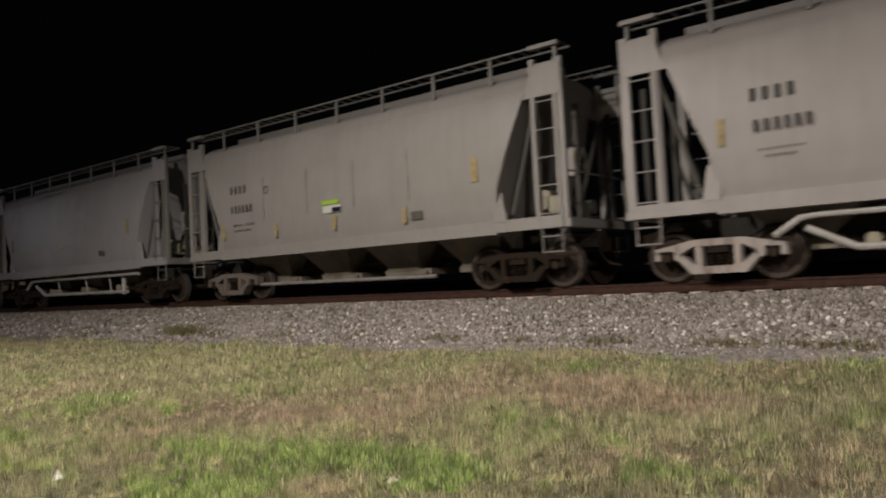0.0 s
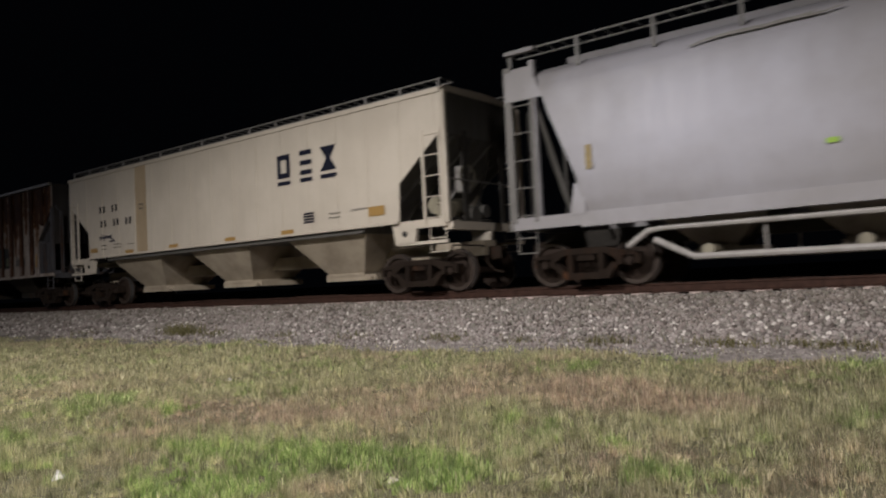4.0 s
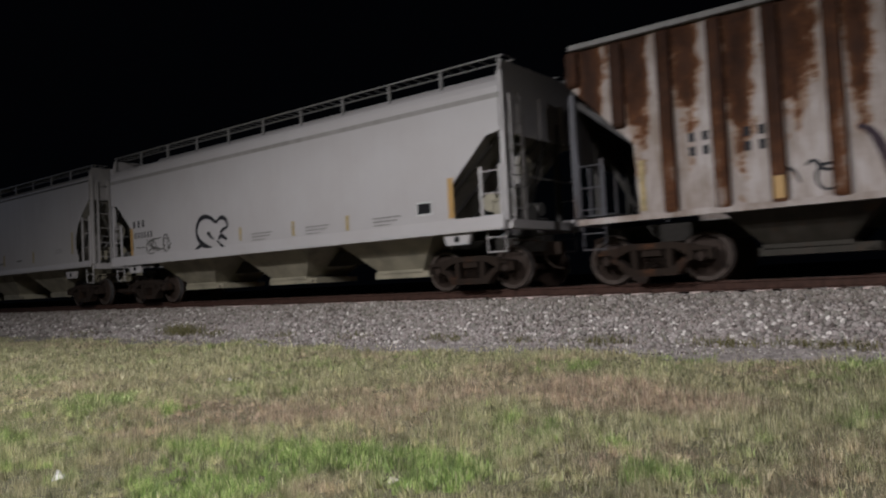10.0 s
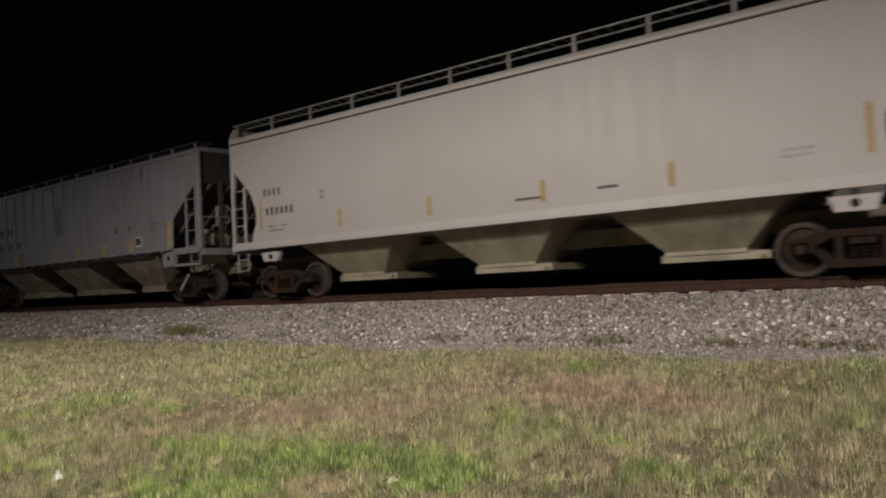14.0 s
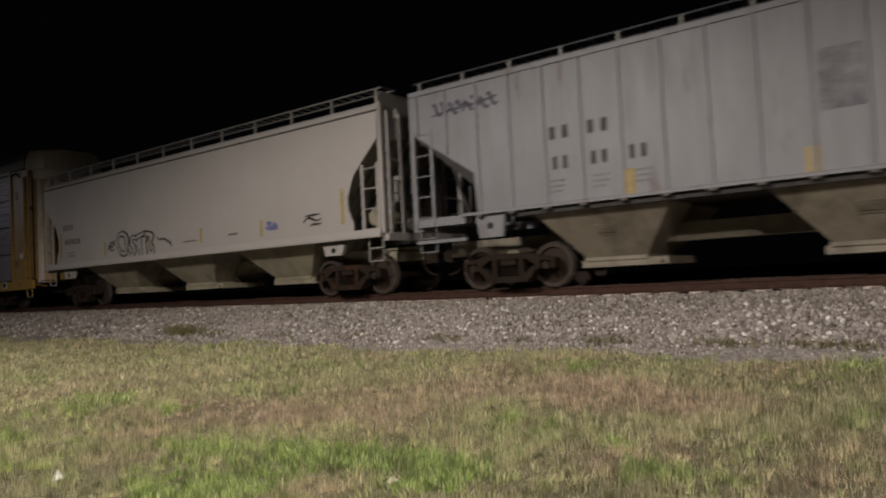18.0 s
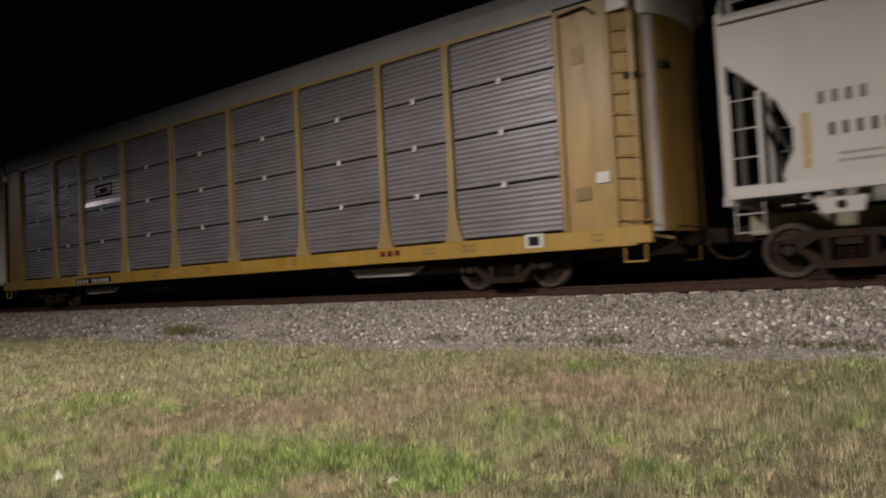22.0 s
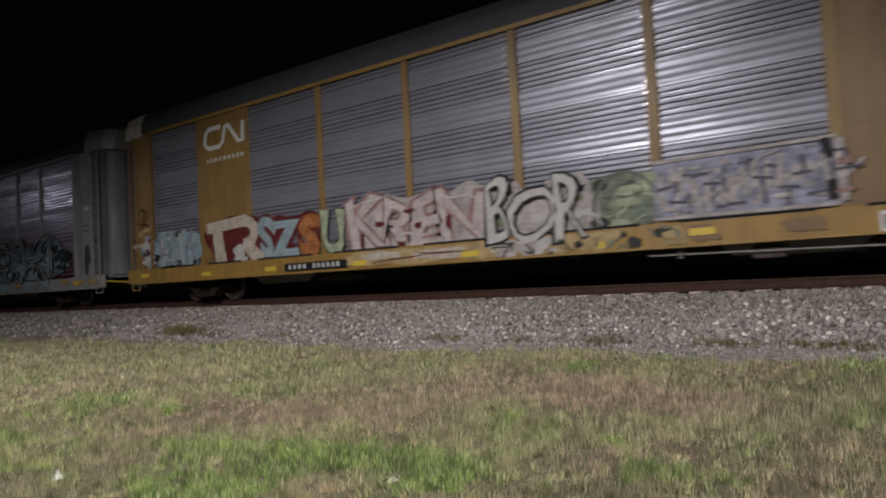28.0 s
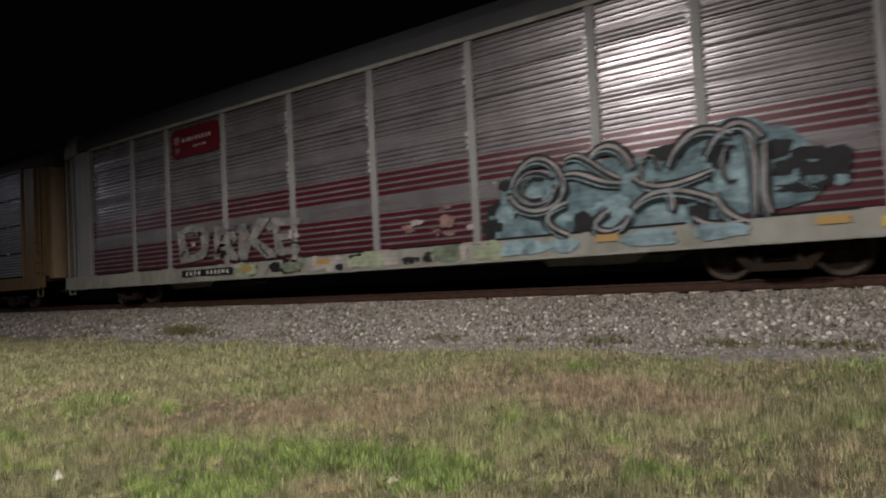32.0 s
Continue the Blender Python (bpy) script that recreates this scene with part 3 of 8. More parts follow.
def blades(me, x, y, z, height, width, rng, lean=0.35, tone=None):
    """Bent blades of five points and three triangles each."""
    n = len(x)
    ang, tip = rng.uniform(0, 2 * np.pi, n), rng.uniform(0, 2 * np.pi, n)
    sx, sy = np.cos(ang) * width / 2, np.sin(ang) * width / 2
    out = np.abs(rng.normal(0, lean, n)) * height
    tx, ty = np.cos(tip) * out, np.sin(tip) * out
    co = np.empty((n, 5, 3))
    co[:, 0] = np.stack([x - sx, y - sy, z], -1)
    co[:, 1] = np.stack([x + sx, y + sy, z], -1)
    co[:, 2] = np.stack([x + sx * 0.8 + tx * 0.3, y + sy * 0.8 + ty * 0.3, z + height * 0.55], -1)
    co[:, 3] = np.stack([x - sx * 0.8 + tx * 0.3, y - sy * 0.8 + ty * 0.3, z + height * 0.55], -1)
    co[:, 4] = np.stack([x + tx, y + ty, z + height], -1)
    f = (np.array([(0, 1, 2), (0, 2, 3), (3, 2, 4)])[None] + 5 * np.arange(n)[:, None, None]).reshape(-1, 3)
    fill_mesh(me, co.reshape(-1, 3), f)
    g, r = lushness(x, y)
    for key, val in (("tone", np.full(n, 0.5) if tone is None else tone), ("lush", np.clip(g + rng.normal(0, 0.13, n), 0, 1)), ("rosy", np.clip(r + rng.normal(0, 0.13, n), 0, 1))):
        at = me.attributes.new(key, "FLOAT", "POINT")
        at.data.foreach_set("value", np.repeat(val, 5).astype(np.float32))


def build_grass():
    rng = np.random.default_rng(7)
    mat = grass_material()
    px, py, ph, pw, pt = [], [], [], [], []
    for y0, y1, per_m2, h, w in ((1.9, 3.6, 6000, 0.066, 0.0036), (3.6, 5.0, 5800, 0.066, 0.0040), (5.0, 7.0, 4800, 0.070, 0.0046), (7.0, 9.0, 3700, 0.074, 0.0053), (9.0, 11.9, 2800, 0.074, 0.0064)):
        x0, x1 = -2.75 * y1 - 0.5, 0.6
        area = (x1 - x0) * (y1 - y0)
        k = int(area * per_m2)
        x, y = rng.uniform(x0, x1, k), rng.uniform(y0, y1, k)
        # half of the blades gather in loose tufts that lie at random
        tufts = int(area * 45)
        cx, cy, vigour = rng.uniform(x0, x1, tufts), rng.uniform(y0, y1, tufts), rng.random(tufts)
        own = rng.integers(0, tufts, k)
        loose = rng.random(k) < (0.40 if y1 < 6 else 0.52)
        spread = 0.012 + 0.030 * vigour[own]
        x = np.where(loose, x, cx[own] + rng.normal(0, 1, k) * spread)
        y = np.where(loose, y, cy[own] + rng.normal(0, 1, k) * spread)
        size = np.where(loose, rng.uniform(0.45, 1.0, k), 0.6 + 0.85 * vigour[own])
        d = np.hypot(x, y)
        keep = (x > -2.72 * y - 0.5) & (y < grass_edge(x) + rng.normal(0, 0.07, k)) & (rng.random(k) < np.clip(7.5 / d, 0.30, 1))
        x, y, d, size = x[keep], y[keep], d[keep], size[keep]
        tuft = np.where(loose[keep], 0.5, np.abs(np.sin(own[keep] * 12.9898) * 43758.5453) % 1)
        # the last term puts a gradual dimming towards +x, beyond x = -3.2, into the tone
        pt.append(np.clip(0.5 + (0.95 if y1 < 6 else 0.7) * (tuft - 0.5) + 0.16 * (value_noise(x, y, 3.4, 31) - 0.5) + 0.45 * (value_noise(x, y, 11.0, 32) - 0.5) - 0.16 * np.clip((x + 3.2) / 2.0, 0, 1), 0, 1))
        px.append(x)
        py.append(y)
        lie = 0.6 + 0.7 * value_noise(x, y, 1.3, 21) + 0.3 * (value_noise(x, y, 4.0, 22) - 0.5)
        ph.append(h * lie * size * (0.85 + 0.3 * lushness(x, y)[0]) * rng.lognormal(0, 0.36, len(x)))
        pw.append(w * np.clip(d / 8, 0.8, 2.2) * rng.uniform(0.7, 1.3, len(x)))
    # leafy rosettes among the blades, thickest where the turf is green
    k = 16000
    cx, cy = rng.uniform(-14, 0.4, k), rng.uniform(2.0, 10.3, k)
    keep = (cx > -2.6 * cy - 0.3) & (rng.random(k) < 0.09 + 0.75 * lushness(cx, cy)[0]) & (rng.random(k) < np.clip(5.0 / np.hypot(cx, cy), 0.2, 1))
    cx, cy = np.repeat(cx[keep], 12), np.repeat(cy[keep], 12)
    dark = np.repeat(rng.uniform(0.0, 1.0, len(cx) // 12), 12)
    px.append(cx + rng.normal(0, 0.016, len(cx)))
    py.append(cy + rng.normal(0, 0.016, len(cx)))
    ph.append(rng.uniform(0.035, 0.105, len(cx)))
    pw.append(rng.uniform(0.007, 0.014, len(cx)))
    pt.append(np.clip(0.06 + 0.72 * dark + rng.normal(0, 0.06, len(cx)), 0, 1))
    # thinner turf all round, behind and beside the camera
    k = 190000
    x, y = rng.uniform(-34, 16, k), rng.uniform(-12, 11, k)
    keep = ((x < -2.72 * y - 0.5) | (x > 0.6) | (y < 1.9)) & (y < grass_edge(x) + rng.normal(0, 0.07, k))
    x, y = x[keep], y[keep]
    px.append(x)
    py.append(y)
    ph.append(0.07 * rng.lognormal(0, 0.4, len(x)))
    pw.append(np.full(len(x), 0.012))
    pt.append(np.full(len(x), 0.5))
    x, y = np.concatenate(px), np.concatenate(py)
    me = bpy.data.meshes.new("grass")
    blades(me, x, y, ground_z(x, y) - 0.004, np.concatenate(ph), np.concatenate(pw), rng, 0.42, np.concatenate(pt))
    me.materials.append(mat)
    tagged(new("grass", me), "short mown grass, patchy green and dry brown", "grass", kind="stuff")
    return mat


def build_weeds(prof_y, prof_z):
    rng = np.random.default_rng(11)
    spots = [(-17.4, 11.2, 0.5, 520), (-16.0, 11.15, 0.25, 120), (-8.6, 11.05, 0.28, 150), (-6.9, 11.02, 0.2, 60), (-5.2, 11.0, 0.32, 190), (-3.4, 10.98, 0.36, 200), (-1.6, 10.95, 0.40, 220),
             (-11.0, 11.1, 0.3, 100), (-2.5, 11.0, 0.2, 70), (-13.2, 11.1, 0.3, 100), (-0.6, 10.95, 0.3, 160), (-22.5, 11.15, 0.5, 120)]
    for x, y, r, k in spots:
        bx, by = x + rng.normal(0, r, k), y + rng.normal(0, 0.06, k)
        me = bpy.data.meshes.new("weed_tuft")
        blades(me, bx, by, np.interp(by, prof_y, prof_z), rng.uniform(0.06, 0.19, k) * (1.9 if k > 500 else 1.0), rng.uniform(0.008, 0.017, k), rng, 0.6)
        me.materials.append(M["weed"])
        tagged(new("weed_tuft", me), "low green weeds at the foot of the ballast bank", "weed", "weeds along the ballast", "stuff")


def build_track():
    def rail_shape(bm, x0, x1, y):
        o = [(-0.076, -0.17), (0.076, -0.17), (0.076, -0.158), (0.022, -0.138), (0.020, -0.045), (0.037, -0.035), (0.037, -0.008), (0.028, 0), (-0.028, 0), (-0.037, -0.008),
             (-0.037, -0.035), (-0.020, -0.045), (-0.022, -0.138), (-0.076, -0.158)]
        prism_x(bm, [(y + a, b) for a, b in o], x0, x1)
    track = tagged(new("track"), "single railway track of rusty rails on weathered ties", "railway track", kind="structure")
    for y in (TRACK_Y - 0.755, TRACK_Y + 0.755):
        bm = bmesh.new()
        rail_shape(bm, -700, 400, y)
        r = part("rail", bm, M["rail"], track, "rusty steel rail")
        bm = bmesh.new()
        box(bm, -700, 400, y - 0.022, y + 0.022, -0.001, 0.0025)
        part("rail_head", bm, M["rail_top"], r, "worn shiny running surface")

    def tie_shape(bm):
        box(bm, -0.11, 0.11, -1.3, 1.3, -0.36, -0.172)
        bevel_all(bm, 0.012)
    tie = mesh_of("tie", M["tie"], tie_shape)

    def plates(bm):
        for s in (-0.755, 0.755):
            box(bm, -0.09, 0.09, s - 0.17, s + 0.17, -0.172, -0.162)
            for a in (-0.06, 0.06):
                box(bm, a - 0.012, a + 0.012, s - 0.12, s - 0.09, -0.162, -0.135)
                box(bm, a - 0.012, a + 0.012, s + 0.09, s + 0.12, -0.162, -0.135)
    plate = mesh_of("tie_plate", M["rail"], plates)
    rng = random.Random(3)
    for i in range(110):
        x = 2.0 - 0.53 * i + rng.uniform(-0.04, 0.04)
        ob = part("tie", tie, None, track, at=(x, TRACK_Y + rng.uniform(-0.06, 0.06), rng.uniform(-0.012, 0.008)), turn=rng.uniform(-0.03, 0.03))
        part("tie_plate", plate, None, ob)
    bm = bmesh.new()
    for i in range(260):
        x = -56.5 - 0.53 * i
        box(bm, x - 0.11, x + 0.11, TRACK_Y - 1.3, TRACK_Y + 1.3, -0.36, -0.172)
    tagged(part("far_ties", bm, M["tie"], track), kind="stuff")


def build_litter():
    """Scraps of paper in the grass: one folded like a tent, two crumpled flat."""
    for gx, gy, w, h, turn, look_ in ((-5.84, 2.66, 0.045, 0.075, 0.9, "paper"), (-3.43, 3.76, 0.05, 0.035, 1.2, "dull_paper"), (-9.11, 6.60, 0.03, 0.035, 2.0, "paper")):
        rng = random.Random(int(gx * 100))
        bm = bmesh.new()
        ridge = [(-0.15 * w, 0.0, h), (0.1 * w, 0.1 * w, h * 0.95)]
        rows = [[(-w, -w, 0.0), (w * 0.9, -w * 0.8, 0.01)], ridge, [(-w * 0.8, w, 0.0), (w, w * 0.9, 0.0)]]
        for lift in (0.0, -0.004):
            v = [[bm.verts.new((x + rng.uniform(-0.006, 0.006), y + rng.uniform(-0.006, 0.006), z + lift)) for x, y, z in r] for r in rows]
            for p, q in zip(v, v[1:]):
                bm.faces.new((p[0], p[1], q[1], q[0]))
        ob = new("paper_scrap", finish("litter", bm, M[look_]))
        ob.location = (gx, gy, float(ground_z(gx, gy)) + 0.03)
        ob.rotation_euler = (0, 0, turn)
        tagged(ob, "crumpled scrap of white paper lying in the grass", "litter", "litter in the grass")

# ---- running gear, shared by all cars ----
WHEEL_R = 0.457


def wheelset_mesh():
    bm = bmesh.new()
    tube(bm, (0, -1.1, 0), (0, 1.1, 0), 0.075, 10)
    for s in (-1, 1):
        # rim, dished web, flange and hub, from the outer face inwards
        prof = [(0.06, 0.90), (0.13, 0.90), (0.15, 0.85), (0.34, 0.80), (0.37, 0.86), (WHEEL_R - 0.02, 0.865), (WHEEL_R, 0.85), (WHEEL_R, 0.745), (WHEEL_R + 0.028, 0.735), (WHEEL_R + 0.02, 0.715), (0.37, 0.715), (0.15, 0.74), (0.06, 0.74)]
        rings = [[bm.verts.new((r * math.cos(2 * math.pi * k / 28), s * y, r * math.sin(2 * math.pi * k / 28))) for k in range(28)] for r, y in prof]
        for a, b in zip(rings, rings[1:]):
            for i in range(28):
                j = (i + 1) % 28
                bm.faces.new((a[i], a[j], b[j], b[i]))
        # bearing cap with its three bolts
        tube(bm, (0, s * 1.06, 0), (0, s * 1.16, 0), 0.10, 12, 0.085)
        for k in range(3):
            a = 2 * math.pi * k / 3
            tube(bm, (0.055 * math.cos(a), s * 1.15, 0.055 * math.sin(a)), (0.055 * math.cos(a), s * 1.18, 0.055 * math.sin(a)), 0.016, 6)
    me = finish("wheelset", bm, M["wheel"])
    me.materials.append(M["tread"])
    me.materials.append(M["rim"])
    for p in me.polygons:
        r, y = math.hypot(p.center.x, p.center.z), abs(p.center.y)
        p.material_index = 1 if r > 0.44 and 0.74 < y < 0.86 and abs(p.normal.y) < 0.75 else 2 if r > 0.38 and y > 0.84 else 0
    return me


def sideframe_mesh(material, name):
    """Cast three-piece truck side frame with its arch, tension member, spring window and pedestal jaws."""
    bm = bmesh.new()
    h = 0.889
    top = [(-h - 0.22, 0.40), (-h - 0.22, 0.60), (-h + 0.12, 0.665), (-0.42, 0.74), (0.42, 0.74), (h - 0.12, 0.665), (h + 0.22, 0.60), (h + 0.22, 0.40),
           (h + 0.13, 0.40), (h + 0.12, 0.56), (h - 0.12, 0.56), (h - 0.13, 0.40), (h - 0.22, 0.38), (h - 0.25, 0.50), (0.42, 0.62), (-0.42, 0.62), (-h + 0.25, 0.50), (-h + 0.22, 0.38), (-h + 0.13, 0.40),
           (-h + 0.12, 0.56), (-h - 0.12, 0.56), (-h - 0.13, 0.40)]
    prism_y(bm, top, -0.12, 0.12)
    low = [(-h + 0.22, 0.38), (-h + 0.28, 0.47), (-0.36, 0.27), (0.36, 0.27), (h - 0.28, 0.47), (h - 0.22, 0.38), (0.46, 0.14), (-0.46, 0.14)]
    prism_y(bm, low, -0.13, 0.13)
    for s in (-1, 1):
        prism_y(bm, [(s * 0.27, 0.25), (s * 0.37, 0.25), (s * 0.39, 0.64), (s * 0.27, 0.64)], -0.11, 0.11)
        box(bm, s * h - 0.10, s * h + 0.10, -0.10, 0.10, 0.555, 0.60)
    bmesh.ops.recalc_face_normals(bm, faces=bm.faces)
    return finish(name, bm, material)


def spring_mesh():
    bm = bmesh.new()
    rings = []
    for k in range(22):
        a, z = k * 1.05, 0.27 + 0.0105 * k
        rings.append([bm.verts.new(((0.055 + 0.014 * u) * math.cos(a), (0.055 + 0.014 * u) * math.sin(a), z + 0.014 * v)) for u, v in ((-1, 0), (0, -1), (1, 0), (0, 1))])
    for p, q in zip(rings, rings[1:]):
        for i in range(4):
            bm.faces.new((p[i], p[(i + 1) % 4], q[(i + 1) % 4], q[i]))
    bm.faces.new(rings[0])
    bm.faces.new(rings[-1][::-1])
    return finish("spring", bm, M["truck"])


def bolster_mesh():
    bm = bmesh.new()
    prism_x(bm, [(-1.15, 0.50), (-1.15, 0.62), (-0.5, 0.66), (0.5, 0.66), (1.15, 0.62), (1.15, 0.50), (0.5, 0.36), (-0.5, 0.36)], -0.19, 0.19)
    tube(bm, (0, 0, 0.6), (0, 0, 0.84), 0.2, 14)
    for s in (-1, 1):
        for y in (-0.78, 0.78):
            box(bm, s * 0.36 - 0.03, s * 0.36 + 0.03, y - 0.09, y + 0.09, 0.28, 0.60)
        tube(bm, (s * 0.40, -0.95, 0.36), (s * 0.40, 0.95, 0.36), 0.035, 6)
    return finish("bolster", bm, M["truck"])


GEAR = {"wheelset": wheelset_mesh(), "side": sideframe_mesh(M["truck"], "side_frame"), "side_pale": sideframe_mesh(M["truck_pale"], "side_frame"), "side_white": sideframe_mesh(M["truck_white"], "side_frame"), "spring": spring_mesh(), "bolster": bolster_mesh()}
CARS, WHEELS = [], []


def add_truck(car, x, pale=""):
    t = part("truck", GEAR["bolster"], None, car, "grimy cast-steel truck", at=(x, 0, 0))
    for s in (-1, 1):
        part("side_frame", GEAR[pale or "side"], None, t, at=(0, s * 1.06, 0))
        for k in (-0.15, 0.0, 0.15):
            part("spring", GEAR["spring"], None, t, at=(k, s * 1.06, 0))
    for s in (-1, 1):
        w = part("wheelset", GEAR["wheelset"], None, car, "steel wheels on an axle", at=(x + s * 0.889, 0, WHEEL_R))
        WHEELS.append(w)


def coupler_mesh():
    bm = bmesh.new()
    box(bm, -0.9, 0.0, -0.10, 0.10, 0.70, 0.94)
    prism_y(bm, [(0, 0.66), (0.16, 0.68), (0.30, 0.72), (0.30, 0.92), (0.16, 0.96), (0, 0.98)], -0.17, 0.10)
    box(bm, 0.12, 0.36, -0.20, -0.07, 0.69, 0.95)
    pipe(bm, [(0.0, -0.30, 0.78), (0.05, -0.30, 0.58), (0.22, -0.27, 0.42), (0.42, -0.24, 0.38)], 0.024, 6)
    pipe(bm, [(-0.05, 0.12, 0.95), (-0.1, -0.4, 1.0), (-0.12, -1.35, 1.0), (-0.12, -1.42, 0.86)], 0.018, 5)
    return finish("coupler", bm, M["truck"])


GEAR["coupler"] = coupler_mesh()


def start_car(name, x_mid, label, category="railcar"):
    car = tagged(new(name), label, category, "freight train")
    car.location = (x_mid, TRACK_Y, 0)
    CARS.append((car, x_mid))
    return car


def ladder_mesh(material, height, width, rungs, name="ladder", stile=0.044):
    """Stiles and rungs; stands at x = 0, faces -y, foot at z = 0."""
    bm = bmesh.new()
    for s in (-1, 1):
        box(bm, s * width / 2 - stile / 2, s * width / 2 + stile / 2, -0.03, 0.01, 0, height)
    for k in range(rungs):
        z = 0.14 + (height - 0.25) * k / max(1, rungs - 1)
        tube(bm, (-width / 2, -0.02, z), (width / 2, -0.02, z), 0.014, 5)
    return finish(name, bm, material)


def bars(car, x, z, char_w, char_h, count, material, y=-1.605, gap=0.35, name="lettering", label=""):
    """A line of stencilled characters as plain bars."""
    bm = bmesh.new()
    if char_h > 0.1:
        box(bm, char_w * 0.18, char_w * 0.78, -0.003, 0, char_h * 0.06, char_h * 0.94)
        me = finish(name, bm, material)
        for k in range(count):
            part(name, me, None, car, label, at=(x + k * char_w * (1 + gap), y, z))
        return
    for k in range(count):
        x0 = x + k * char_w * (1 + gap)
        box(bm, x0 + char_w * 0.18, x0 + char_w * 0.78, y - 0.003, y, z + char_h * 0.06, z + char_h * 0.94)
    tagged(part("small_lettering", bm, material, car), kind="stuff")


def line_bar(car, x0, x1, z, h, material, y=-1.605, name="lettering"):
    bm = bmesh.new()
    box(bm, x0, x1, y - 0.003, y, z, z + h)
    return part(name, bm, material, car)


def plate(car, name, x0, x1, z0, z1, material, y=-1.605, depth=0.004, label="", parent=None):
    bm = bmesh.new()
    box(bm, x0, x1, y - depth, y, z0, z1)
    return part(name, bm, material, parent or car, label)


def running_board(car, half, z, y_edge, posts, material, z_roof, deck=None):
    """Roof walkway along both sides of the hatches: edge rail on brackets, with a grating behind it."""
    for s in (-1, 1):
        bm = bmesh.new()
        box(bm, -half, half, s * y_edge - 0.02, s * y_edge + 0.02, z - 0.030, z)
        rb = part("running_board", bm, deck or M["walkway"], car, "thin steel roof walkway")
        bm = bmesh.new()
        k = int(half * 2 / 0.30)
        for i in range(k + 1):
            x = -half + 2 * half * i / k
            box(bm, x - 0.006, x + 0.006, min(s * y_edge, s * (y_edge - 0.43)), max(s * y_edge, s * (y_edge - 0.43)), z - 0.028, z - 0.008)
        box(bm, -half, half, s * (y_edge - 0.45) - 0.02, s * (y_edge - 0.45) + 0.02, z - 0.035, z - 0.006)
        tagged(part("grating", bm, deck or M["walkway"], rb), kind="stuff")
        bm = bmesh.new()
        box(bm, -0.032, 0.032, -0.02, 0.02, 0, z - z_roof + 0.05)
        br = finish("bracket", bm, M["walkway"])
        for x in posts:
            part("bracket", br, None, rb, at=(x, s * y_edge, z_roof - 0.06))
    bm = bmesh.new()
    box(bm, -half + 0.8, half - 0.8, -0.32, 0.32, z_roof + 0.05, z - 0.02)
    part("hatch", bm, material, car, "long trough hatch cover")


def hopper_bays(car, centres, z_top, top_len, low_len, material, half_top=1.45, half_low=0.72, z_low=0.52, pad=False):
    for c in centres:
        bm = bmesh.new()
        hull_box(bm, (-low_len / 2, low_len / 2, -half_low, half_low), (-top_len / 2, top_len / 2, -half_top, half_top), z_low, z_top)
        bay = part("hopper_bay", bm, material, car, "tapered discharge hopper", at=(c, 0, 0))
        bm = bmesh.new()
        box(bm, -low_len / 2 - 0.12, low_len / 2 + 0.42, -half_low - 0.04, half_low + 0.04, z_low - 0.16, z_low - 0.02)
        box(bm, -low_len / 2 - 0.05, low_len / 2 + 0.05, -half_low - 0.07, half_low + 0.07, z_low - 0.04, z_low + 0.03)
        tube(bm, (low_len / 2 + 0.3, -half_low - 0.12, z_low - 0.09), (low_len / 2 + 0.3, half_low + 0.12, z_low - 0.09), 0.035, 8)
        part("outlet_gate", bm, material, bay, "sliding outlet gate")
        if pad:
            # vibrator pad welded to the sloping face
            slope = (half_top - half_low) / (z_top - z_low)
            for s in (-1, 1):
                bm = bmesh.new()
                for w, z0, z1, d in ((0.20, 0.94, 1.16, 0.022), (0.14, 0.99, 1.11, 0.045)):
                    low_y, high_y = half_low + (z0 - z_low) * slope, half_low + (z1 - z_low) * slope
                    prism_x(bm, [(s * (low_y - 0.01), z0), (s * (low_y + d), z0 + 0.01), (s * (high_y + d), z1 - 0.01), (s * (high_y - 0.01), z1)], -w, w)
                part("vibrator_pad", bm, material, bay)


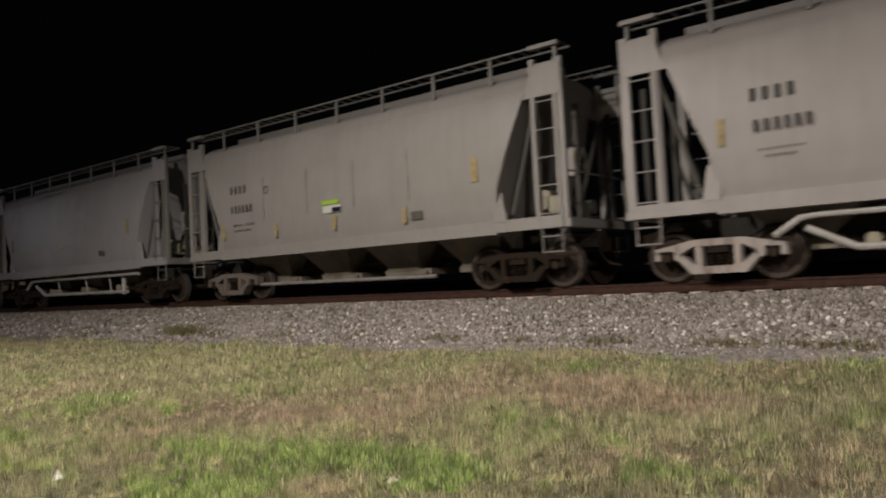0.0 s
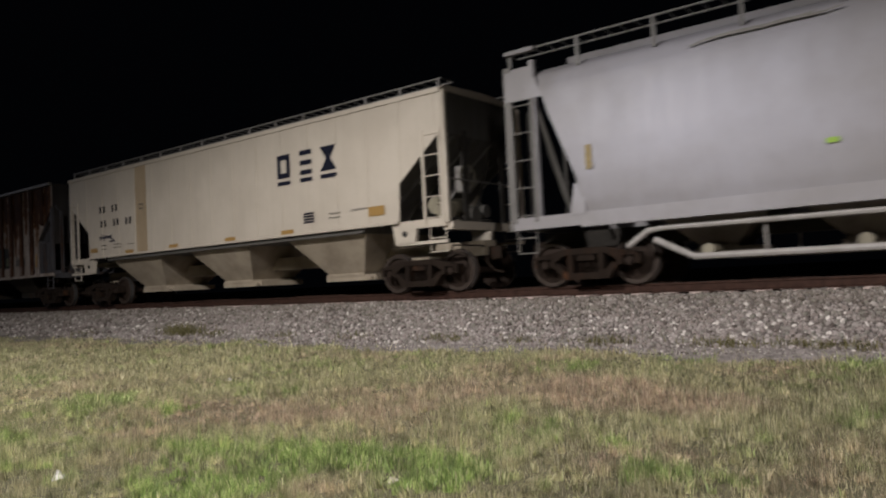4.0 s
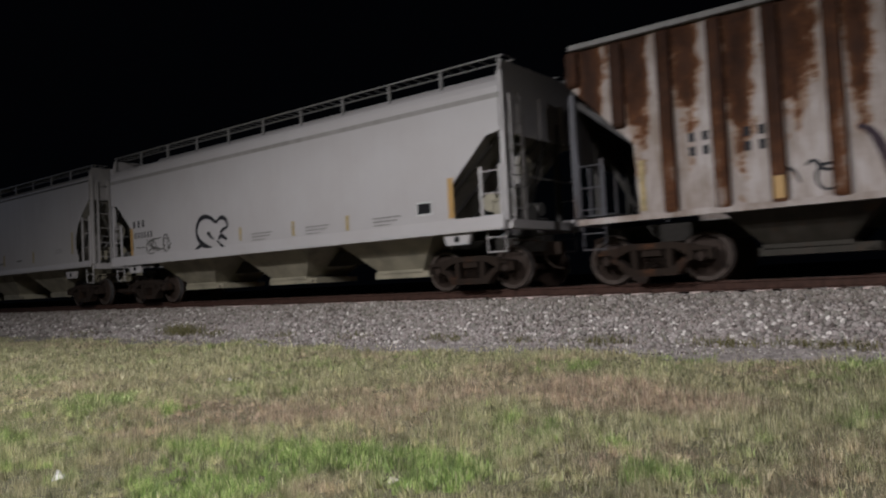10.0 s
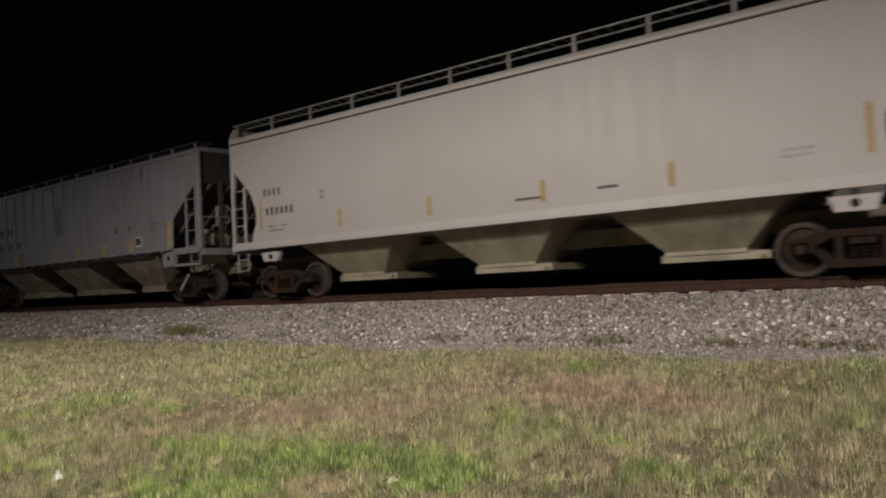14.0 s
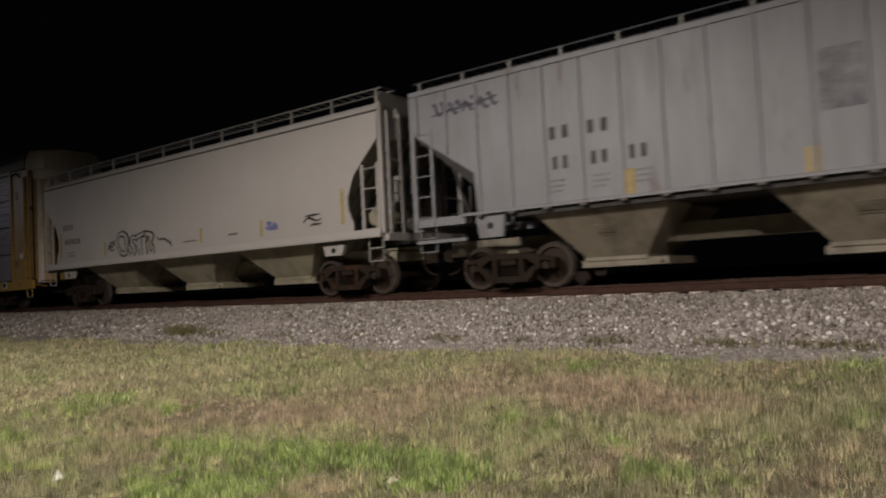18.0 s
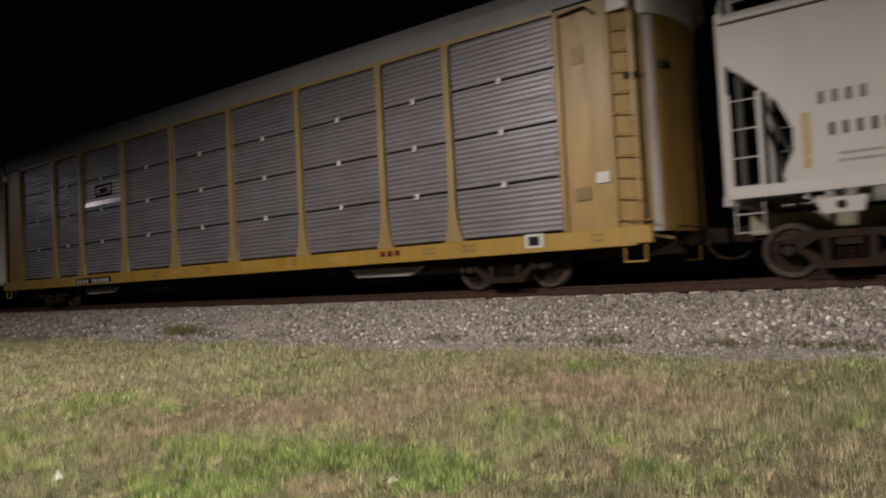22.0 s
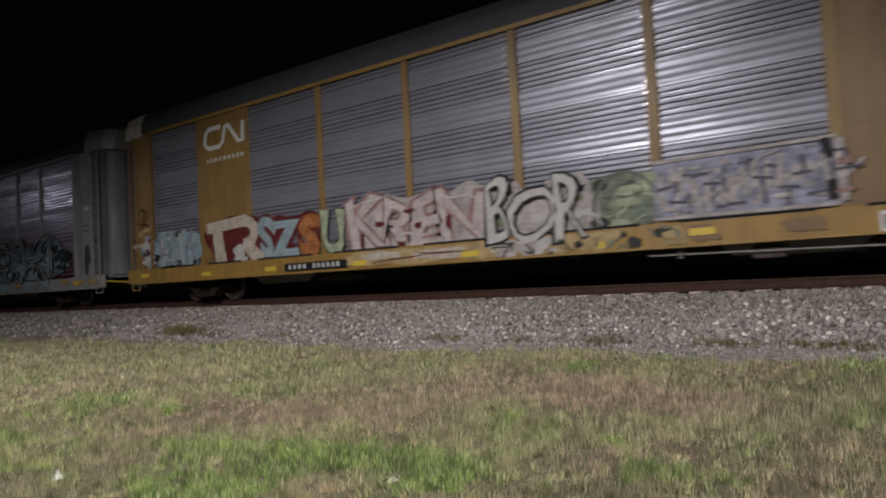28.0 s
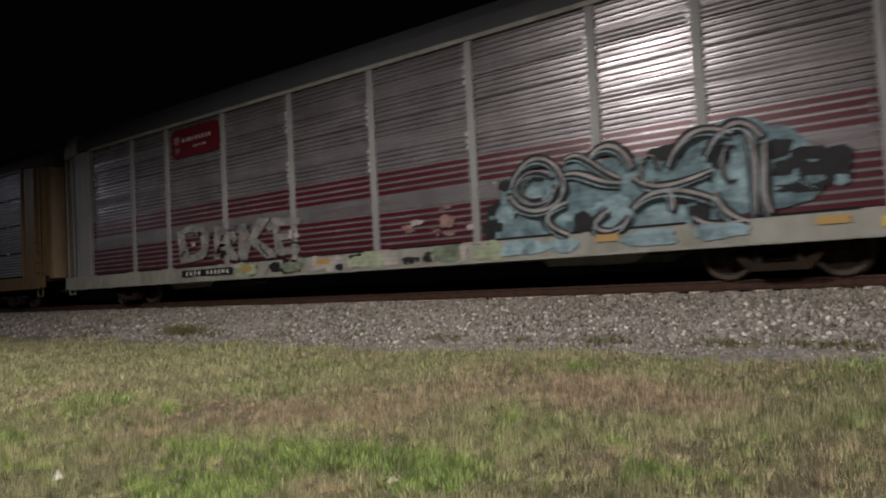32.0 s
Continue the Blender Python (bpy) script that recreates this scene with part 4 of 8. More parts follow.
def end_frame(car, sx, half, material, dark, eave, sill_z, ladder_w=0.48, post_y=1.52, foot=0.55, inset=0.05, top=3.3, ladders=True, post_w=0.06):
    """One end of a covered hopper: corner posts, ladders, platform, brace, brake gear."""
    for s in (-1, 1):
        bm = bmesh.new()
        box(bm, -post_w, post_w, -0.05, 0.05, sill_z, eave)
        bevel_all(bm, 0.008)
        part("corner_post", bm, material, car, at=(sx * (half - inset), s * post_y, 0))
        lad = ladder_mesh(material, top - sill_z + 0.06, ladder_w, max(3, round((top - sill_z) / 0.44)), stile=0.07)
        if ladders:
            part("ladder", lad, None, car, "side ladder with round rungs", at=(sx * (half - 0.12 - ladder_w / 2), s * (post_y + 0.06), sill_z - 0.02), turn=0 if s < 0 else math.pi)
        # brace and stanchion are coloured as dark as the shaded void round them
        bm = bmesh.new()
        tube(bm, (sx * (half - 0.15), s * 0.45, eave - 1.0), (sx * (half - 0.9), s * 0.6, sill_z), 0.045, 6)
        part("end_brace", bm, M["dim_grime"], car)
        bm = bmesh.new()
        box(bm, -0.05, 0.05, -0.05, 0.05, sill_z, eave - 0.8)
        part("end_stanchion", bm, M["dim_grime"], car, at=(sx * (half - 0.1), s * 0.75, 0))
    bm = bmesh.new()
    box(bm, -0.12, 0.12, -1.5, 1.5, sill_z - 0.16, sill_z)
    box(bm, -0.65 if sx > 0 else -0.05, 0.05 if sx > 0 else 0.65, -1.45, 1.45, sill_z, sill_z + 0.03)
    part("end_platform", bm, material, car, at=(sx * (half - 0.06), 0, 0))
    for s in (-1, 1):
        bm = bmesh.new()
        for z in (sill_z - 0.32, sill_z - 0.62):
            tube(bm, (-0.22, 0, z), (0.22, 0, z), 0.014, 5)
        for k in (-0.22, 0.22):
            tube(bm, (k, 0, sill_z), (k, 0, sill_z - 0.64), 0.014, 5)
        part("sill_step", bm, material, car, "sill step of bent bar", at=(sx * (half - 0.34), s * 1.5, 0))
    bm = bmesh.new()
    tube(bm, (0, 0, 0), (0.35, 0, 0), 0.2, 12)
    tube(bm, (0.1, 0.5, 0.1), (0.3, 0.5, 0.1), 0.16, 10)
    pipe(bm, [(0.2, -0.9, -0.1), (0.2, 0.9, -0.1)], 0.025, 5)
    pipe(bm, [(0.1, -0.5, 0.6), (0.1, -0.5, -0.2), (0.1, -1.1, -0.3)], 0.022, 5)
    part("brake_gear", bm, dark, car, "brake cylinder and piping", at=(sx * (half - 0.7), 0, sill_z + 0.25))
    part("coupler", GEAR["coupler"], None, car, "knuckle coupler with air hose", at=(sx * (half + 0.05), 0, 0), turn=0 if sx > 0 else math.pi)


def end_clutter(car, half, sill_z, slope=None):
    """Brake gear, stiffeners and rails on the leading end of a hopper."""
    pale = M["bay_pale"]
    bm = bmesh.new()
    ring = [(0, 0.27 * math.cos(a), 0.27 * math.sin(a)) for a in np.linspace(0, 2 * math.pi, 17)]
    pipe(bm, ring, 0.02, 5)
    for k in range(4):
        a = math.pi / 4 + math.pi / 2 * k
        tube(bm, (0, 0, 0), (0, 0.27 * math.cos(a), 0.27 * math.sin(a)), 0.014, 4)
    part("brake_wheel", bm, pale, car, "spoked hand-brake wheel", at=(half - 0.12, -0.62, 2.55))
    bm = bmesh.new()
    box(bm, -0.1, 0.1, -0.16, 0.16, -0.3, 0.3)
    bevel_all(bm, 0.02)
    part("brake_housing", bm, M["grey_dull"], car, at=(half - 0.26, -0.62, 2.5))
    bm = bmesh.new()
    tube(bm, (0, -0.5, 0), (0, 0.5, 0), 0.2, 14)
    part("air_reservoir", bm, pale, car, "round-ended air reservoir", at=(half - 0.75, -0.55, sill_z + 0.45))
    bm = bmesh.new()
    box(bm, -0.14, 0.14, -0.2, 0.2, -0.17, 0.17)
    bevel_all(bm, 0.03)
    part("control_valve", bm, pale, car, "brake control valve", at=(half - 0.42, -1.08, sill_z + 0.32))
    bm = bmesh.new()
    pipe(bm, [(half - 0.05, -1.4, sill_z), (half - 0.05, -1.4, sill_z + 0.95), (half - 0.05, 1.4, sill_z + 0.95), (half - 0.05, 1.4, sill_z)], 0.018, 5)
    part("end_handrail", bm, M["grey_dull"], car, "bent end handrail")
    bm = bmesh.new()
    pipe(bm, [(half - 0.5, -1.1, sill_z + 0.2), (half - 0.3, -0.9, sill_z + 0.7), (half - 0.3, -0.6, sill_z + 0.95), (half - 0.26, -0.6, 2.25)], 0.02, 5)
    pipe(bm, [(half - 0.15, -1.25, sill_z - 0.1), (half - 0.2, -0.8, sill_z + 0.05), (half - 0.7, -0.2, sill_z + 0.1)], 0.022, 5)
    part("brake_pipe", bm, M["grey_dull"], car)
    if slope:
        (x0, z0), (x1, z1) = slope
        for y in (-1.1, -0.4, 0.4, 1.1):
            bm = bmesh.new()
            tube(bm, (x0, y, z0), (x1, y, z1), 0.05, 6)
            part("slope_stiffener", bm, M["shade"], car)


def end_ladder(car, half, y, sill_z, top, material):
    """Ladder up the end of the car, beside the hand brake."""
    bm = bmesh.new()
    for k in (-0.21, 0.21):
        box(bm, -0.03, 0.02, y + k - 0.03, y + k + 0.03, sill_z, top)
    n = int((top - sill_z) / 0.42)
    for i in range(n):
        z = sill_z + 0.25 + (top - sill_z - 0.4) * i / (n - 1)
        tube(bm, (0, y - 0.21, z), (0, y + 0.21, z), 0.015, 5)
    part("end_ladder", bm, material, car, "ladder on the end of the car", at=(half + 0.04, 0, 0))


def centre_sill(car, half, material=None):
    bm = bmesh.new()
    box(bm, -half, half, -0.22, 0.22, 0.78, 1.12)
    part("centre_sill", bm, material or M["under"], car)


def bolster_gusset(car, x, z0, z1, material):
    """Body bolster end under the side sill, with its round jacking hole."""
    for s in (-1, 1):
        bm = bmesh.new()
        prism_y(bm, [(-0.36, z1), (0.36, z1), (0.28, z0), (-0.28, z0)], -0.05, 0.05)
        g = part("bolster_end", bm, material, car, at=(x, s * 1.52, 0))
        bm = bmesh.new()
        tube(bm, (0, s * 0.05, (z0 + z1) / 2), (0, s * 0.056, (z0 + z1) / 2), 0.07, 12)
        part("jacking_hole", bm, M["black"], g)


# ---- smooth-sided covered hoppers ----
def smooth_hopper(x_mid, half, truck_x, bays, body, label, posts, arch=False):
    car = start_car("covered_hopper", x_mid, label)
    sill0, sill1, eave = (1.32 if arch else 1.22), 1.52, (4.24 if arch else 3.99)
    lift = 0.30 if arch else 0.52
    # side elevation, with the openings at both ends
    e = half - 0.06
    if arch:
        edge = [(e, 3.60), (e - 0.42, 3.22), (e - 0.82, 2.80), (e - 1.02, 2.35), (e - 1.02, 2.02), (e - 0.86, 1.68), (e - 0.86, sill1)]
    else:
        edge = [(e, 3.22), (e - 0.35, 3.16), (e - 1.25, 2.28), (e - 1.30, 1.75), (e - 1.22, sill1)]
    outline = [(-e, eave), (e, eave)] + edge + [(-x, z) for x, z in edge[::-1]]
    for s in (-1, 1):
        bm = bmesh.new()
        prism_y(bm, outline, s * 1.60 - 0.012, s * 1.60 + 0.012)
        part("side_sheet", bm, body, car, "smooth welded side sheet")
        bm = bmesh.new()
        prism_x(bm, [(s * 1.612, eave - (0.035 if arch else 0.10)), (s * (1.650 if arch else 1.618), eave - 0.012), (s * (1.650 if arch else 1.618), eave + 0.006), (s * 1.58, eave + 0.02)], -e, e)
        part("eave_bead", bm, M["shade"] if arch else M["seam"], car)
        bm = bmesh.new()
        prism_x(bm, [(s * 1.575, sill1), (s * 1.618, sill1), (s * 1.66, sill0 + 0.07), (s * 1.665, sill0 + 0.01), (s * 1.655, sill0), (s * 1.575, sill0)], -e, e)
        part("side_sill", bm, body, car, "deep side sill")
    # tub behind the sheets, with sloped ends
    tub = [(-e + 0.04, eave), (e - 0.04, eave), (e - 0.04, 3.55), (e - 2.6, 1.35), (-e + 2.6, 1.35), (-e + 0.04, 3.55)]
    bm = bmesh.new()
    prism_y(bm, tub, -1.585, 1.585)
    part("tub", bm, M["slope"], car, "grimy end slope sheets")
    bm = bmesh.new()
    prism_x(bm, [(-1.60, eave), (-1.595, eave + 0.27 * lift), (-1.54, eave + 0.52 * lift), (-1.42, eave + 0.71 * lift), (-0.7, eave + lift), (0.7, eave + lift), (1.42, eave + 0.71 * lift), (1.54, eave + 0.52 * lift), (1.595, eave + 0.27 * lift), (1.60, eave)], -e, e)
    part("roof", bm, body, car, "rounded roof")
    running_board(car, half - 0.02, 4.80, 1.42, posts, body, eave + 0.77 * lift)
    hopper_bays(car, bays, 1.42, 3.3, 1.35, M["bay_pale"])
    centre_sill(car, half, M["bay_pale"] if arch else None)
    for sx in (-1, 1):
        end_frame(car, sx, half, body, M["shade"], 4.44, 1.40, top=3.0 if arch else 2.5)
        bolster_gusset(car, sx * truck_x, 0.98, 1.22, body)
        # upright upper end sheet with its stiffeners, in the body colour
        bm = bmesh.new()
        low = edge[0][1] - 0.02
        prism_x(bm, [(-1.57, low), (1.57, low), (1.57, eave + 0.3), (1.45, 4.70), (-1.45, 4.70), (-1.57, eave + 0.3)], min(sx * (e - 0.03), sx * (e + 0.005)), max(sx * (e - 0.03), sx * (e + 0.005)))
        sheet = part("end_sheet", bm, body, car, "upright upper end sheet")
        for y in (-0.95, 0.0, 0.95):
            bm = bmesh.new()
            box(bm, min(sx * (e + 0.005), sx * (e + 0.07)), max(sx * (e + 0.005), sx * (e + 0.07)), y - 0.05, y + 0.05, low, eave + 0.1)
            bevel_all(bm, 0.012)
            part("stiffener", bm, body, sheet)
        if sx > 0:
            end_clutter(car, half, 1.40, ((e - 0.05, 3.5), (e - 2.4, 1.48)))
            end_ladder(car, half, -1.15, 1.40, eave, body)
        add_truck(car, sx * truck_x)
    return car


# ---- rib-sided covered hoppers ----
def ribbed_hopper(x_mid, half, trucks, gussets, bays, body, label, posts, rib_step, rib_depth, seams_flat=False):
    car = start_car("covered_hopper", x_mid, label)
    bot, eave = 1.58, 4.36
    e = half - 0.05
    edge = [(e, 3.50), (e - 1.25, 2.46), (e - 1.30, bot)]
    back = 1.30 if seams_flat else 1.68
    rear = [(e, 3.50), (e - back + 0.05, 2.44), (e - back, bot)]
    outline = [(-e, eave), (e, eave)] + edge + [(-x, z) for x, z in rear[::-1]]
    for s in (-1, 1):
        bm = bmesh.new()
        prism_y(bm, outline, s * 1.58 - 0.012, s * 1.58 + 0.012)
        sheet = part("side_sheet", bm, body, car, "side sheet with vertical seams")
        k = int((2 * e - 0.4) / rib_step)
        for i in range(k + 1):
            x = -e + 0.2 + (2 * e - 0.4) * i / k
            d = e - abs(x)
            near = back if x < 0 else 1.3
            z0 = bot if d > near else 2.46 + (near - d) * 1.06 / (near - 0.05)
            bm = bmesh.new()
            w = 0.055 if not seams_flat else 0.03
            prism_x(bm, [(s * 1.59, z0), (s * (1.59 + rib_depth), z0 + 0.04), (s * (1.59 + rib_depth), eave - 0.06), (s * 1.59, eave - 0.02)], x - w / 2, x + w / 2)
            part("rib", bm, body, sheet)
            if not seams_flat and d > near:
                bm = bmesh.new()
                box(bm, x - 0.07, x + 0.07, s * 1.64 - 0.04, s * 1.64 + 0.04, bot - 0.065, bot - 0.02)
                part("rib_foot", bm, M["shade"], sheet)
        bm = bmesh.new()
        prism_x(bm, [(s * 1.60, bot - 0.02), (s * 1.66, bot - 0.02), (s * 1.66, bot + 0.03), (s * 1.60, bot + 0.05)], -e + 1.3, e - 1.3)
        part("side_angle", bm, body, car, "narrow bottom flange")
        bm = bmesh.new()
        box(bm, -e, e, s * 1.60 - 0.025, s * 1.60 + 0.025, eave - 0.06, eave + 0.04)
        part("top_chord", bm, body, car)
        for sx in (-1, 1):
            bm = bmesh.new()
            box(bm, min(sx * (e - 1.35), sx * e), max(sx * (e - 1.35), sx * e), s * 1.54 - 0.04, s * 1.54 + 0.04, 1.42, 1.60)
            part("end_sill", bm, body, car, "stub side sill")
            bm = bmesh.new()
            box(bm, min(sx * (e - 1.35), sx * e), max(sx * (e - 1.35), sx * e), s * 1.54 - 0.03, s * 1.54 + 0.03, 1.06, 1.13)
            part("lower_rail", bm, body, car)
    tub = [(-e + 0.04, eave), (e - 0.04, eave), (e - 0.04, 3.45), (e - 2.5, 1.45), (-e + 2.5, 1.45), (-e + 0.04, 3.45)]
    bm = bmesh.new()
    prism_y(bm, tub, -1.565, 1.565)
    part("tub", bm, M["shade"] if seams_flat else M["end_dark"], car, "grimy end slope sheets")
    bm = bmesh.new()
    prism_x(bm, [(-1.59, eave), (-1.4, eave + 0.12), (0, eave + 0.17), (1.4, eave + 0.12), (1.59, eave)], -e, e)
    part("roof", bm, body, car, "low-pitched roof")
    running_board(car, half - 0.1, 4.64, 1.45, posts, body, eave + 0.08, None if seams_flat else M["roof_dark"])
    bay_mat = M["bay_cream"] if seams_flat else M["bay_olive"]
    hopper_bays(car, bays, 1.55, 2.9, 1.2, bay_mat, 1.5, pad=not seams_flat)
    centre_sill(car, half, bay_mat)
    for sx, truck_x, gusset_x in zip((-1, 1), trucks, gussets):
        end_frame(car, sx, half, body, M["shade"], eave, 1.50, top=3.5)
        bolster_gusset(car, gusset_x, 1.08, 1.56, body)
        if sx > 0:
            end_clutter(car, half, 1.50, ((e - 0.05, 3.4), (e - 2.3, 1.58)))
        add_truck(car, truck_x)
    return car


# ---- round-bodied covered hoppers ----
def round_hopper(x_mid, half, truck_x, bays, body, label, posts, pneumatic=False, pale_truck="", end_mat=None):
    car = start_car("covered_hopper", x_mid, label)
    eave = 4.25
    e = half - 0.02

    def section(k):
        """Half outline (y, z) of the shell, bulging at mid-height."""
        knots = [(1.50, 1.38), (1.545, 1.62), (1.595, 2.10), (1.62, 2.7), (1.60, 3.3), (1.53, 3.88), (1.41, 4.20), (1.15, 4.36), (0.6, 4.42)]
        run_ = np.linspace(0, len(knots) - 1, 4 * len(knots))
        pts = [tuple(float(np.interp(u, range(len(knots)), [q[a] for q in knots])) for a in (0, 1)) for u in run_]
        return [(-y * k, z) for y, z in pts] + [(y * k, z) for y, z in pts[::-1]]
    # the shell, with ends that slope inwards to the bottom
    bm = bmesh.new()
    loops = []
    for sx, f in ((-1, 1), (-1, 0.0), (1, 0.0), (1, 1)):
        loop = []
        for y, z in section(1.0):
            top_x = e - 0.30
            slope = np.interp(z, [1.5, 2.1, 4.2, 4.42], [1.28, 1.18, 0.34, 0.30])
            x = sx * (top_x - slope) if f else sx * (top_x - slope - 0.5)
            loop.append(bm.verts.new((x, y, z)))
        loops.append(loop)
    for a, b in zip(loops, loops[1:]):
        for i in range(len(a)):
            j = (i + 1) % len(a)
            bm.faces.new((a[i], a[j], b[j], b[i]))
    bm.faces.new(loops[0])
    bm.faces.new(loops[-1][::-1])
    shell = part("shell", bm, body, car, "rounded welded shell with sloping ends", smooth=True)
    shell.data.set_sharp_from_angle(angle=radians(28))
    for s in (-1, 1):
        bm = bmesh.new()
        box(bm, -e + 0.05, e - 0.05, s * 1.50 - 0.04, s * 1.50 + 0.04, 1.16, 1.40)
        box(bm, -e + 1.55, e - 1.55, s * 1.50 - 0.09, s * 1.50 + 0.09, 1.12, 1.17)
        part("side_sill", bm, body, car, "deep side sill")
        for sx in (-1, 1):
            # gusset plate that ties the shell to the sill
            bm = bmesh.new()
            prism_y(bm, [(sx * (e - 1.30), 1.36), (sx * (e - 1.62), 1.36), (sx * (e - 1.62), 1.95), (sx * (e - 1.42), 1.95)], s * 1.52 - 0.03, s * 1.52 + 0.03)
            part("gusset", bm, body, car)
            # plate that carries the shell's upper side on to the end posts
            bm = bmesh.new()
            prism_y(bm, [(sx * (e + 0.02), 3.74), (sx * (e - 0.82), 3.74), (sx * (e - 0.60), 4.34), (sx * (e + 0.02), 4.34)], s * 1.505 - 0.02, s * 1.505 + 0.02)
            part("end_side_plate", bm, body, car, "flat plate between shell and end post")
            # twin end posts and their cap
            bm = bmesh.new()
            box(bm, sx * (e - 0.60) - 0.06, sx * (e - 0.60) + 0.06, s * 1.46 - 0.05, s * 1.46 + 0.05, 1.35, 4.5)
            part("end_post", bm, body, car)
            bm = bmesh.new()
            tube(bm, (sx * (e - 0.62), s * 1.40, 3.6), (sx * (e - 1.25), s * 1.40, 1.5), 0.04, 6)
            part("diagonal_brace", bm, M["shade"], car)
            bm = bmesh.new()
            box(bm, min(sx * e, sx * (e - 0.66)), max(sx * e, sx * (e - 0.66)), s * 1.46 - 0.06, s * 1.46 + 0.06, 4.69, 4.77)
            box(bm, min(sx * e, sx * (e - 0.66)), max(sx * e, sx * (e - 0.66)), s * 1.46 - 0.03, s * 1.46 + 0.03, 4.30, 4.40)
            part("end_cap", bm, body, car)
    running_board(car, e, 4.77, 1.42, posts, body, 4.26)
    centre_sill(car, half)
    if pneumatic:
        hopper_bays(car, bays, 1.5, 2.4, 0.6, M["bay"], 1.25, 0.45, 0.62)
        bm = bmesh.new()
        for s in (-1, 1):
            pipe(bm, [(-3.3, s * 1.2, 0.80), (-2.6, s * 1.2, 0.45), (3.2, s * 1.2, 0.42)], 0.06, 8)
            pipe(bm, [(-3.75, s * 1.35, 0.70), (-3.35, s * 1.35, 0.96), (-3.1, s * 1.35, 0.99), (4.2, s * 1.35, 0.97)], 0.055, 8)
            for x in (-1.4, 0.6, 2.2):
                tube(bm, (x, s * 1.2, 0.43), (x, s * 1.3, 1.2), 0.025, 6)
            tube(bm, (3.0, s * 1.2, 0.34), (3.0, s * 1.2, 0.95), 0.07, 8)
        part("discharge_pipe", bm, M["pipe"], car, "pneumatic discharge pipes")
        for s in (-1, 1):
            for x in (-2.4, 0.0, 2.4):
                bm = bmesh.new()
                tube(bm, (x, s * 0.4, 0.60), (x, s * 1.05, 0.56), 0.08, 10)
                tube(bm, (x, s * 1.03, 0.56), (x, s * 1.09, 0.56), 0.11, 12)
                part("discharge_outlet", bm, M["bay_pale"], car, "round discharge outlet")
    else:
        hopper_bays(car, bays, 1.52, 2.2, 0.9, M["bay"], 1.3, 0.5, 0.58)
        bm = bmesh.new()
        tube(bm, (-4.2, -1.0, 0.40), (2.5, -1.0, 0.36), 0.045, 8)
        part("discharge_pipe", bm, M["grey_dull"], car, "low discharge pipe")
    for sx in (-1, 1):
        end_frame(car, sx, half, end_mat or body, M["shade"], 4.45, 1.32, post_y=1.46, top=3.7, post_w=0.085)
        if sx > 0:
            end_clutter(car, half, 1.32)
        add_truck(car, sx * truck_x, pale_truck if sx < 0 else "")
    return car


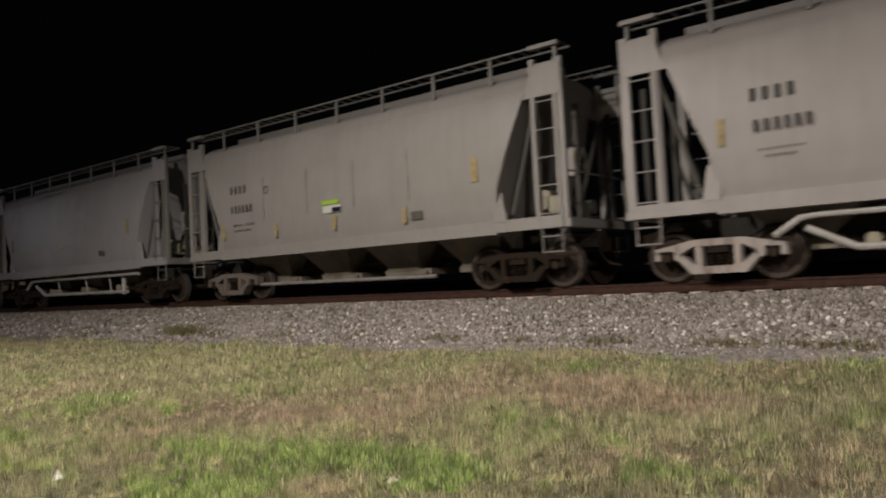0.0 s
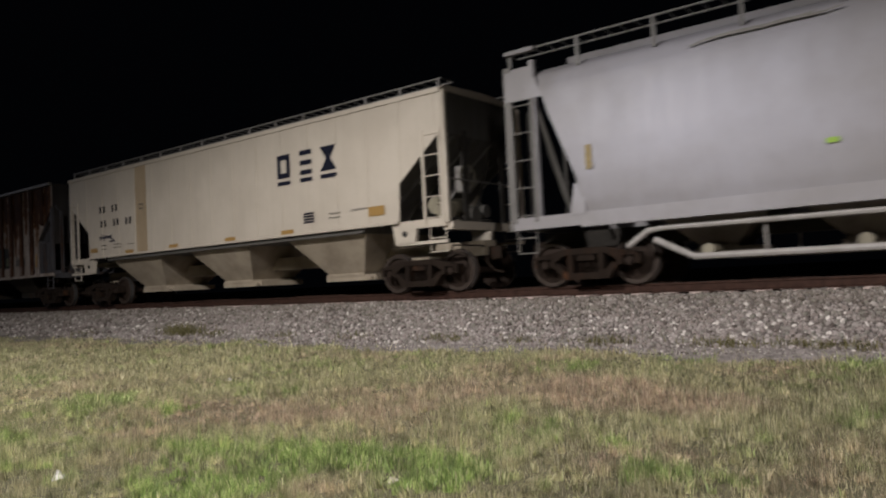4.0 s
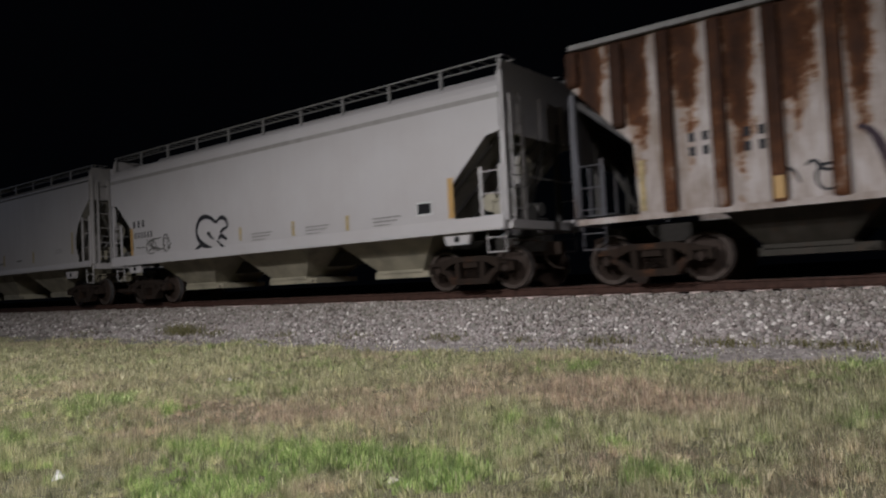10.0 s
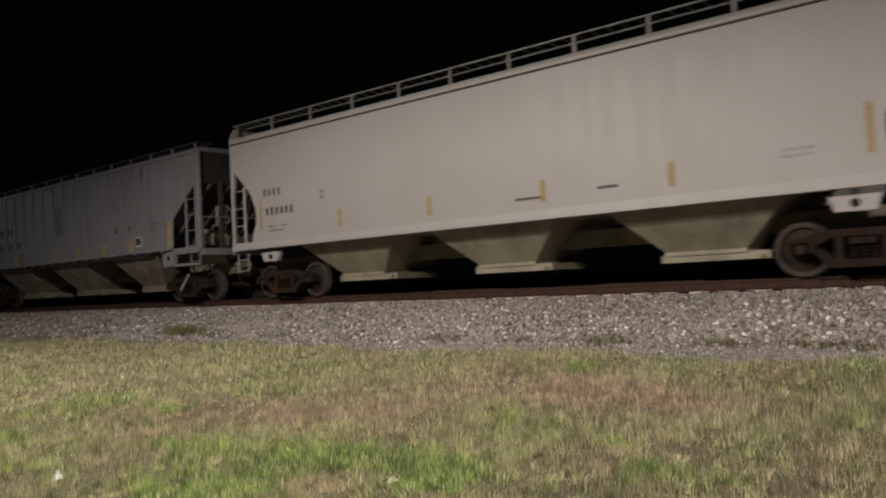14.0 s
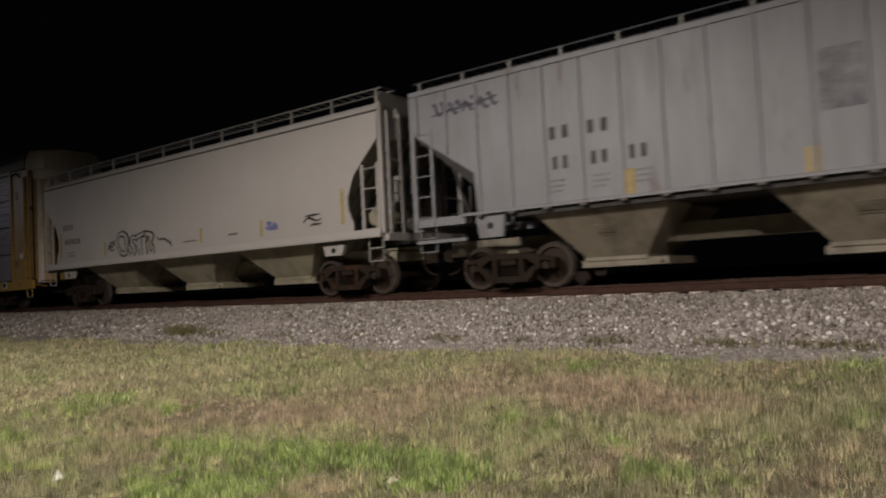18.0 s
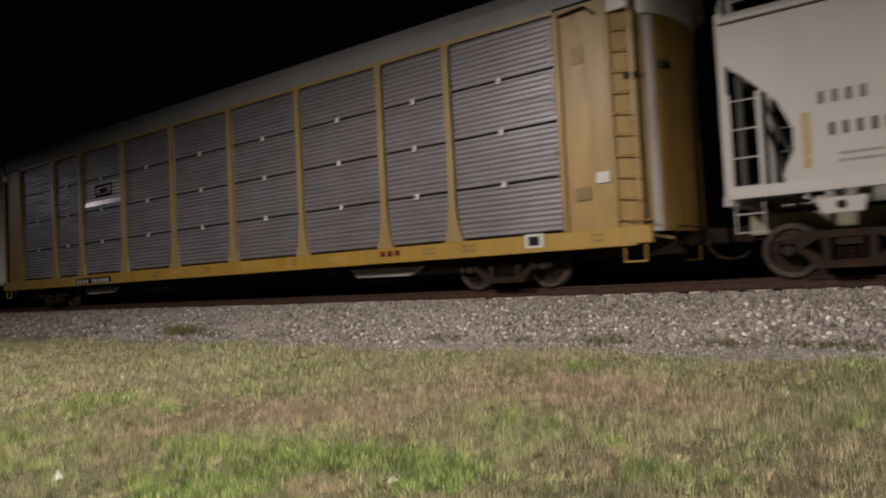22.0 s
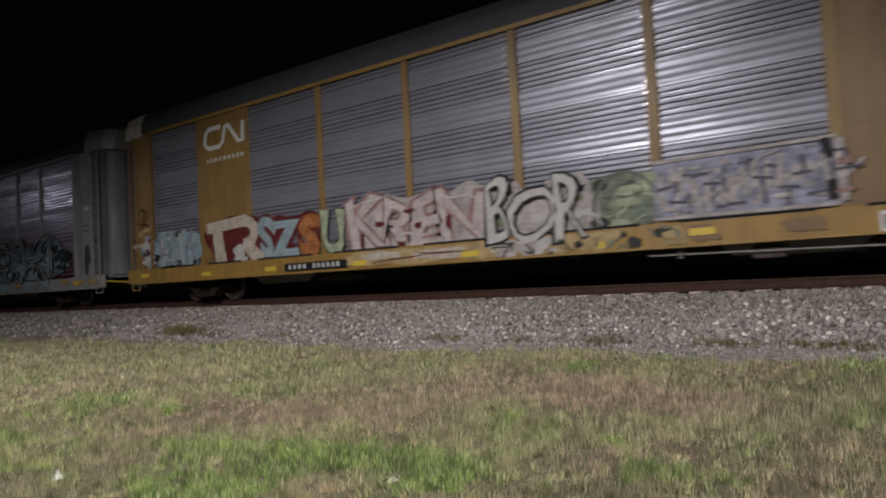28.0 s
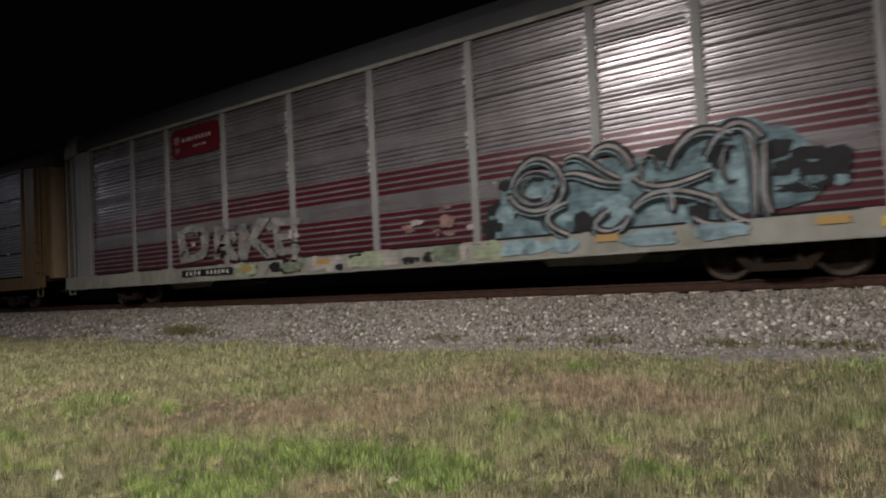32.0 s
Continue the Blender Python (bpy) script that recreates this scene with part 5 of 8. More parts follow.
# ---- rusty open-top hopper with outside posts ----
def rib_gondola(x_mid, half, truck_x, label):
    car = start_car("open_hopper", x_mid, label)
    body = M["rusty"]
    bot, top = 1.17, 4.50
    e = half - 0.05
    edge = [(e, 3.72), (e - 1.15, 2.52), (e - 1.2, bot)]
    outline = [(-e, top), (e, top)] + edge + [(-x, z) for x, z in edge[::-1]]
    for s in (-1, 1):
        bm = bmesh.new()
        prism_y(bm, outline, s * 1.50 - 0.012, s * 1.50 + 0.012)
        sheet = part("side_sheet", bm, body, car, "rust-streaked side sheet")
        for k in range(-9, 9):
            x = 0.09 + 0.875 * k
            d = e - abs(x)
            z0 = bot if d > 1.2 else max(bot, 2.57 + (1.15 - d) * 1.04)
            bm = bmesh.new()
            prism_x(bm, [(s * 1.51, z0), (s * 1.60, z0 + 0.08), (s * 1.60, top - 0.12), (s * 1.51, top - 0.05)], x - 0.125, x + 0.125)
            bevel_all(bm, 0.03)
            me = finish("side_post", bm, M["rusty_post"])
            # flanks get a darker rust brown: the posts' shadow side is put into the colour
            me.materials.append(M["shaded_rust"])
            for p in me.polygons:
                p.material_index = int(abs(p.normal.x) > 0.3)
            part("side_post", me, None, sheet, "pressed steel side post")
        bm = bmesh.new()
        box(bm, -e, e, s * 1.55 - 0.07, s * 1.55 + 0.07, top - 0.07, top + 0.04)
        bevel_all(bm, 0.015)
        part("top_chord", bm, M["end_mid"], car, "bent top rail")
        bm = bmesh.new()
        box(bm, -e, e, s * 1.52 - 0.05, s * 1.52 + 0.05, bot - 0.03, bot + 0.08)
        part("side_sill", bm, M["rusty"], car)
    for sx in (-1, 1):
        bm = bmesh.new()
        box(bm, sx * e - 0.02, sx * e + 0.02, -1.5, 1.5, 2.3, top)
        part("end_sheet", bm, M["end_dark"], car, "dark rusted end sheet")
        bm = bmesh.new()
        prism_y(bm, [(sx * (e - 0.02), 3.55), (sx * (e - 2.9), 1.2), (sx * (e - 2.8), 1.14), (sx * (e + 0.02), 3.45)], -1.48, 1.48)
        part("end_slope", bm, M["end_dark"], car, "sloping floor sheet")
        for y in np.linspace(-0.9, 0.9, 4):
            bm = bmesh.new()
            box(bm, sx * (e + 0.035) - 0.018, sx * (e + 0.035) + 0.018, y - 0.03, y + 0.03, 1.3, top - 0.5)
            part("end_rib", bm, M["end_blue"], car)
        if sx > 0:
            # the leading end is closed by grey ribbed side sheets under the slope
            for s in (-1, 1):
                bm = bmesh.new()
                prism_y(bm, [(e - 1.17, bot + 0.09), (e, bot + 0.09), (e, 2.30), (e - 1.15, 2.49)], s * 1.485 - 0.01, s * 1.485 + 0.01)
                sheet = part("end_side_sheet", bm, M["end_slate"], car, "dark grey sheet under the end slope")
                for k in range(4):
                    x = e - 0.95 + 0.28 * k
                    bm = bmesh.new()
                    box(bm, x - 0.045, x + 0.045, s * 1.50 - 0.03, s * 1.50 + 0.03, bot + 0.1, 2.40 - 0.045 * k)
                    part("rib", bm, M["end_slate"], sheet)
                # near-black sheet that stands for the shade inside the triangular opening
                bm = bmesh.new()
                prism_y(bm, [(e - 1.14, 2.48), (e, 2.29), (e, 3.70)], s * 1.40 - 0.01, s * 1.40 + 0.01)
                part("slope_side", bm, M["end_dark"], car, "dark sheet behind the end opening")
                bm = bmesh.new()
                box(bm, e - 0.02, half + 0.44, s * 1.42 - 0.05, s * 1.42 + 0.05, 1.06, 1.20)
                part("platform_beam", bm, M["end_slate"], car)
            bm = bmesh.new()
            box(bm, half + 0.36, half + 0.46, -1.47, 1.47, 1.04, 1.22)
            part("platform_beam", bm, M["end_slate"], car, "beam across the end platform")
            for y, z in ((-1.40, 3.45), (-0.85, 3.75), (-0.15, 3.8), (0.55, 3.8), (1.30, 3.75)):
                bm = bmesh.new()
                prism_x(bm, [(y - 0.055, 1.2), (y + 0.055, 1.2), (y + 0.045, z), (y - 0.045, z)], half + 0.37, half + 0.44)
                tube(bm, (half + 0.40, y, z - 0.08), (e, y, z + 0.25), 0.03, 6)
                part("end_stanchion", bm, M["end_slate"], car, "dark upright of the end platform")
        end_frame(car, sx, half, M["end_blue"], M["under"], 3.6, 1.30, top=2.3, ladders=sx < 0)
        add_truck(car, sx * truck_x)
    bm = bmesh.new()
    prism_y(bm, [(-e + 2.8, 1.2), (e - 2.8, 1.2), (e - 2.8, 1.15), (-e + 2.8, 1.15)], -1.48, 1.48)
    part("floor_sheet", bm, M["rusty_grey"], car)
    bm = bmesh.new()
    prism_x(bm, [(-1.5, top - 0.25), (0, top - 0.02), (1.5, top - 0.25), (1.5, top - 0.3), (-1.5, top - 0.3)], -e + 0.1, e - 0.1)
    part("load_cover", bm, M["rusty_grey"], car, "rusted cover inside the top rails")
    hopper_bays(car, (-4.1, 0.1, 4.3), 1.2, 2.4, 1.25, M["rusty_grey"], 1.3, 0.8, 0.55)
    centre_sill(car, half)
    return car

# ---- enclosed auto racks ----
def corrugated(bm, x0, x1, z0, z1, y, pitch=0.105, depth=0.04, flat=0.0, ridge=0.0):
    """Panel with horizontal trapezoid corrugations, facing -y; flat leaves a smooth band along its middle."""
    prof = []
    z = z0
    mid0, mid1 = (z0 + z1) / 2 - flat / 2, (z0 + z1) / 2 + flat / 2
    while z < z1 - 1e-6:
        if flat and mid0 <= z < mid1:
            # three shallow swells across the band
            for i in range(13):
                prof.append((y + 0.009 * (1 - abs(math.sin(math.pi * 3 * i / 12))) * (0 < i < 12), mid0 + (min(mid1, z1) - mid0) * i / 12))
            z = mid1
            continue
        t = min(pitch, z1 - z)
        if ridge:
            prof += [(y, z), (y, z + t * ridge), (y + depth, z + t * (ridge + 0.06)), (y + depth, z + t * 0.94)]
            z += t
            continue
        prof += [(y + 0.008 * u * u, z + t * (0.27 + 0.25 * u)) for u in (-1, -0.6, -0.2, 0.2, 0.6, 1)] + [(y + depth, z + t * 0.62), (y + depth, z + t * 0.92)]
        z += t
    prof.append((y, z1))
    a = [bm.verts.new((x0, yy, zz)) for yy, zz in prof]
    b = [bm.verts.new((x1, yy, zz)) for yy, zz in prof]
    for i in range(len(prof) - 1):
        bm.faces.new((a[i], b[i], b[i + 1], a[i + 1]))
    back = [bm.verts.new((x, y + depth + 0.02, z)) for x, z in ((x0, z0), (x1, z0), (x1, z1), (x0, z1))]
    bm.faces.new(back[::-1])
    bm.faces.new([a[0], a[-1], back[3], back[0]])
    bm.faces.new([b[-1], b[0], back[1], back[2]])
    bm.faces.new([a[-1], b[-1], back[2], back[3]])
    bm.faces.new([b[0], a[0], back[0], back[1]])


def auto_rack(x_mid, half, truck_x, edges, rows, label, frame_mat, post_mat, panel_mat, roof_mat, end_mat, flats=(), red_rows=False, gap=0.035, flat=0.0, door_mat=None, frame_bot=0.72,
              taper_post=True, knobs=True, plain_rows=(), slots=False, worn=None, cap_mat=None, shaded_ends=None, strip=None):
    """Rack car. edges: panel edges along x; rows: heights between panel rows; flats: bays closed by plain sheet."""
    car = start_car("auto_rack_car", x_mid, label, "auto rack")
    frame_top, eave = rows[0] - 0.02, rows[-1]
    body = max(abs(edges[0]), abs(edges[-1]))
    # flat car frame
    for s in (-1, 1):
        bm = bmesh.new()
        box(bm, -half, half, s * 1.46 - 0.06, s * 1.46 + 0.06, frame_bot + 0.02, frame_top)
        bevel_all(bm, 0.012)
        sill = part("side_sill", bm, frame_mat, car, "deep painted side sill")
        bm = bmesh.new()
        box(bm, -half + 0.3, half - 0.3, s * 1.48 - 0.08, s * 1.48 + 0.08, frame_bot - 0.01, frame_bot + 0.03)
        part("lower_flange", bm, frame_mat, sill)
    bm = bmesh.new()
    box(bm, -half + 0.2, half - 0.2, -1.42, 1.42, frame_top - 0.2, frame_top - 0.08)
    box(bm, -half, half, -0.3, 0.3, 0.55, 0.95)
    k = 9
    for i in range(k):
        x = -half + 4.5 + (2 * half - 9) * i / (k - 1)
        prism_x(bm, [(-1.40, 0.85), (1.40, 0.85), (0.5, 0.52), (-0.5, 0.52)], x - 0.06, x + 0.06)
    part("underframe", bm, M["under"], car, "dark underframe with cross bearers")
    for s in (-1, 1):
        for sx in (-1, 1):
            bm = bmesh.new()
            prism_y(bm, [(sx * (truck_x - 4.5), 0.62), (sx * (truck_x - 4.3), 0.42), (sx * (truck_x - 2.6), 0.40), (sx * (truck_x - 2.2), 0.60)], s * 1.05 - 0.05, s * 1.05 + 0.05)
            part("bridge_plate_rack", bm, M["grey_dull"], car)
    # panels, bay by bay and row by row
    cache = {}
    for s in (-1, 1):
        for b, (x0, x1) in enumerate(zip(edges, edges[1:])):
            tired = worn and x0 > (4.0 if b in flats else 8.0)
            if b in flats:
                bm = bmesh.new()
                box(bm, x0, x1, s * 1.44 - 0.02, s * 1.44 + 0.02, frame_top, eave)
                sheet = part("shear_panel", bm, worn[0] if tired else post_mat, car, "plain painted sheet panel")
                skin = worn[0] if tired else post_mat
                for xx in (x0 + 0.07, (x0 + x1) / 2, x1 - 0.07):
                    plate(car, "panel_seam", xx - 0.05, xx + 0.05, frame_top, eave - 0.02, skin, s * 1.464 + 0.006, 0.010, parent=sheet)
                for zz in (0.30, 0.62):
                    z = frame_top + (eave - frame_top) * zz
                    plate(car, "panel_seam", x0 + 0.13, (x0 + x1) / 2 - 0.06, z - 0.008, z + 0.008, skin, s * 1.462 + 0.005, 0.006, parent=sheet)
                    plate(car, "panel_seam", (x0 + x1) / 2 + 0.06, x1 - 0.13, z + 0.012, z + 0.028, skin, s * 1.462 + 0.005, 0.006, parent=sheet)
                continue
            for r, (z0, z1) in enumerate(zip(rows, rows[1:])):
                key = (round(x1 - x0, 3), r, bool(tired))
                if key not in cache:
                    bm = bmesh.new()
                    w = (x1 - x0) / 2 - 0.02
                    if red_rows and r in red_rows:
                        corrugated(bm, -w, w, z0 + gap, z1, 0, 0.145, 0.012, ridge=0.62)
                    elif r in plain_rows:
                        box(bm, -w, w, 0, 0.05, z0 + gap, z1)
                    else:
                        corrugated(bm, -w, w, z0 + gap, z1, 0, depth=0.04 if flat else 0.028, flat=flat)
                    me = finish("side_panel", bm, worn[1] if tired else panel_mat)
                    if red_rows and r in red_rows:
                        me.materials.append(M["galv_red"])
                        for p in me.polygons:
                            if abs(p.normal.y) > 0.9 and p.center.y < 0.005:
                                p.material_index = 1
                    cache[key] = me
                part("side_panel", cache[key], None, car, at=((x0 + x1) / 2, s * 1.44, 0), turn=0 if s < 0 else math.pi)
        # posts, wider at the foot
        bm = bmesh.new()
        if taper_post:
            prism_y(bm, [(-0.25, frame_top - 0.01), (0.25, frame_top - 0.01), (0.14, frame_top + 0.32), (0.085, frame_top + 0.75), (0.075, eave - 0.15), (0.12, eave), (-0.12, eave), (-0.075, eave - 0.15), (-0.085, frame_top + 0.75), (-0.14, frame_top + 0.32)], -0.05, 0.05)
        else:
            box(bm, -0.1, 0.1, -0.05, 0.05, frame_top - 0.01, eave)
        bevel_all(bm, 0.01)
        post = finish("post", bm, post_mat)
        for b, x in enumerate(edges):
            if b in (0, len(edges) - 1):
                continue
            part("post", post, None, car, "painted steel post", at=(x, s * (1.475 if taper_post else 1.42), 0))
        # bent panel ends, as bright slips added to put glints beside each post
        bm = bmesh.new()
        rnd = random.Random(int(half * 10))
        for k in range(int((eave - rows[1]) / 0.105)):
            if rnd.random() < 0.6:
                z = rows[1] + 0.105 * k
                prism_y(bm, [(-0.02, z + 0.015), (0.018, z + 0.02), (0.022, z + 0.065), (-0.018, z + 0.07)], -0.012, 0.004)
        ends = finish("panel_end", bm, M["galv_bright"])
        for x in edges[1:]:
            tagged(part("panel_end", ends, None, car, at=(x - 0.115, s * 1.452, 0)), kind="stuff")
        if knobs:
            bm = bmesh.new()
            box(bm, -0.05, 0.05, -0.012, 0.012, -0.06, 0.06)
            clip = finish("panel_clip", bm, M["white"])
            for b, (x0, x1) in enumerate(zip(edges, edges[1:])):
                for z in rows[1:-1]:
                    part("panel_clip", clip, None, car, at=((x0 + x1) / 2, s * 1.475, z))
        if slots:
            for x0, x1 in zip(edges, edges[1:]):
                plate(car, 'drain_slot', x0 + 0.35, x1 - 0.35, frame_top - 0.02, frame_top + 0.025, M['black'], s * 1.52 + (0.004 if s > 0 else 0), 0.004)
        bm = bmesh.new()
        box(bm, -body, body, s * 1.45 - 0.05, s * 1.45 + 0.05, eave, eave + 0.09)
        part("roof_rail", bm, post_mat if door_mat is None else frame_mat, car)
    # end bays: plain sheet that narrows towards the doors, with ladder
    for sx in (-1, 1):
        for s in (-1, 1):
            bm = bmesh.new()
            x0, x1, x2 = body, body + 1.05, half - 0.06
            ring = [(x0, 1.48), (x1, 1.48), (x1 + 0.1, 1.44), (x2, 1.30), (x2, 1.24), (x1, 1.40), (x0, 1.40)]
            lo = [bm.verts.new((sx * x, s * y, frame_top)) for x, y in ring]
            hi = [bm.verts.new((sx * x, s * y, eave + 0.05)) for x, y in ring]
            for i in range(len(ring)):
                j = (i + 1) % len(ring)
                bm.faces.new((lo[i], lo[j], hi[j], hi[i]))
            bm.faces.new(lo)
            bm.faces.new(hi[::-1])
            sheet = finish("end_side_sheet", bm, worn[0] if worn and sx > 0 else end_mat)
            # faces that bend inwards are darkened: their shade is put into the colour
            if shaded_ends:
                sheet.materials.append(shaded_ends)
                for face in sheet.polygons:
                    if abs(face.center.x) > x1 + 0.15:
                        face.material_index = 1
            part("end_side_sheet", sheet, None, car, "plain end sheet")
            lad = ladder_mesh(worn[0] if worn and sx > 0 else end_mat, eave - frame_top - 0.1, 0.42, 11)
            part("ladder", lad, None, car, "end ladder", at=(sx * (half - 0.42), s * 1.47, frame_top), turn=0 if s < 0 else math.pi)
            bm = bmesh.new()
            box(bm, sx * (body + 0.06) - 0.06, sx * (body + 0.06) + 0.06, s * 1.50 - 0.04, s * 1.50 + 0.04, frame_top, eave)
            part("end_post", bm, end_mat, car)
            bm = bmesh.new()
            for k in (-0.2, 0.2):
                tube(bm, (k, 0, frame_bot), (k, 0, 0.42), 0.018, 5)
            tube(bm, (-0.2, 0, 0.42), (0.2, 0, 0.42), 0.018, 5)
            part("sill_step", bm, frame_mat, car, "bent-bar step", at=(sx * (half - 0.35), s * 1.45, 0))
        # curved end doors, in two leaves
        leaves = ((-math.pi / 2, -1.06, strip), (-1.04, -0.52, end_mat), (-0.50, math.pi / 2, end_mat)) if strip else ((-math.pi / 2, -0.62, M["gloss_white"] if worn and sx > 0 else door_mat or end_mat), (-0.60, math.pi / 2, end_mat if worn and sx > 0 else door_mat or end_mat))
        for a0, a1, leaf in leaves:
            bm = bmesh.new()
            bow = [(half - 0.12 + 0.42 * math.cos(a), 1.26 * math.sin(a)) for a in np.linspace(a0, a1, 9)]
            ring = bow + [(x - 0.06, y * 0.96) for x, y in bow[::-1]]
            lo = [bm.verts.new((sx * x, y, frame_top - 0.1)) for x, y in ring]
            hi = [bm.verts.new((sx * x, y, eave + (0.70 if worn and sx > 0 else 0.03))) for x, y in ring]
            for i in range(len(ring)):
                j = (i + 1) % len(ring)
                bm.faces.new((lo[i], lo[j], hi[j], hi[i]))
            m = len(bow)
            for i in range(m - 1):
                bm.faces.new((lo[i], lo[i + 1], lo[2 * m - 2 - i], lo[2 * m - 1 - i]))
                bm.faces.new((hi[i], hi[i + 1], hi[2 * m - 2 - i], hi[2 * m - 1 - i]))
            part("end_door", bm, leaf, car, "curved end door leaf")
        # roof cap over the doors
        bm = bmesh.new()
        rings = []
        if strip:
            # white header band round the top of the doors, black edge hoop and corner bracket
            bow = [(half - 0.12 + 0.455 * math.cos(a), 1.33 * math.sin(a)) for a in np.linspace(-math.pi / 2, math.pi / 2, 15)]
            ring = bow + [(x - 0.025, y * 0.975) for x, y in bow[::-1]]
            lo = [bm.verts.new((sx * x, y, eave - 0.36)) for x, y in ring]
            hi = [bm.verts.new((sx * x, y, eave + 0.02)) for x, y in ring]
            for i in range(len(ring)):
                j = (i + 1) % len(ring)
                bm.faces.new((lo[i], lo[j], hi[j], hi[i]))
            m = len(bow)
            for i in range(m - 1):
                for lv in (lo, hi):
                    bm.faces.new((lv[i], lv[i + 1], lv[2 * m - 2 - i], lv[2 * m - 1 - i]))
            part("door_header", bm, cap_mat, car, "white band above the end doors")
            bm = bmesh.new()
            sec = [(1.53, eave + 0.06), (1.515, eave + 0.42), (1.375, eave + 0.745), (0.7, eave + 0.895), (-0.7, eave + 0.895), (-1.375, eave + 0.745), (-1.515, eave + 0.42), (-1.53, eave + 0.06)]
            prism_x(bm, sec, min(sx * (half - 0.37), sx * (half - 0.32)), max(sx * (half - 0.37), sx * (half - 0.32)))
            part("edge_hoop", bm, M["black"], car, "black edge of the roof cap")
            for s in (-1, 1):
                bm = bmesh.new()
                box(bm, min(sx * (half - 0.62), sx * (half - 0.2)), max(sx * (half - 0.62), sx * (half - 0.2)), s * 1.50 - 0.03, s * 1.50 + 0.03, eave - 0.26, eave - 0.02)
                bevel_all(bm, 0.02)
                part("corner_bracket", bm, cap_mat, car)
                # black rod that stands for the shaded gap beside the door
                bm = bmesh.new()
                tube(bm, (sx * (half - 0.14), s * 1.36, frame_top), (sx * (half - 0.14), s * 1.36, eave - 0.3), 0.03, 6)
                part("door_seal", bm, M["black"], car, "black rod for the dark gap beside the door")
            bm = bmesh.new()
            box(bm, sx * (half + 0.17) - 0.06, sx * (half + 0.17) + 0.06, -1.06, -0.72, eave - 1.34, eave - 1.22)
            part("door_latch", bm, M["black"], car, "dark door latch")
            bm = bmesh.new()
        front = half - 0.32 if strip else half - 1.0
        for x, k in ((front, 1.0), (half + 0.05, 0.94), (half + 0.32, 0.75)):
            pr = [(1.52, eave - 0.02), (1.50, eave + 0.40), (1.36, eave + 0.73), (0.7, eave + 0.88), (-0.7, eave + 0.88), (-1.36, eave + 0.73), (-1.50, eave + 0.40), (-1.52, eave + 0.0)]
            slim = 0.86 if worn and sx > 0 else 1.0
            rings.append([bm.verts.new((sx * (x - 0.3 * (slim < 1)), y * k * slim, eave + (z - eave) * (0.6 + 0.4 * k))) for y, z in pr])
        for a, b in zip(rings, rings[1:]):
            for i in range(len(a)):
                j = (i + 1) % len(a)
                bm.faces.new((a[i], a[j], b[j], b[i]))
        bm.faces.new(rings[0])
        bm.faces.new(rings[-1][::-1])
        part("roof_cap", bm, worn[0] if worn and sx > 0 else cap_mat or roof_mat, car, "rounded roof cap above the end door")
        part("coupler", GEAR["coupler"], None, car, "knuckle coupler with air hose", at=(sx * (half + 0.55), 0, 0), turn=0 if sx > 0 else math.pi)
        add_truck(car, sx * truck_x)
    bm = bmesh.new()
    prism_x(bm, [(-1.50, eave + 0.09), (-1.48, eave + 0.42), (-1.34, eave + 0.70), (-0.7, eave + 0.84), (0.7, eave + 0.84), (1.34, eave + 0.70), (1.48, eave + 0.42), (1.50, eave + 0.09)], -half + (0.37 if strip else 0.9), half - (0.37 if strip else 0.9))
    part("roof", bm, roof_mat, car, "low arched roof of ribbed sheet")
    # solid dark filler in place of the shade inside the rack
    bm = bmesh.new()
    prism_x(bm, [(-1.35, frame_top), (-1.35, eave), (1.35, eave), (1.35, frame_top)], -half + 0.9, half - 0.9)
    part("inner_shade", bm, M["under"], car, "dark block standing for the unlit interior")
    return car

# ---- painted lettering, logos and graffiti ----
M["paint_white"] = plain("white_spray_paint", (0.56, 0.54, 0.52), 0.6, vary=0.18, scale=5)
M["paint_cream"] = plain("cream_spray_paint", (0.52, 0.46, 0.39), 0.6, vary=0.27, scale=5, grooves=0.105)
M["paint_pink"] = plain("pale_pink_spray_paint", (0.52, 0.455, 0.445), 0.6, vary=0.33, scale=4, grooves=0.105)
M["paint_blue"] = plain("pale_blue_spray_paint", (0.31, 0.395, 0.43), 0.6, vary=0.33, scale=4, grooves=0.105)
M["paint_sky"] = plain("grey_blue_spray_paint", (0.175, 0.255, 0.30), 0.65, vary=0.6, scale=3, grooves=0.105)
M["paint_sky_light"] = plain("light_grey_blue_spray_paint", (0.28, 0.39, 0.45), 0.65, vary=0.6, scale=3, grooves=0.105)
M["paint_maroon"] = plain("maroon_spray_paint", (0.12, 0.022, 0.022), 0.6, vary=0.38, scale=5, grooves=0.105)
M["paint_orange"] = plain("orange_spray_paint", (0.38, 0.15, 0.055), 0.6, vary=0.45, scale=4, grooves=0.105)
M["paint_green"] = plain("grey_green_spray_paint", (0.19, 0.22, 0.165), 0.65, vary=0.52, scale=3, grooves=0.105)
M["paint_mint"] = plain("pale_green_spray_paint", (0.38, 0.43, 0.30), 0.6, vary=0.38, scale=4, grooves=0.105)
M["paint_lilac"] = plain("lilac_spray_paint", (0.30, 0.30, 0.39), 0.6, vary=0.52, scale=5, grooves=0.105)
M["paint_dark"] = plain("blackish_spray_paint", (0.022, 0.022, 0.026), 0.6, vary=0.3, scale=5)
M["paint_purple"] = plain("dark_purple_spray_paint", (0.045, 0.03, 0.04), 0.6, vary=0.3, scale=5)
M["paint_rose"] = plain("faded_rose_spray_paint", (0.30, 0.185, 0.175), 0.7, vary=0.5, scale=4, grooves=0.105)
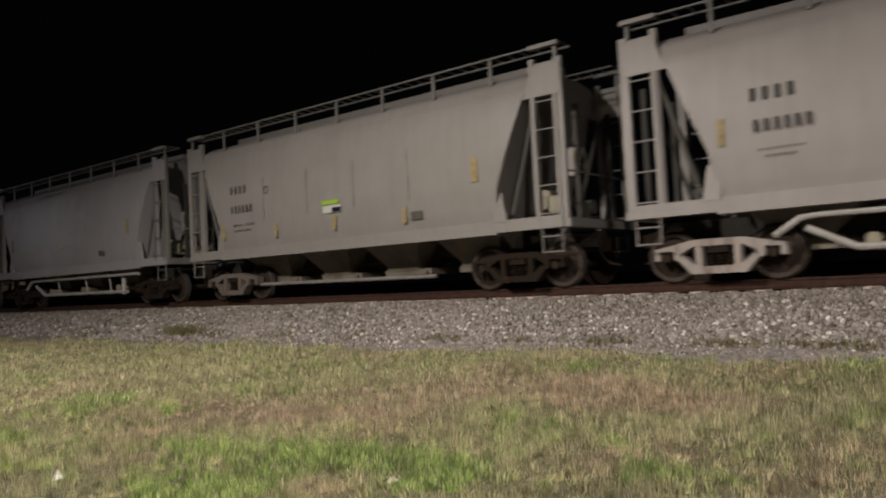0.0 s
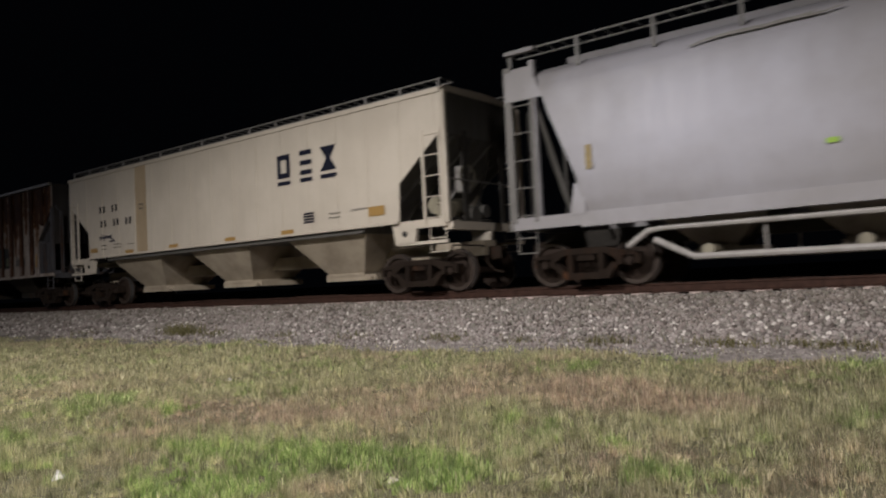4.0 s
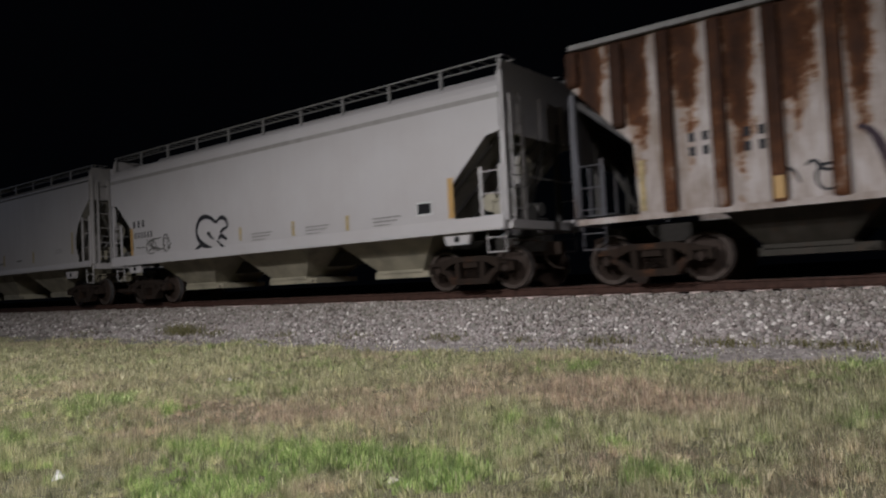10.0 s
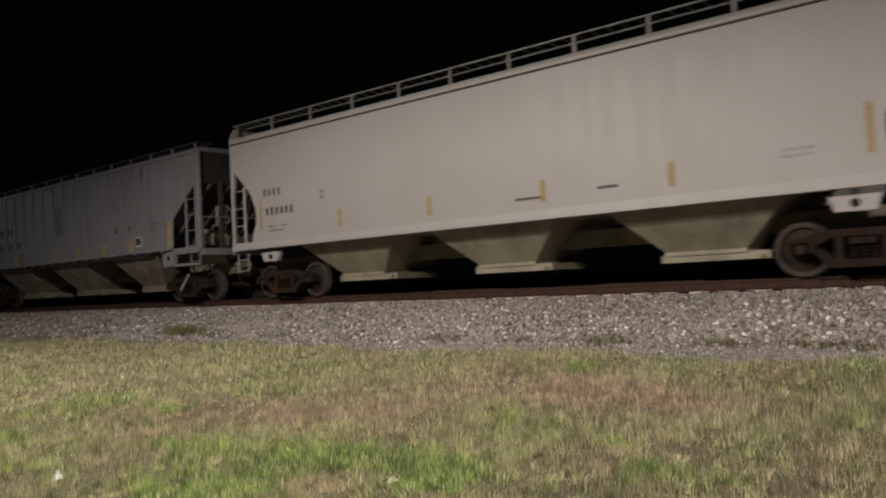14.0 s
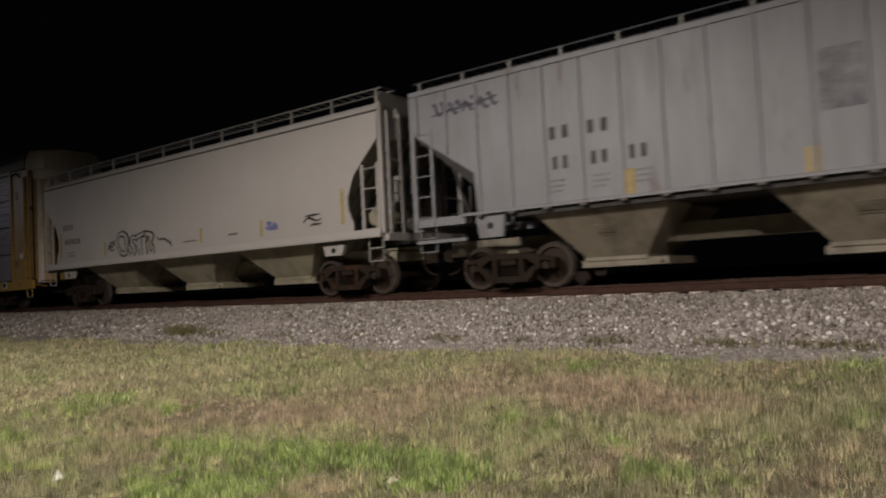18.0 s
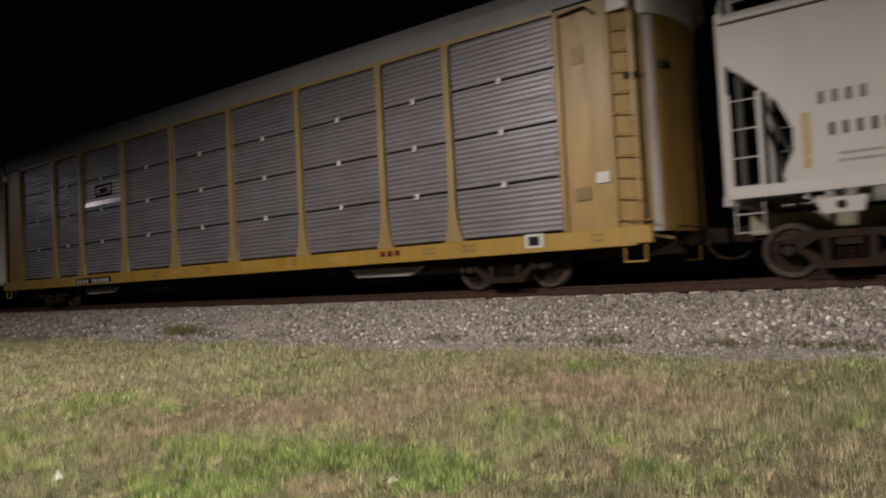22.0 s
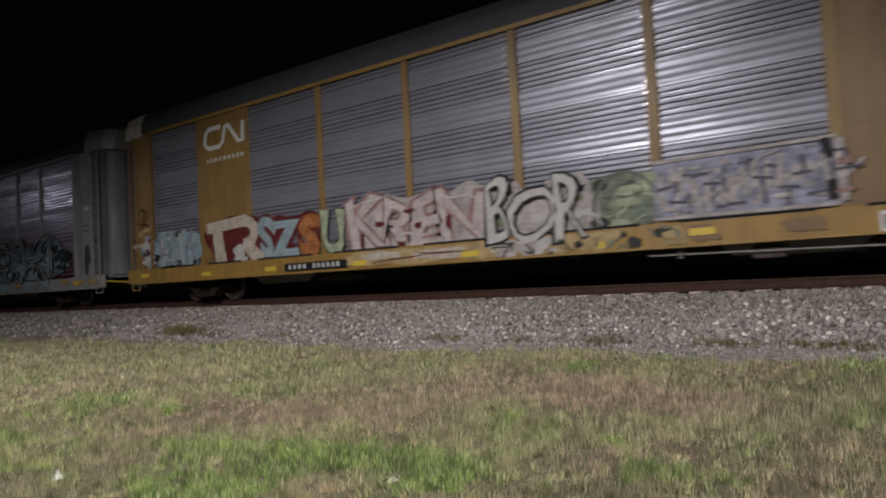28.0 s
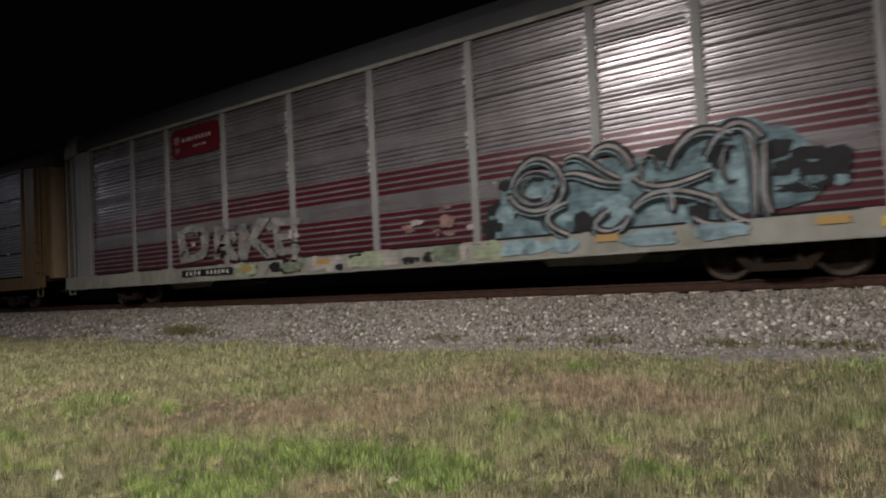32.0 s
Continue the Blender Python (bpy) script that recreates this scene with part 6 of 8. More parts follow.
M["paint_haze"] = plain("pale_grey_spray_paint", (0.43, 0.395, 0.385), 0.7, vary=0.35, scale=3, grooves=0.105)
M["paint_tan"] = plain("tan_spray_paint", (0.44, 0.33, 0.17), 0.7, vary=0.4, scale=3)
M["paint_fade"] = plain("worn_silver_spray_paint", (0.26, 0.25, 0.25), 0.7, vary=0.5, scale=3, grooves=0.105)
M["paint_pearl"] = plain("silvery_pink_spray_paint", (0.38, 0.345, 0.355), 0.6, vary=0.5, scale=2.5)
M["paint_mint_dull"] = plain("dull_green_spray_paint", (0.20, 0.22, 0.13), 0.7, vary=0.4, scale=5)
M["paint_dusk"] = plain("dusky_violet_spray_paint", (0.105, 0.10, 0.13), 0.7, vary=0.4, scale=4)
M["emblem_ghost"] = plain("ghost_of_old_emblem", (0.240, 0.238, 0.262), 0.7, vary=0.35, scale=4)
M["paint_chalk"] = plain("chalky_white_spray_paint", (0.50, 0.47, 0.46), 0.8, vary=0.55, scale=6)
M["paint_olive"] = plain("dark_olive_spray_paint", (0.05, 0.054, 0.048), 0.7, vary=0.4, scale=5)


def stroke_mesh(paths, material, y, name="graffiti_stroke"):
    """Flat painted strokes in the side's plane, a mesh each. paths: lists of (x, z, width)."""
    out = []
    for j, pts in enumerate(paths):
        bm, rails = bmesh.new(), []
        yy0 = y - 0.0004 * j
        for i, (x, z, w) in enumerate(pts):
            a, b = pts[max(0, i - 1)], pts[min(len(pts) - 1, i + 1)]
            d = Vector((b[0] - a[0], b[1] - a[1]))
            d = d.normalized() if d.length else Vector((1, 0))
            n = Vector((-d.y, d.x)) * w / 2
            rails.append([bm.verts.new((x + s * n.x, yy, z + s * n.y)) for s in (-1, 1) for yy in (yy0, yy0 - 0.003)])
        for p, q in zip(rails, rails[1:]):
            bm.faces.new((p[1], p[3], q[3], q[1]))
            bm.faces.new((p[0], q[0], q[2], p[2]))
            bm.faces.new((p[0], p[1], q[1], q[0]))
            bm.faces.new((p[2], q[2], q[3], p[3]))
        out.append(finish(name, bm, material))
    return out


def arc(cx, cz, rx, rz, a0, a1, w, taper=0.5, k=18):
    pts = []
    for i in range(k + 1):
        t = i / k
        a = math.radians(a0 + (a1 - a0) * t)
        pts.append((cx + rx * math.cos(a), cz + rz * math.sin(a), w * (1 - taper * abs(2 * t - 1))))
    return pts


def curve3(p0, p1, p2, p3, w, taper=0.5, k=16):
    pts = []
    for i in range(k + 1):
        t = i / k
        b = ((1 - t) ** 3, 3 * t * (1 - t) ** 2, 3 * t * t * (1 - t), t ** 3)
        pts.append((sum(q[0] * c for q, c in zip((p0, p1, p2, p3), b)), sum(q[1] * c for q, c in zip((p0, p1, p2, p3), b)), w * (1 - taper * abs(2 * t - 1))))
    return pts


def blob_mesh(shapes, material, y, seed=1, name="graffiti_fill"):
    """Ragged-edged fields of spray paint: (cx, cz, rx, rz)."""
    rng = random.Random(seed)
    out = []
    for k, (cx, cz, rx, rz) in enumerate(shapes):
        bm, n, yy = bmesh.new(), 30, y - 0.0008 * k
        ph = [rng.uniform(0, 6.28) for _ in range(4)]
        ring = []
        for i in range(n):
            a = 2 * math.pi * i / n
            r = 1 + 0.10 * math.sin(3 * a + ph[0]) + 0.07 * math.sin(5 * a + ph[1]) + 0.05 * math.sin(9 * a + ph[2]) + rng.uniform(-0.03, 0.03)
            e = 0.75
            c, s = math.cos(a), math.sin(a)
            ring.append((cx + rx * r * math.copysign(abs(c) ** e, c), cz + rz * r * math.copysign(abs(s) ** e, s)))
        f = [bm.verts.new((x, yy - 0.002, z)) for x, z in ring]
        b = [bm.verts.new((x, yy, z)) for x, z in ring]
        bm.faces.new(f)
        for i in range(n):
            j = (i + 1) % n
            bm.faces.new((f[i], f[j], b[j], b[i]))
        out.append(finish(name, bm, material))
    return out


def glyphs(car, text, x0, x1, z0, z1, fill, line, y, wobble=0.06, slant=0.0, outline=0.10, bold=0.05):
    """Bulky painted letters, with their outline laid under them."""
    lo = None
    for offset, mat, yy, nm in ((outline, line, y, "graffiti_outline"), (bold, fill, y - 0.004, "graffiti_letters")):
        if mat is None:
            continue
        cu = bpy.data.curves.new("letters", "FONT")
        cu.body, cu.offset, cu.resolution_u, cu.space_character = text, offset, 3, 0.92
        tmp = new("letters", cu)
        me = bpy.data.meshes.new_from_object(tmp.evaluated_get(bpy.context.evaluated_depsgraph_get()))
        bpy.data.objects.remove(tmp)
        co = np.empty(len(me.vertices) * 3)
        me.vertices.foreach_get("co", co)
        co = co.reshape(-1, 3)
        if lo is None:
            lo, hi = co.min(0), co.max(0)
        u = (co[:, 0] - lo[0]) / (hi[0] - lo[0])
        v = (co[:, 1] - lo[1]) / (hi[1] - lo[1])
        xx = x0 + (x1 - x0) * u + slant * (v - 0.5) + wobble * np.sin(v * 5 + u * 9)
        zz = z0 + (z1 - z0) * v * (1 + wobble * np.sin(u * 11)) + wobble * np.sin(u * 7) * 0.5
        out = np.stack([xx, np.full(len(u), yy), zz], -1)
        me.vertices.foreach_set("co", out.ravel())
        me.update()
        me.materials.clear()
        me.materials.append(mat)
        part(nm, me, None, car)


def overspray(car, x0, x1, z0, z1, mats, count, seed, y, size=0.2, strokes=0):
    """Small ragged patches and lines of old paint, strewn over a stretch of the side."""
    rng = random.Random(seed)
    for k in range(count):
        rx = size * rng.uniform(0.4, 1.3)
        rz = min(rx * rng.uniform(0.3, 0.9), (z1 - z0) / 2)
        x, z = rng.uniform(x0, x1), rng.uniform(z0 + rz, max(z0 + rz, z1 - rz))
        part("graffiti_fill", blob_mesh([(x, z, rx, rz)], rng.choice(mats), y - 0.0003 * k, seed * 50 + k), None, car)
    lines = []
    for k in range(strokes):
        x, z = rng.uniform(x0, x1), rng.uniform(z0, z1)
        q = [(x + rng.uniform(-0.35, 0.35), min(z1, max(z0, z + rng.uniform(-0.3, 0.3)))) for _ in range(3)]
        lines.append(curve3((x, z), *q, rng.uniform(0.025, 0.06)))
    if lines:
        part("graffiti_stroke", stroke_mesh(lines, rng.choice(mats[-2:]), y - 0.0003 * count - 0.002), None, car)


def rect_ring(bm, x0, x1, z0, z1, t, y):
    for a, b, c, d in ((x0, x1, z0, z0 + t), (x0, x1, z1 - t, z1), (x0, x0 + t, z0 + t, z1 - t), (x1 - t, x1, z0 + t, z1 - t)):
        box(bm, a, b, y - 0.003, y, c, d)


def frame_mark(car, x0, x1, z0, z1, t, material, y=-1.605, name="stencil_mark"):
    bm = bmesh.new()
    rect_ring(bm, x0, x1, z0, z1, t, y)
    return part(name, bm, material, car)


def reflectors(car, spots, w, h, material, y, label="reflective strip"):
    bm = bmesh.new()
    box(bm, -w / 2, w / 2, -0.004, 0, -h / 2, h / 2)
    me = finish("reflector", bm, material)
    for x, z in spots:
        part("reflector", me, None, car, label, at=(x, y, z))


def mark_block(car, x, z, rows, material, y):
    """A stencilled block: rows of (dx, dz, char width, char height, count)."""
    for dx, dz, w, h, n in rows:
        bars(car, x + dx, z + dz, w, h, n, material, y)


def dress_a(car):
    y = -1.655
    mark_block(car, -3.94, 2.86, [(0, 0, 0.14, 0.24, 4)], M["stencil"], y + 0.02)
    mark_block(car, -3.90, 2.36, [(0, 0, 0.115, 0.22, 6)], M["stencil"], y)
    mark_block(car, -3.85, 1.98, [(0, 0.08, 0.06, 0.05, 9), (0.1, -0.03, 0.06, 0.05, 6)], M["shade"], y + 0.06)
    reflectors(car, [(-4.4, 2.45), (-1.5, 1.8), (1.2, 1.8), (3.9, 1.8)], 0.10, 0.45, M["pale_amber"], -1.63, "faded yellow reflector")


def dress_b(car):
    mark_block(car, -4.04, 2.86, [(0, 0, 0.14, 0.24, 4)], M["shade"], -1.64)
    mark_block(car, -4.03, 2.34, [(0, 0, 0.12, 0.22, 6)], M["stencil"], -1.635)
    mark_block(car, -3.96, 1.92, [(0, 0.08, 0.06, 0.06, 5), (0.5, 0.08, 0.06, 0.06, 5), (0, -0.06, 0.06, 0.05, 9)], M["shade"], -1.615)
    plate(car, "green_tag", -0.45, 0.13, 2.22, 2.32, M["green_tag"], -1.625, 0.006, "lime green tag")
    plate(car, "paper_label", -0.42, 0.20, 2.02, 2.20, M["white"], -1.622, 0.006, "white label with dark print")
    plate(car, "label_print", -0.10, 0.19, 2.03, 2.14, M["navy"], -1.63, 0.004)
    reflectors(car, [(-4.5, 2.55), (-4.42, 1.85), (-2.22, 1.78), (-0.06, 1.78), (2.15, 1.75)], 0.12, 0.36, M["pale_amber"], -1.60, "yellow reflector")
    reflectors(car, [(4.1, 2.5)], 0.16, 0.5, M["pale_amber"], -1.625, "faded yellow reflector")
    plate(car, "stencil_panel", 2.33, 2.65, 1.62, 1.80, M["shade"], -1.59, 0.006)
    frame_mark(car, -2.62, -2.46, 2.75, 2.95, 0.03, M["shade"], -1.63)
    for x in (-2.66, -0.99, 0.62, 2.3):
        plate(car, "weld_seam", x - 0.012, x + 0.012, 2.1, 3.2, M["seam"], -1.622, 0.004)


def dress_c(car):
    part("tag", stroke_mesh([curve3((-2.36, 4.02), (-1.8, 4.16), (-1.2, 4.02), (-0.4, 4.12), 0.06), curve3((-1.2, 4.05), (-0.9, 4.18), (-0.5, 4.0), (-0.03, 4.12), 0.05)], M["grey_dull"], -1.53), None, car)
    plate(car, "green_tag", -0.36, -0.18, 2.04, 2.12, M["green_tag"], -1.615, 0.006)
    part("stencil_panel", stroke_mesh([[(2.18, 1.76, 0.14), (2.55, 1.72, 0.16)]], M["shade"], -1.60), None, car)
    reflectors(car, [(4.05, 2.5), (-4.3, 2.4)], 0.12, 0.45, M["pale_amber"], -1.625, "faded yellow reflector")


def dress_d(car):
    y = -1.606
    # block logo of three navy shapes, each over its bar
    for x0, x1 in ((2.88, 3.36), (3.74, 4.17), (4.48, 5.03)):
        plate(car, "logo_bar", x0, x1, 2.88, 2.98, M["navy"], y)
    bm = bmesh.new()
    rect_ring(bm, 2.88, 3.36, 3.06, 3.66, 0.13, y)
    part("logo_shape", bm, M["navy"], car, "navy block logo")
    bm = bmesh.new()
    for z in (3.06, 3.30, 3.55):
        box(bm, 3.74, 4.17, y - 0.003, y, z, z + 0.12)
    part("logo_shape", bm, M["navy"], car, "navy block logo")
    bm = bmesh.new()
    prism_y(bm, [(4.48, 3.06), (5.03, 3.06), (4.82, 3.36), (5.03, 3.66), (4.48, 3.66), (4.69, 3.36)], y - 0.003, y)
    part("logo_shape", bm, M["navy"], car, "navy block logo")
    bm = bmesh.new()
    for k in range(4):
        box(bm, 3.81, 4.17, y - 0.003, y, 1.84 + 0.07 * k, 1.89 + 0.07 * k)
    part("data_panel", bm, M["navy"], car, "navy data panel")
    for x, z, n in ((-6.2, 3.02, 2), (-5.43, 3.02, 2), (-6.15, 2.56, 2), (-5.36, 2.56, 2), (-4.6, 2.54, 2)):
        bars(car, x, z, 0.17, 0.25, n, M["stencil"], y)
    rng = random.Random(8)
    lines = [curve3((x, 2.18 + rng.uniform(-0.06, 0.06)), (x + 0.03, 2.42), (x + 0.10, 2.05), (x + 0.16, 2.3 + rng.uniform(-0.06, 0.06)), 0.06) for x in np.arange(-6.2, -5.5, 0.12)]
    part("tag", stroke_mesh(lines + [curve3((-6.25, 2.26), (-5.9, 2.2), (-5.7, 2.3), (-5.3, 2.1), 0.05), curve3((-5.6, 2.1), (-5.5, 2.05), (-5.4, 2.1), (-5.25, 2.08), 0.05)], M["paint_dusk"], y), None, car, "violet scribbled tag")
    mark_block(car, -6.1, 1.88, [(0, 0.06, 0.05, 0.05, 5), (0, -0.06, 0.05, 0.05, 5), (0.75, 0.06, 0.04, 0.04, 9), (0.75, -0.04, 0.04, 0.04, 9), (1.6, 0.02, 0.04, 0.03, 8)], M["shade"], y)
    mark_block(car, 4.7, 1.92, [(0, 0.05, 0.05, 0.05, 6), (0, -0.05, 0.05, 0.05, 6), (0.75, 0.06, 0.06, 0.06, 7)], M["shade"], y)
    plate(car, "stained_panel", -3.95, -3.34, 1.62, 4.30, M["cream_dark"], -1.597, 0.004, "stained yellowish panel")
    frame_mark(car, -3.72, -3.52, 2.95, 3.12, 0.025, M["shade"], y)
    reflectors(car, [(-6.6, 1.84), (-4.38, 1.66), (-1.93, 1.66), (0.8, 1.66), (3.17, 1.66)], 0.46, 0.14, M["amber"], y, "amber reflector with soot")
    reflectors(car, [(6.26, 1.92)], 0.5, 0.22, M["amber"], y, "large amber reflector")


def dress_e(car):
    y = -1.515
    for x, z in ((-5.72, 2.38), (-4.82, 2.34), (-5.72, 2.14), (-4.82, 2.1)):
        bars(car, x, z, 0.17, 0.18, 2, M["paint_dark"], y)
    for t, x0 in (("H", -2.535), ("A", -1.66), ("E", -0.785)):
        plate(car, "graffiti_ground", x0 + 0.105, x0 + 0.77, 1.16, 2.26, M["paint_purple"], y + 0.002, 0.003)
        plate(car, "graffiti_ground", x0 - 0.10, x0 + 0.10, 1.26, 2.30, M["paint_purple"], -1.601, 0.003)
        glyphs(car, t, x0 + 0.125, x0 + 0.75, 1.22, 2.20, M["paint_chalk"], None, y, 0.03, slant=0.06, bold=0.04)
    for x0 in (2.715, 3.59):
        plate(car, "graffiti_ground", x0 - 0.095, x0 + 0.095, 1.62, 2.36, M["paint_olive"], -1.601, 0.003)
    part("graffiti_stroke", stroke_mesh([curve3((-3.15, 2.25), (-2.90, 2.2), (-2.82, 1.8), (-2.70, 1.2), 0.15), [(-2.75, 2.22, 0.12), (-1.6, 2.33, 0.12), (-0.6, 2.30, 0.12), (0.22, 2.38, 0.16)], [(0.18, 2.36, 0.14), (0.06, 1.9, 0.10)]], M["paint_purple"], y), None, car)
    part("tag", stroke_mesh([curve3((-3.9, 1.75), (-3.7, 2.0), (-3.75, 1.5), (-3.45, 1.7), 0.07), curve3((-4.3, 1.9), (-4.2, 1.6), (-4.1, 1.9), (-4.0, 1.5), 0.06), arc(-3.6, 1.55, 0.16, 0.2, 0, 300, 0.06)], M["paint_dark"], y), None, car)
    bm = bmesh.new()
    prism_y(bm, [(1.25, 1.97), (1.48, 1.72), (1.71, 1.97), (1.48, 2.24)], y - 0.003, y)
    part("diamond_placard", bm, M["navy"], car, "dark diamond placard")
    for k in range(7):
        line_bar(car, 0.35, 0.82, 1.36 + 0.085 * k, 0.03, M["shade"], y)
    part("graffiti_fill", blob_mesh([(2.45, 2.02, 0.46, 0.42), (2.12, 1.6, 0.14, 0.22), (3.25, 1.98, 0.34, 0.40), (3.95, 1.95, 0.30, 0.40)], M["paint_olive"], y, 5), None, car, "dark olive graffiti doodle")
    part("graffiti_fill", blob_mesh([(2.50, 2.0, 0.16, 0.08), (3.28, 1.75, 0.07, 0.12), (4.0, 1.82, 0.09, 0.16)], M["paint_mint_dull"], y - 0.004, 6), None, car)
    part("graffiti_stroke", stroke_mesh([arc(2.45, 2.02, 0.44, 0.40, 20, 340, 0.12), arc(2.5, 1.95, 0.22, 0.14, 180, 400, 0.08), [(3.05, 2.35, 0.14), (3.12, 1.6, 0.14)], arc(3.3, 1.9, 0.2, 0.3, 130, -60, 0.12), [(3.75, 2.4, 0.12), (3.8, 1.6, 0.12)], arc(4.0, 1.85, 0.18, 0.28, 150, -70, 0.12)], M["paint_dark"], y - 0.008), None, car)
    overspray(car, 2.0, 5.9, 1.25, 2.2, (M["paint_olive"], M["shade"], M["paint_cream"]), 9, 19, y - 0.001, 0.12, 6)
    for px, pz in ((4.75, 1.62), (5.25, 1.62)):
        plate(car, "data_panel", px, px + 0.3, pz, pz + 0.28, M["shade"], y, 0.004)
    reflectors(car, [(6.62, 1.75)], 0.12, 0.5, M["amber"], -1.58, "yellow reflector")
    reflectors(car, [(-6.55, 1.75)], 0.10, 0.9, M["pale_amber"], -1.53, "faded yellow reflector")
    reflectors(car, [(-4.285, 1.46), (0.965, 1.46)], 0.16, 0.36, M["amber"], -1.603, "yellow reflector on a post")


def dress_f(car):
    y = -1.618
    frame_mark(car, 5.30, 5.73, 1.68, 1.97, 0.03, M["white"], y)
    plate(car, "data_panel", 5.33, 5.70, 1.71, 1.94, M["black"], y, 0.002, "black data panel")
    part("tag", stroke_mesh([curve3((-1.98, 2.19), (-2.37, 2.54), (-2.86, 2.42), (-2.89, 2.0), 0.14, 0.35), curve3((-2.89, 2.02), (-2.87, 1.68), (-2.49, 1.53), (-1.94, 1.41), 0.16, 0.5), curve3((-2.63, 1.61), (-2.89, 1.55), (-2.95, 1.46), (-2.97, 1.38), 0.12, 0.2), curve3((-2.97, 1.40), (-2.99, 1.33), (-3.0, 1.28), (-3.02, 1.25), 0.10, 0.3),
                             curve3((-1.94, 2.17), (-1.79, 2.39), (-1.44, 2.34), (-1.43, 2.02), 0.13), curve3((-1.43, 2.02), (-1.59, 2.0), (-1.72, 1.94), (-1.78, 1.88), 0.10), curve3((-1.86, 1.69), (-1.72, 1.94), (-1.63, 1.72), (-1.48, 1.69), 0.13),
                             curve3((-1.93, 1.68), (-1.77, 1.56), (-1.67, 1.49), (-1.5, 1.43), 0.08), curve3((-2.37, 1.92), (-2.29, 1.88), (-2.2, 1.79), (-2.07, 1.73), 0.08), curve3((-2.37, 1.93), (-2.32, 1.91), (-2.28, 1.90), (-2.24, 1.87), 0.13)], M["paint_dark"], y), None, car, "black squiggle tag")
    bars(car, -6.28, 2.36, 0.19, 0.24, 3, M["stencil"], y)
    bars(car, -6.18, 2.02, 0.13, 0.22, 6, M["stencil"], y)
    part("tag", stroke_mesh([arc(-5.25, 1.72, 0.28, 0.2, 0, 300, 0.06), arc(-4.45, 1.8, 0.14, 0.26, 0, 350, 0.06), curve3((-5.4, 1.6), (-5.0, 1.95), (-4.8, 1.4), (-4.5, 1.75), 0.06), curve3((-5.5, 1.85), (-5.1, 2.05), (-4.9, 1.9), (-4.7, 2.0), 0.05)], M["shade"], y), None, car)
    mark_block(car, -6.1, 1.72, [(0, 0, 0.06, 0.06, 6)], M["shade"], y)
    overspray(car, -5.7, -4.3, 1.6, 2.0, (M["shade"], M["shade"]), 0, 23, y - 0.004, 0.1, 9)
    reflectors(car, [(-0.88, 1.78), (1.25, 1.75), (3.17, 1.72)], 0.10, 0.36, M["pale_amber"], y, "faded yellow reflector")
    reflectors(car, [(6.25, 1.98), (-6.35, 1.95)], 0.14, 0.85, M["amber"], y, "yellow reflector")
    for x in (-0.40, 1.72, 4.0):
        mark_block(car, x, 1.66, [(0, 0.06, 0.045, 0.04, 14), (0, -0.02, 0.045, 0.04, 12), (0, -0.1, 0.045, 0.03, 9)], M["shade"], y)


def dress_g(car):
    y = -1.618
    bars(car, -6.88, 2.66, 0.14, 0.22, 4, M["shade"], y)
    bars(car, -6.80, 2.16, 0.14, 0.22, 6, M["stencil"], y)
    mark_block(car, -6.71, 1.80, [(0, 0.05, 0.05, 0.05, 5), (0.5, 0.05, 0.05, 0.05, 5), (0, -0.06, 0.05, 0.05, 9)], M["shade"], y)
    reflectors(car, [(-4.08, 1.88), (-1.35, 1.88), (1.46, 1.88), (3.99, 1.88)], 0.11, 0.42, M["pale_amber"], y, "faded yellow reflector")
    reflectors(car, [(6.99, 2.2), (-6.99, 2.2)], 0.10, 0.75, M["pale_amber"], y, "faded yellow reflector")
    line_bar(car, 0.83, 1.41, 1.74, 0.05, M["shade"], y)
    line_bar(car, 2.6, 3.0, 1.78, 0.05, M["shade"], y)
    mark_block(car, 5.76, 1.94, [(0, 0.06, 0.06, 0.05, 6), (0, -0.04, 0.06, 0.05, 6)], M["grey_dull"], y)
    frame_mark(car, -4.72, -4.60, 2.42, 2.62, 0.02, M["shade"], y)


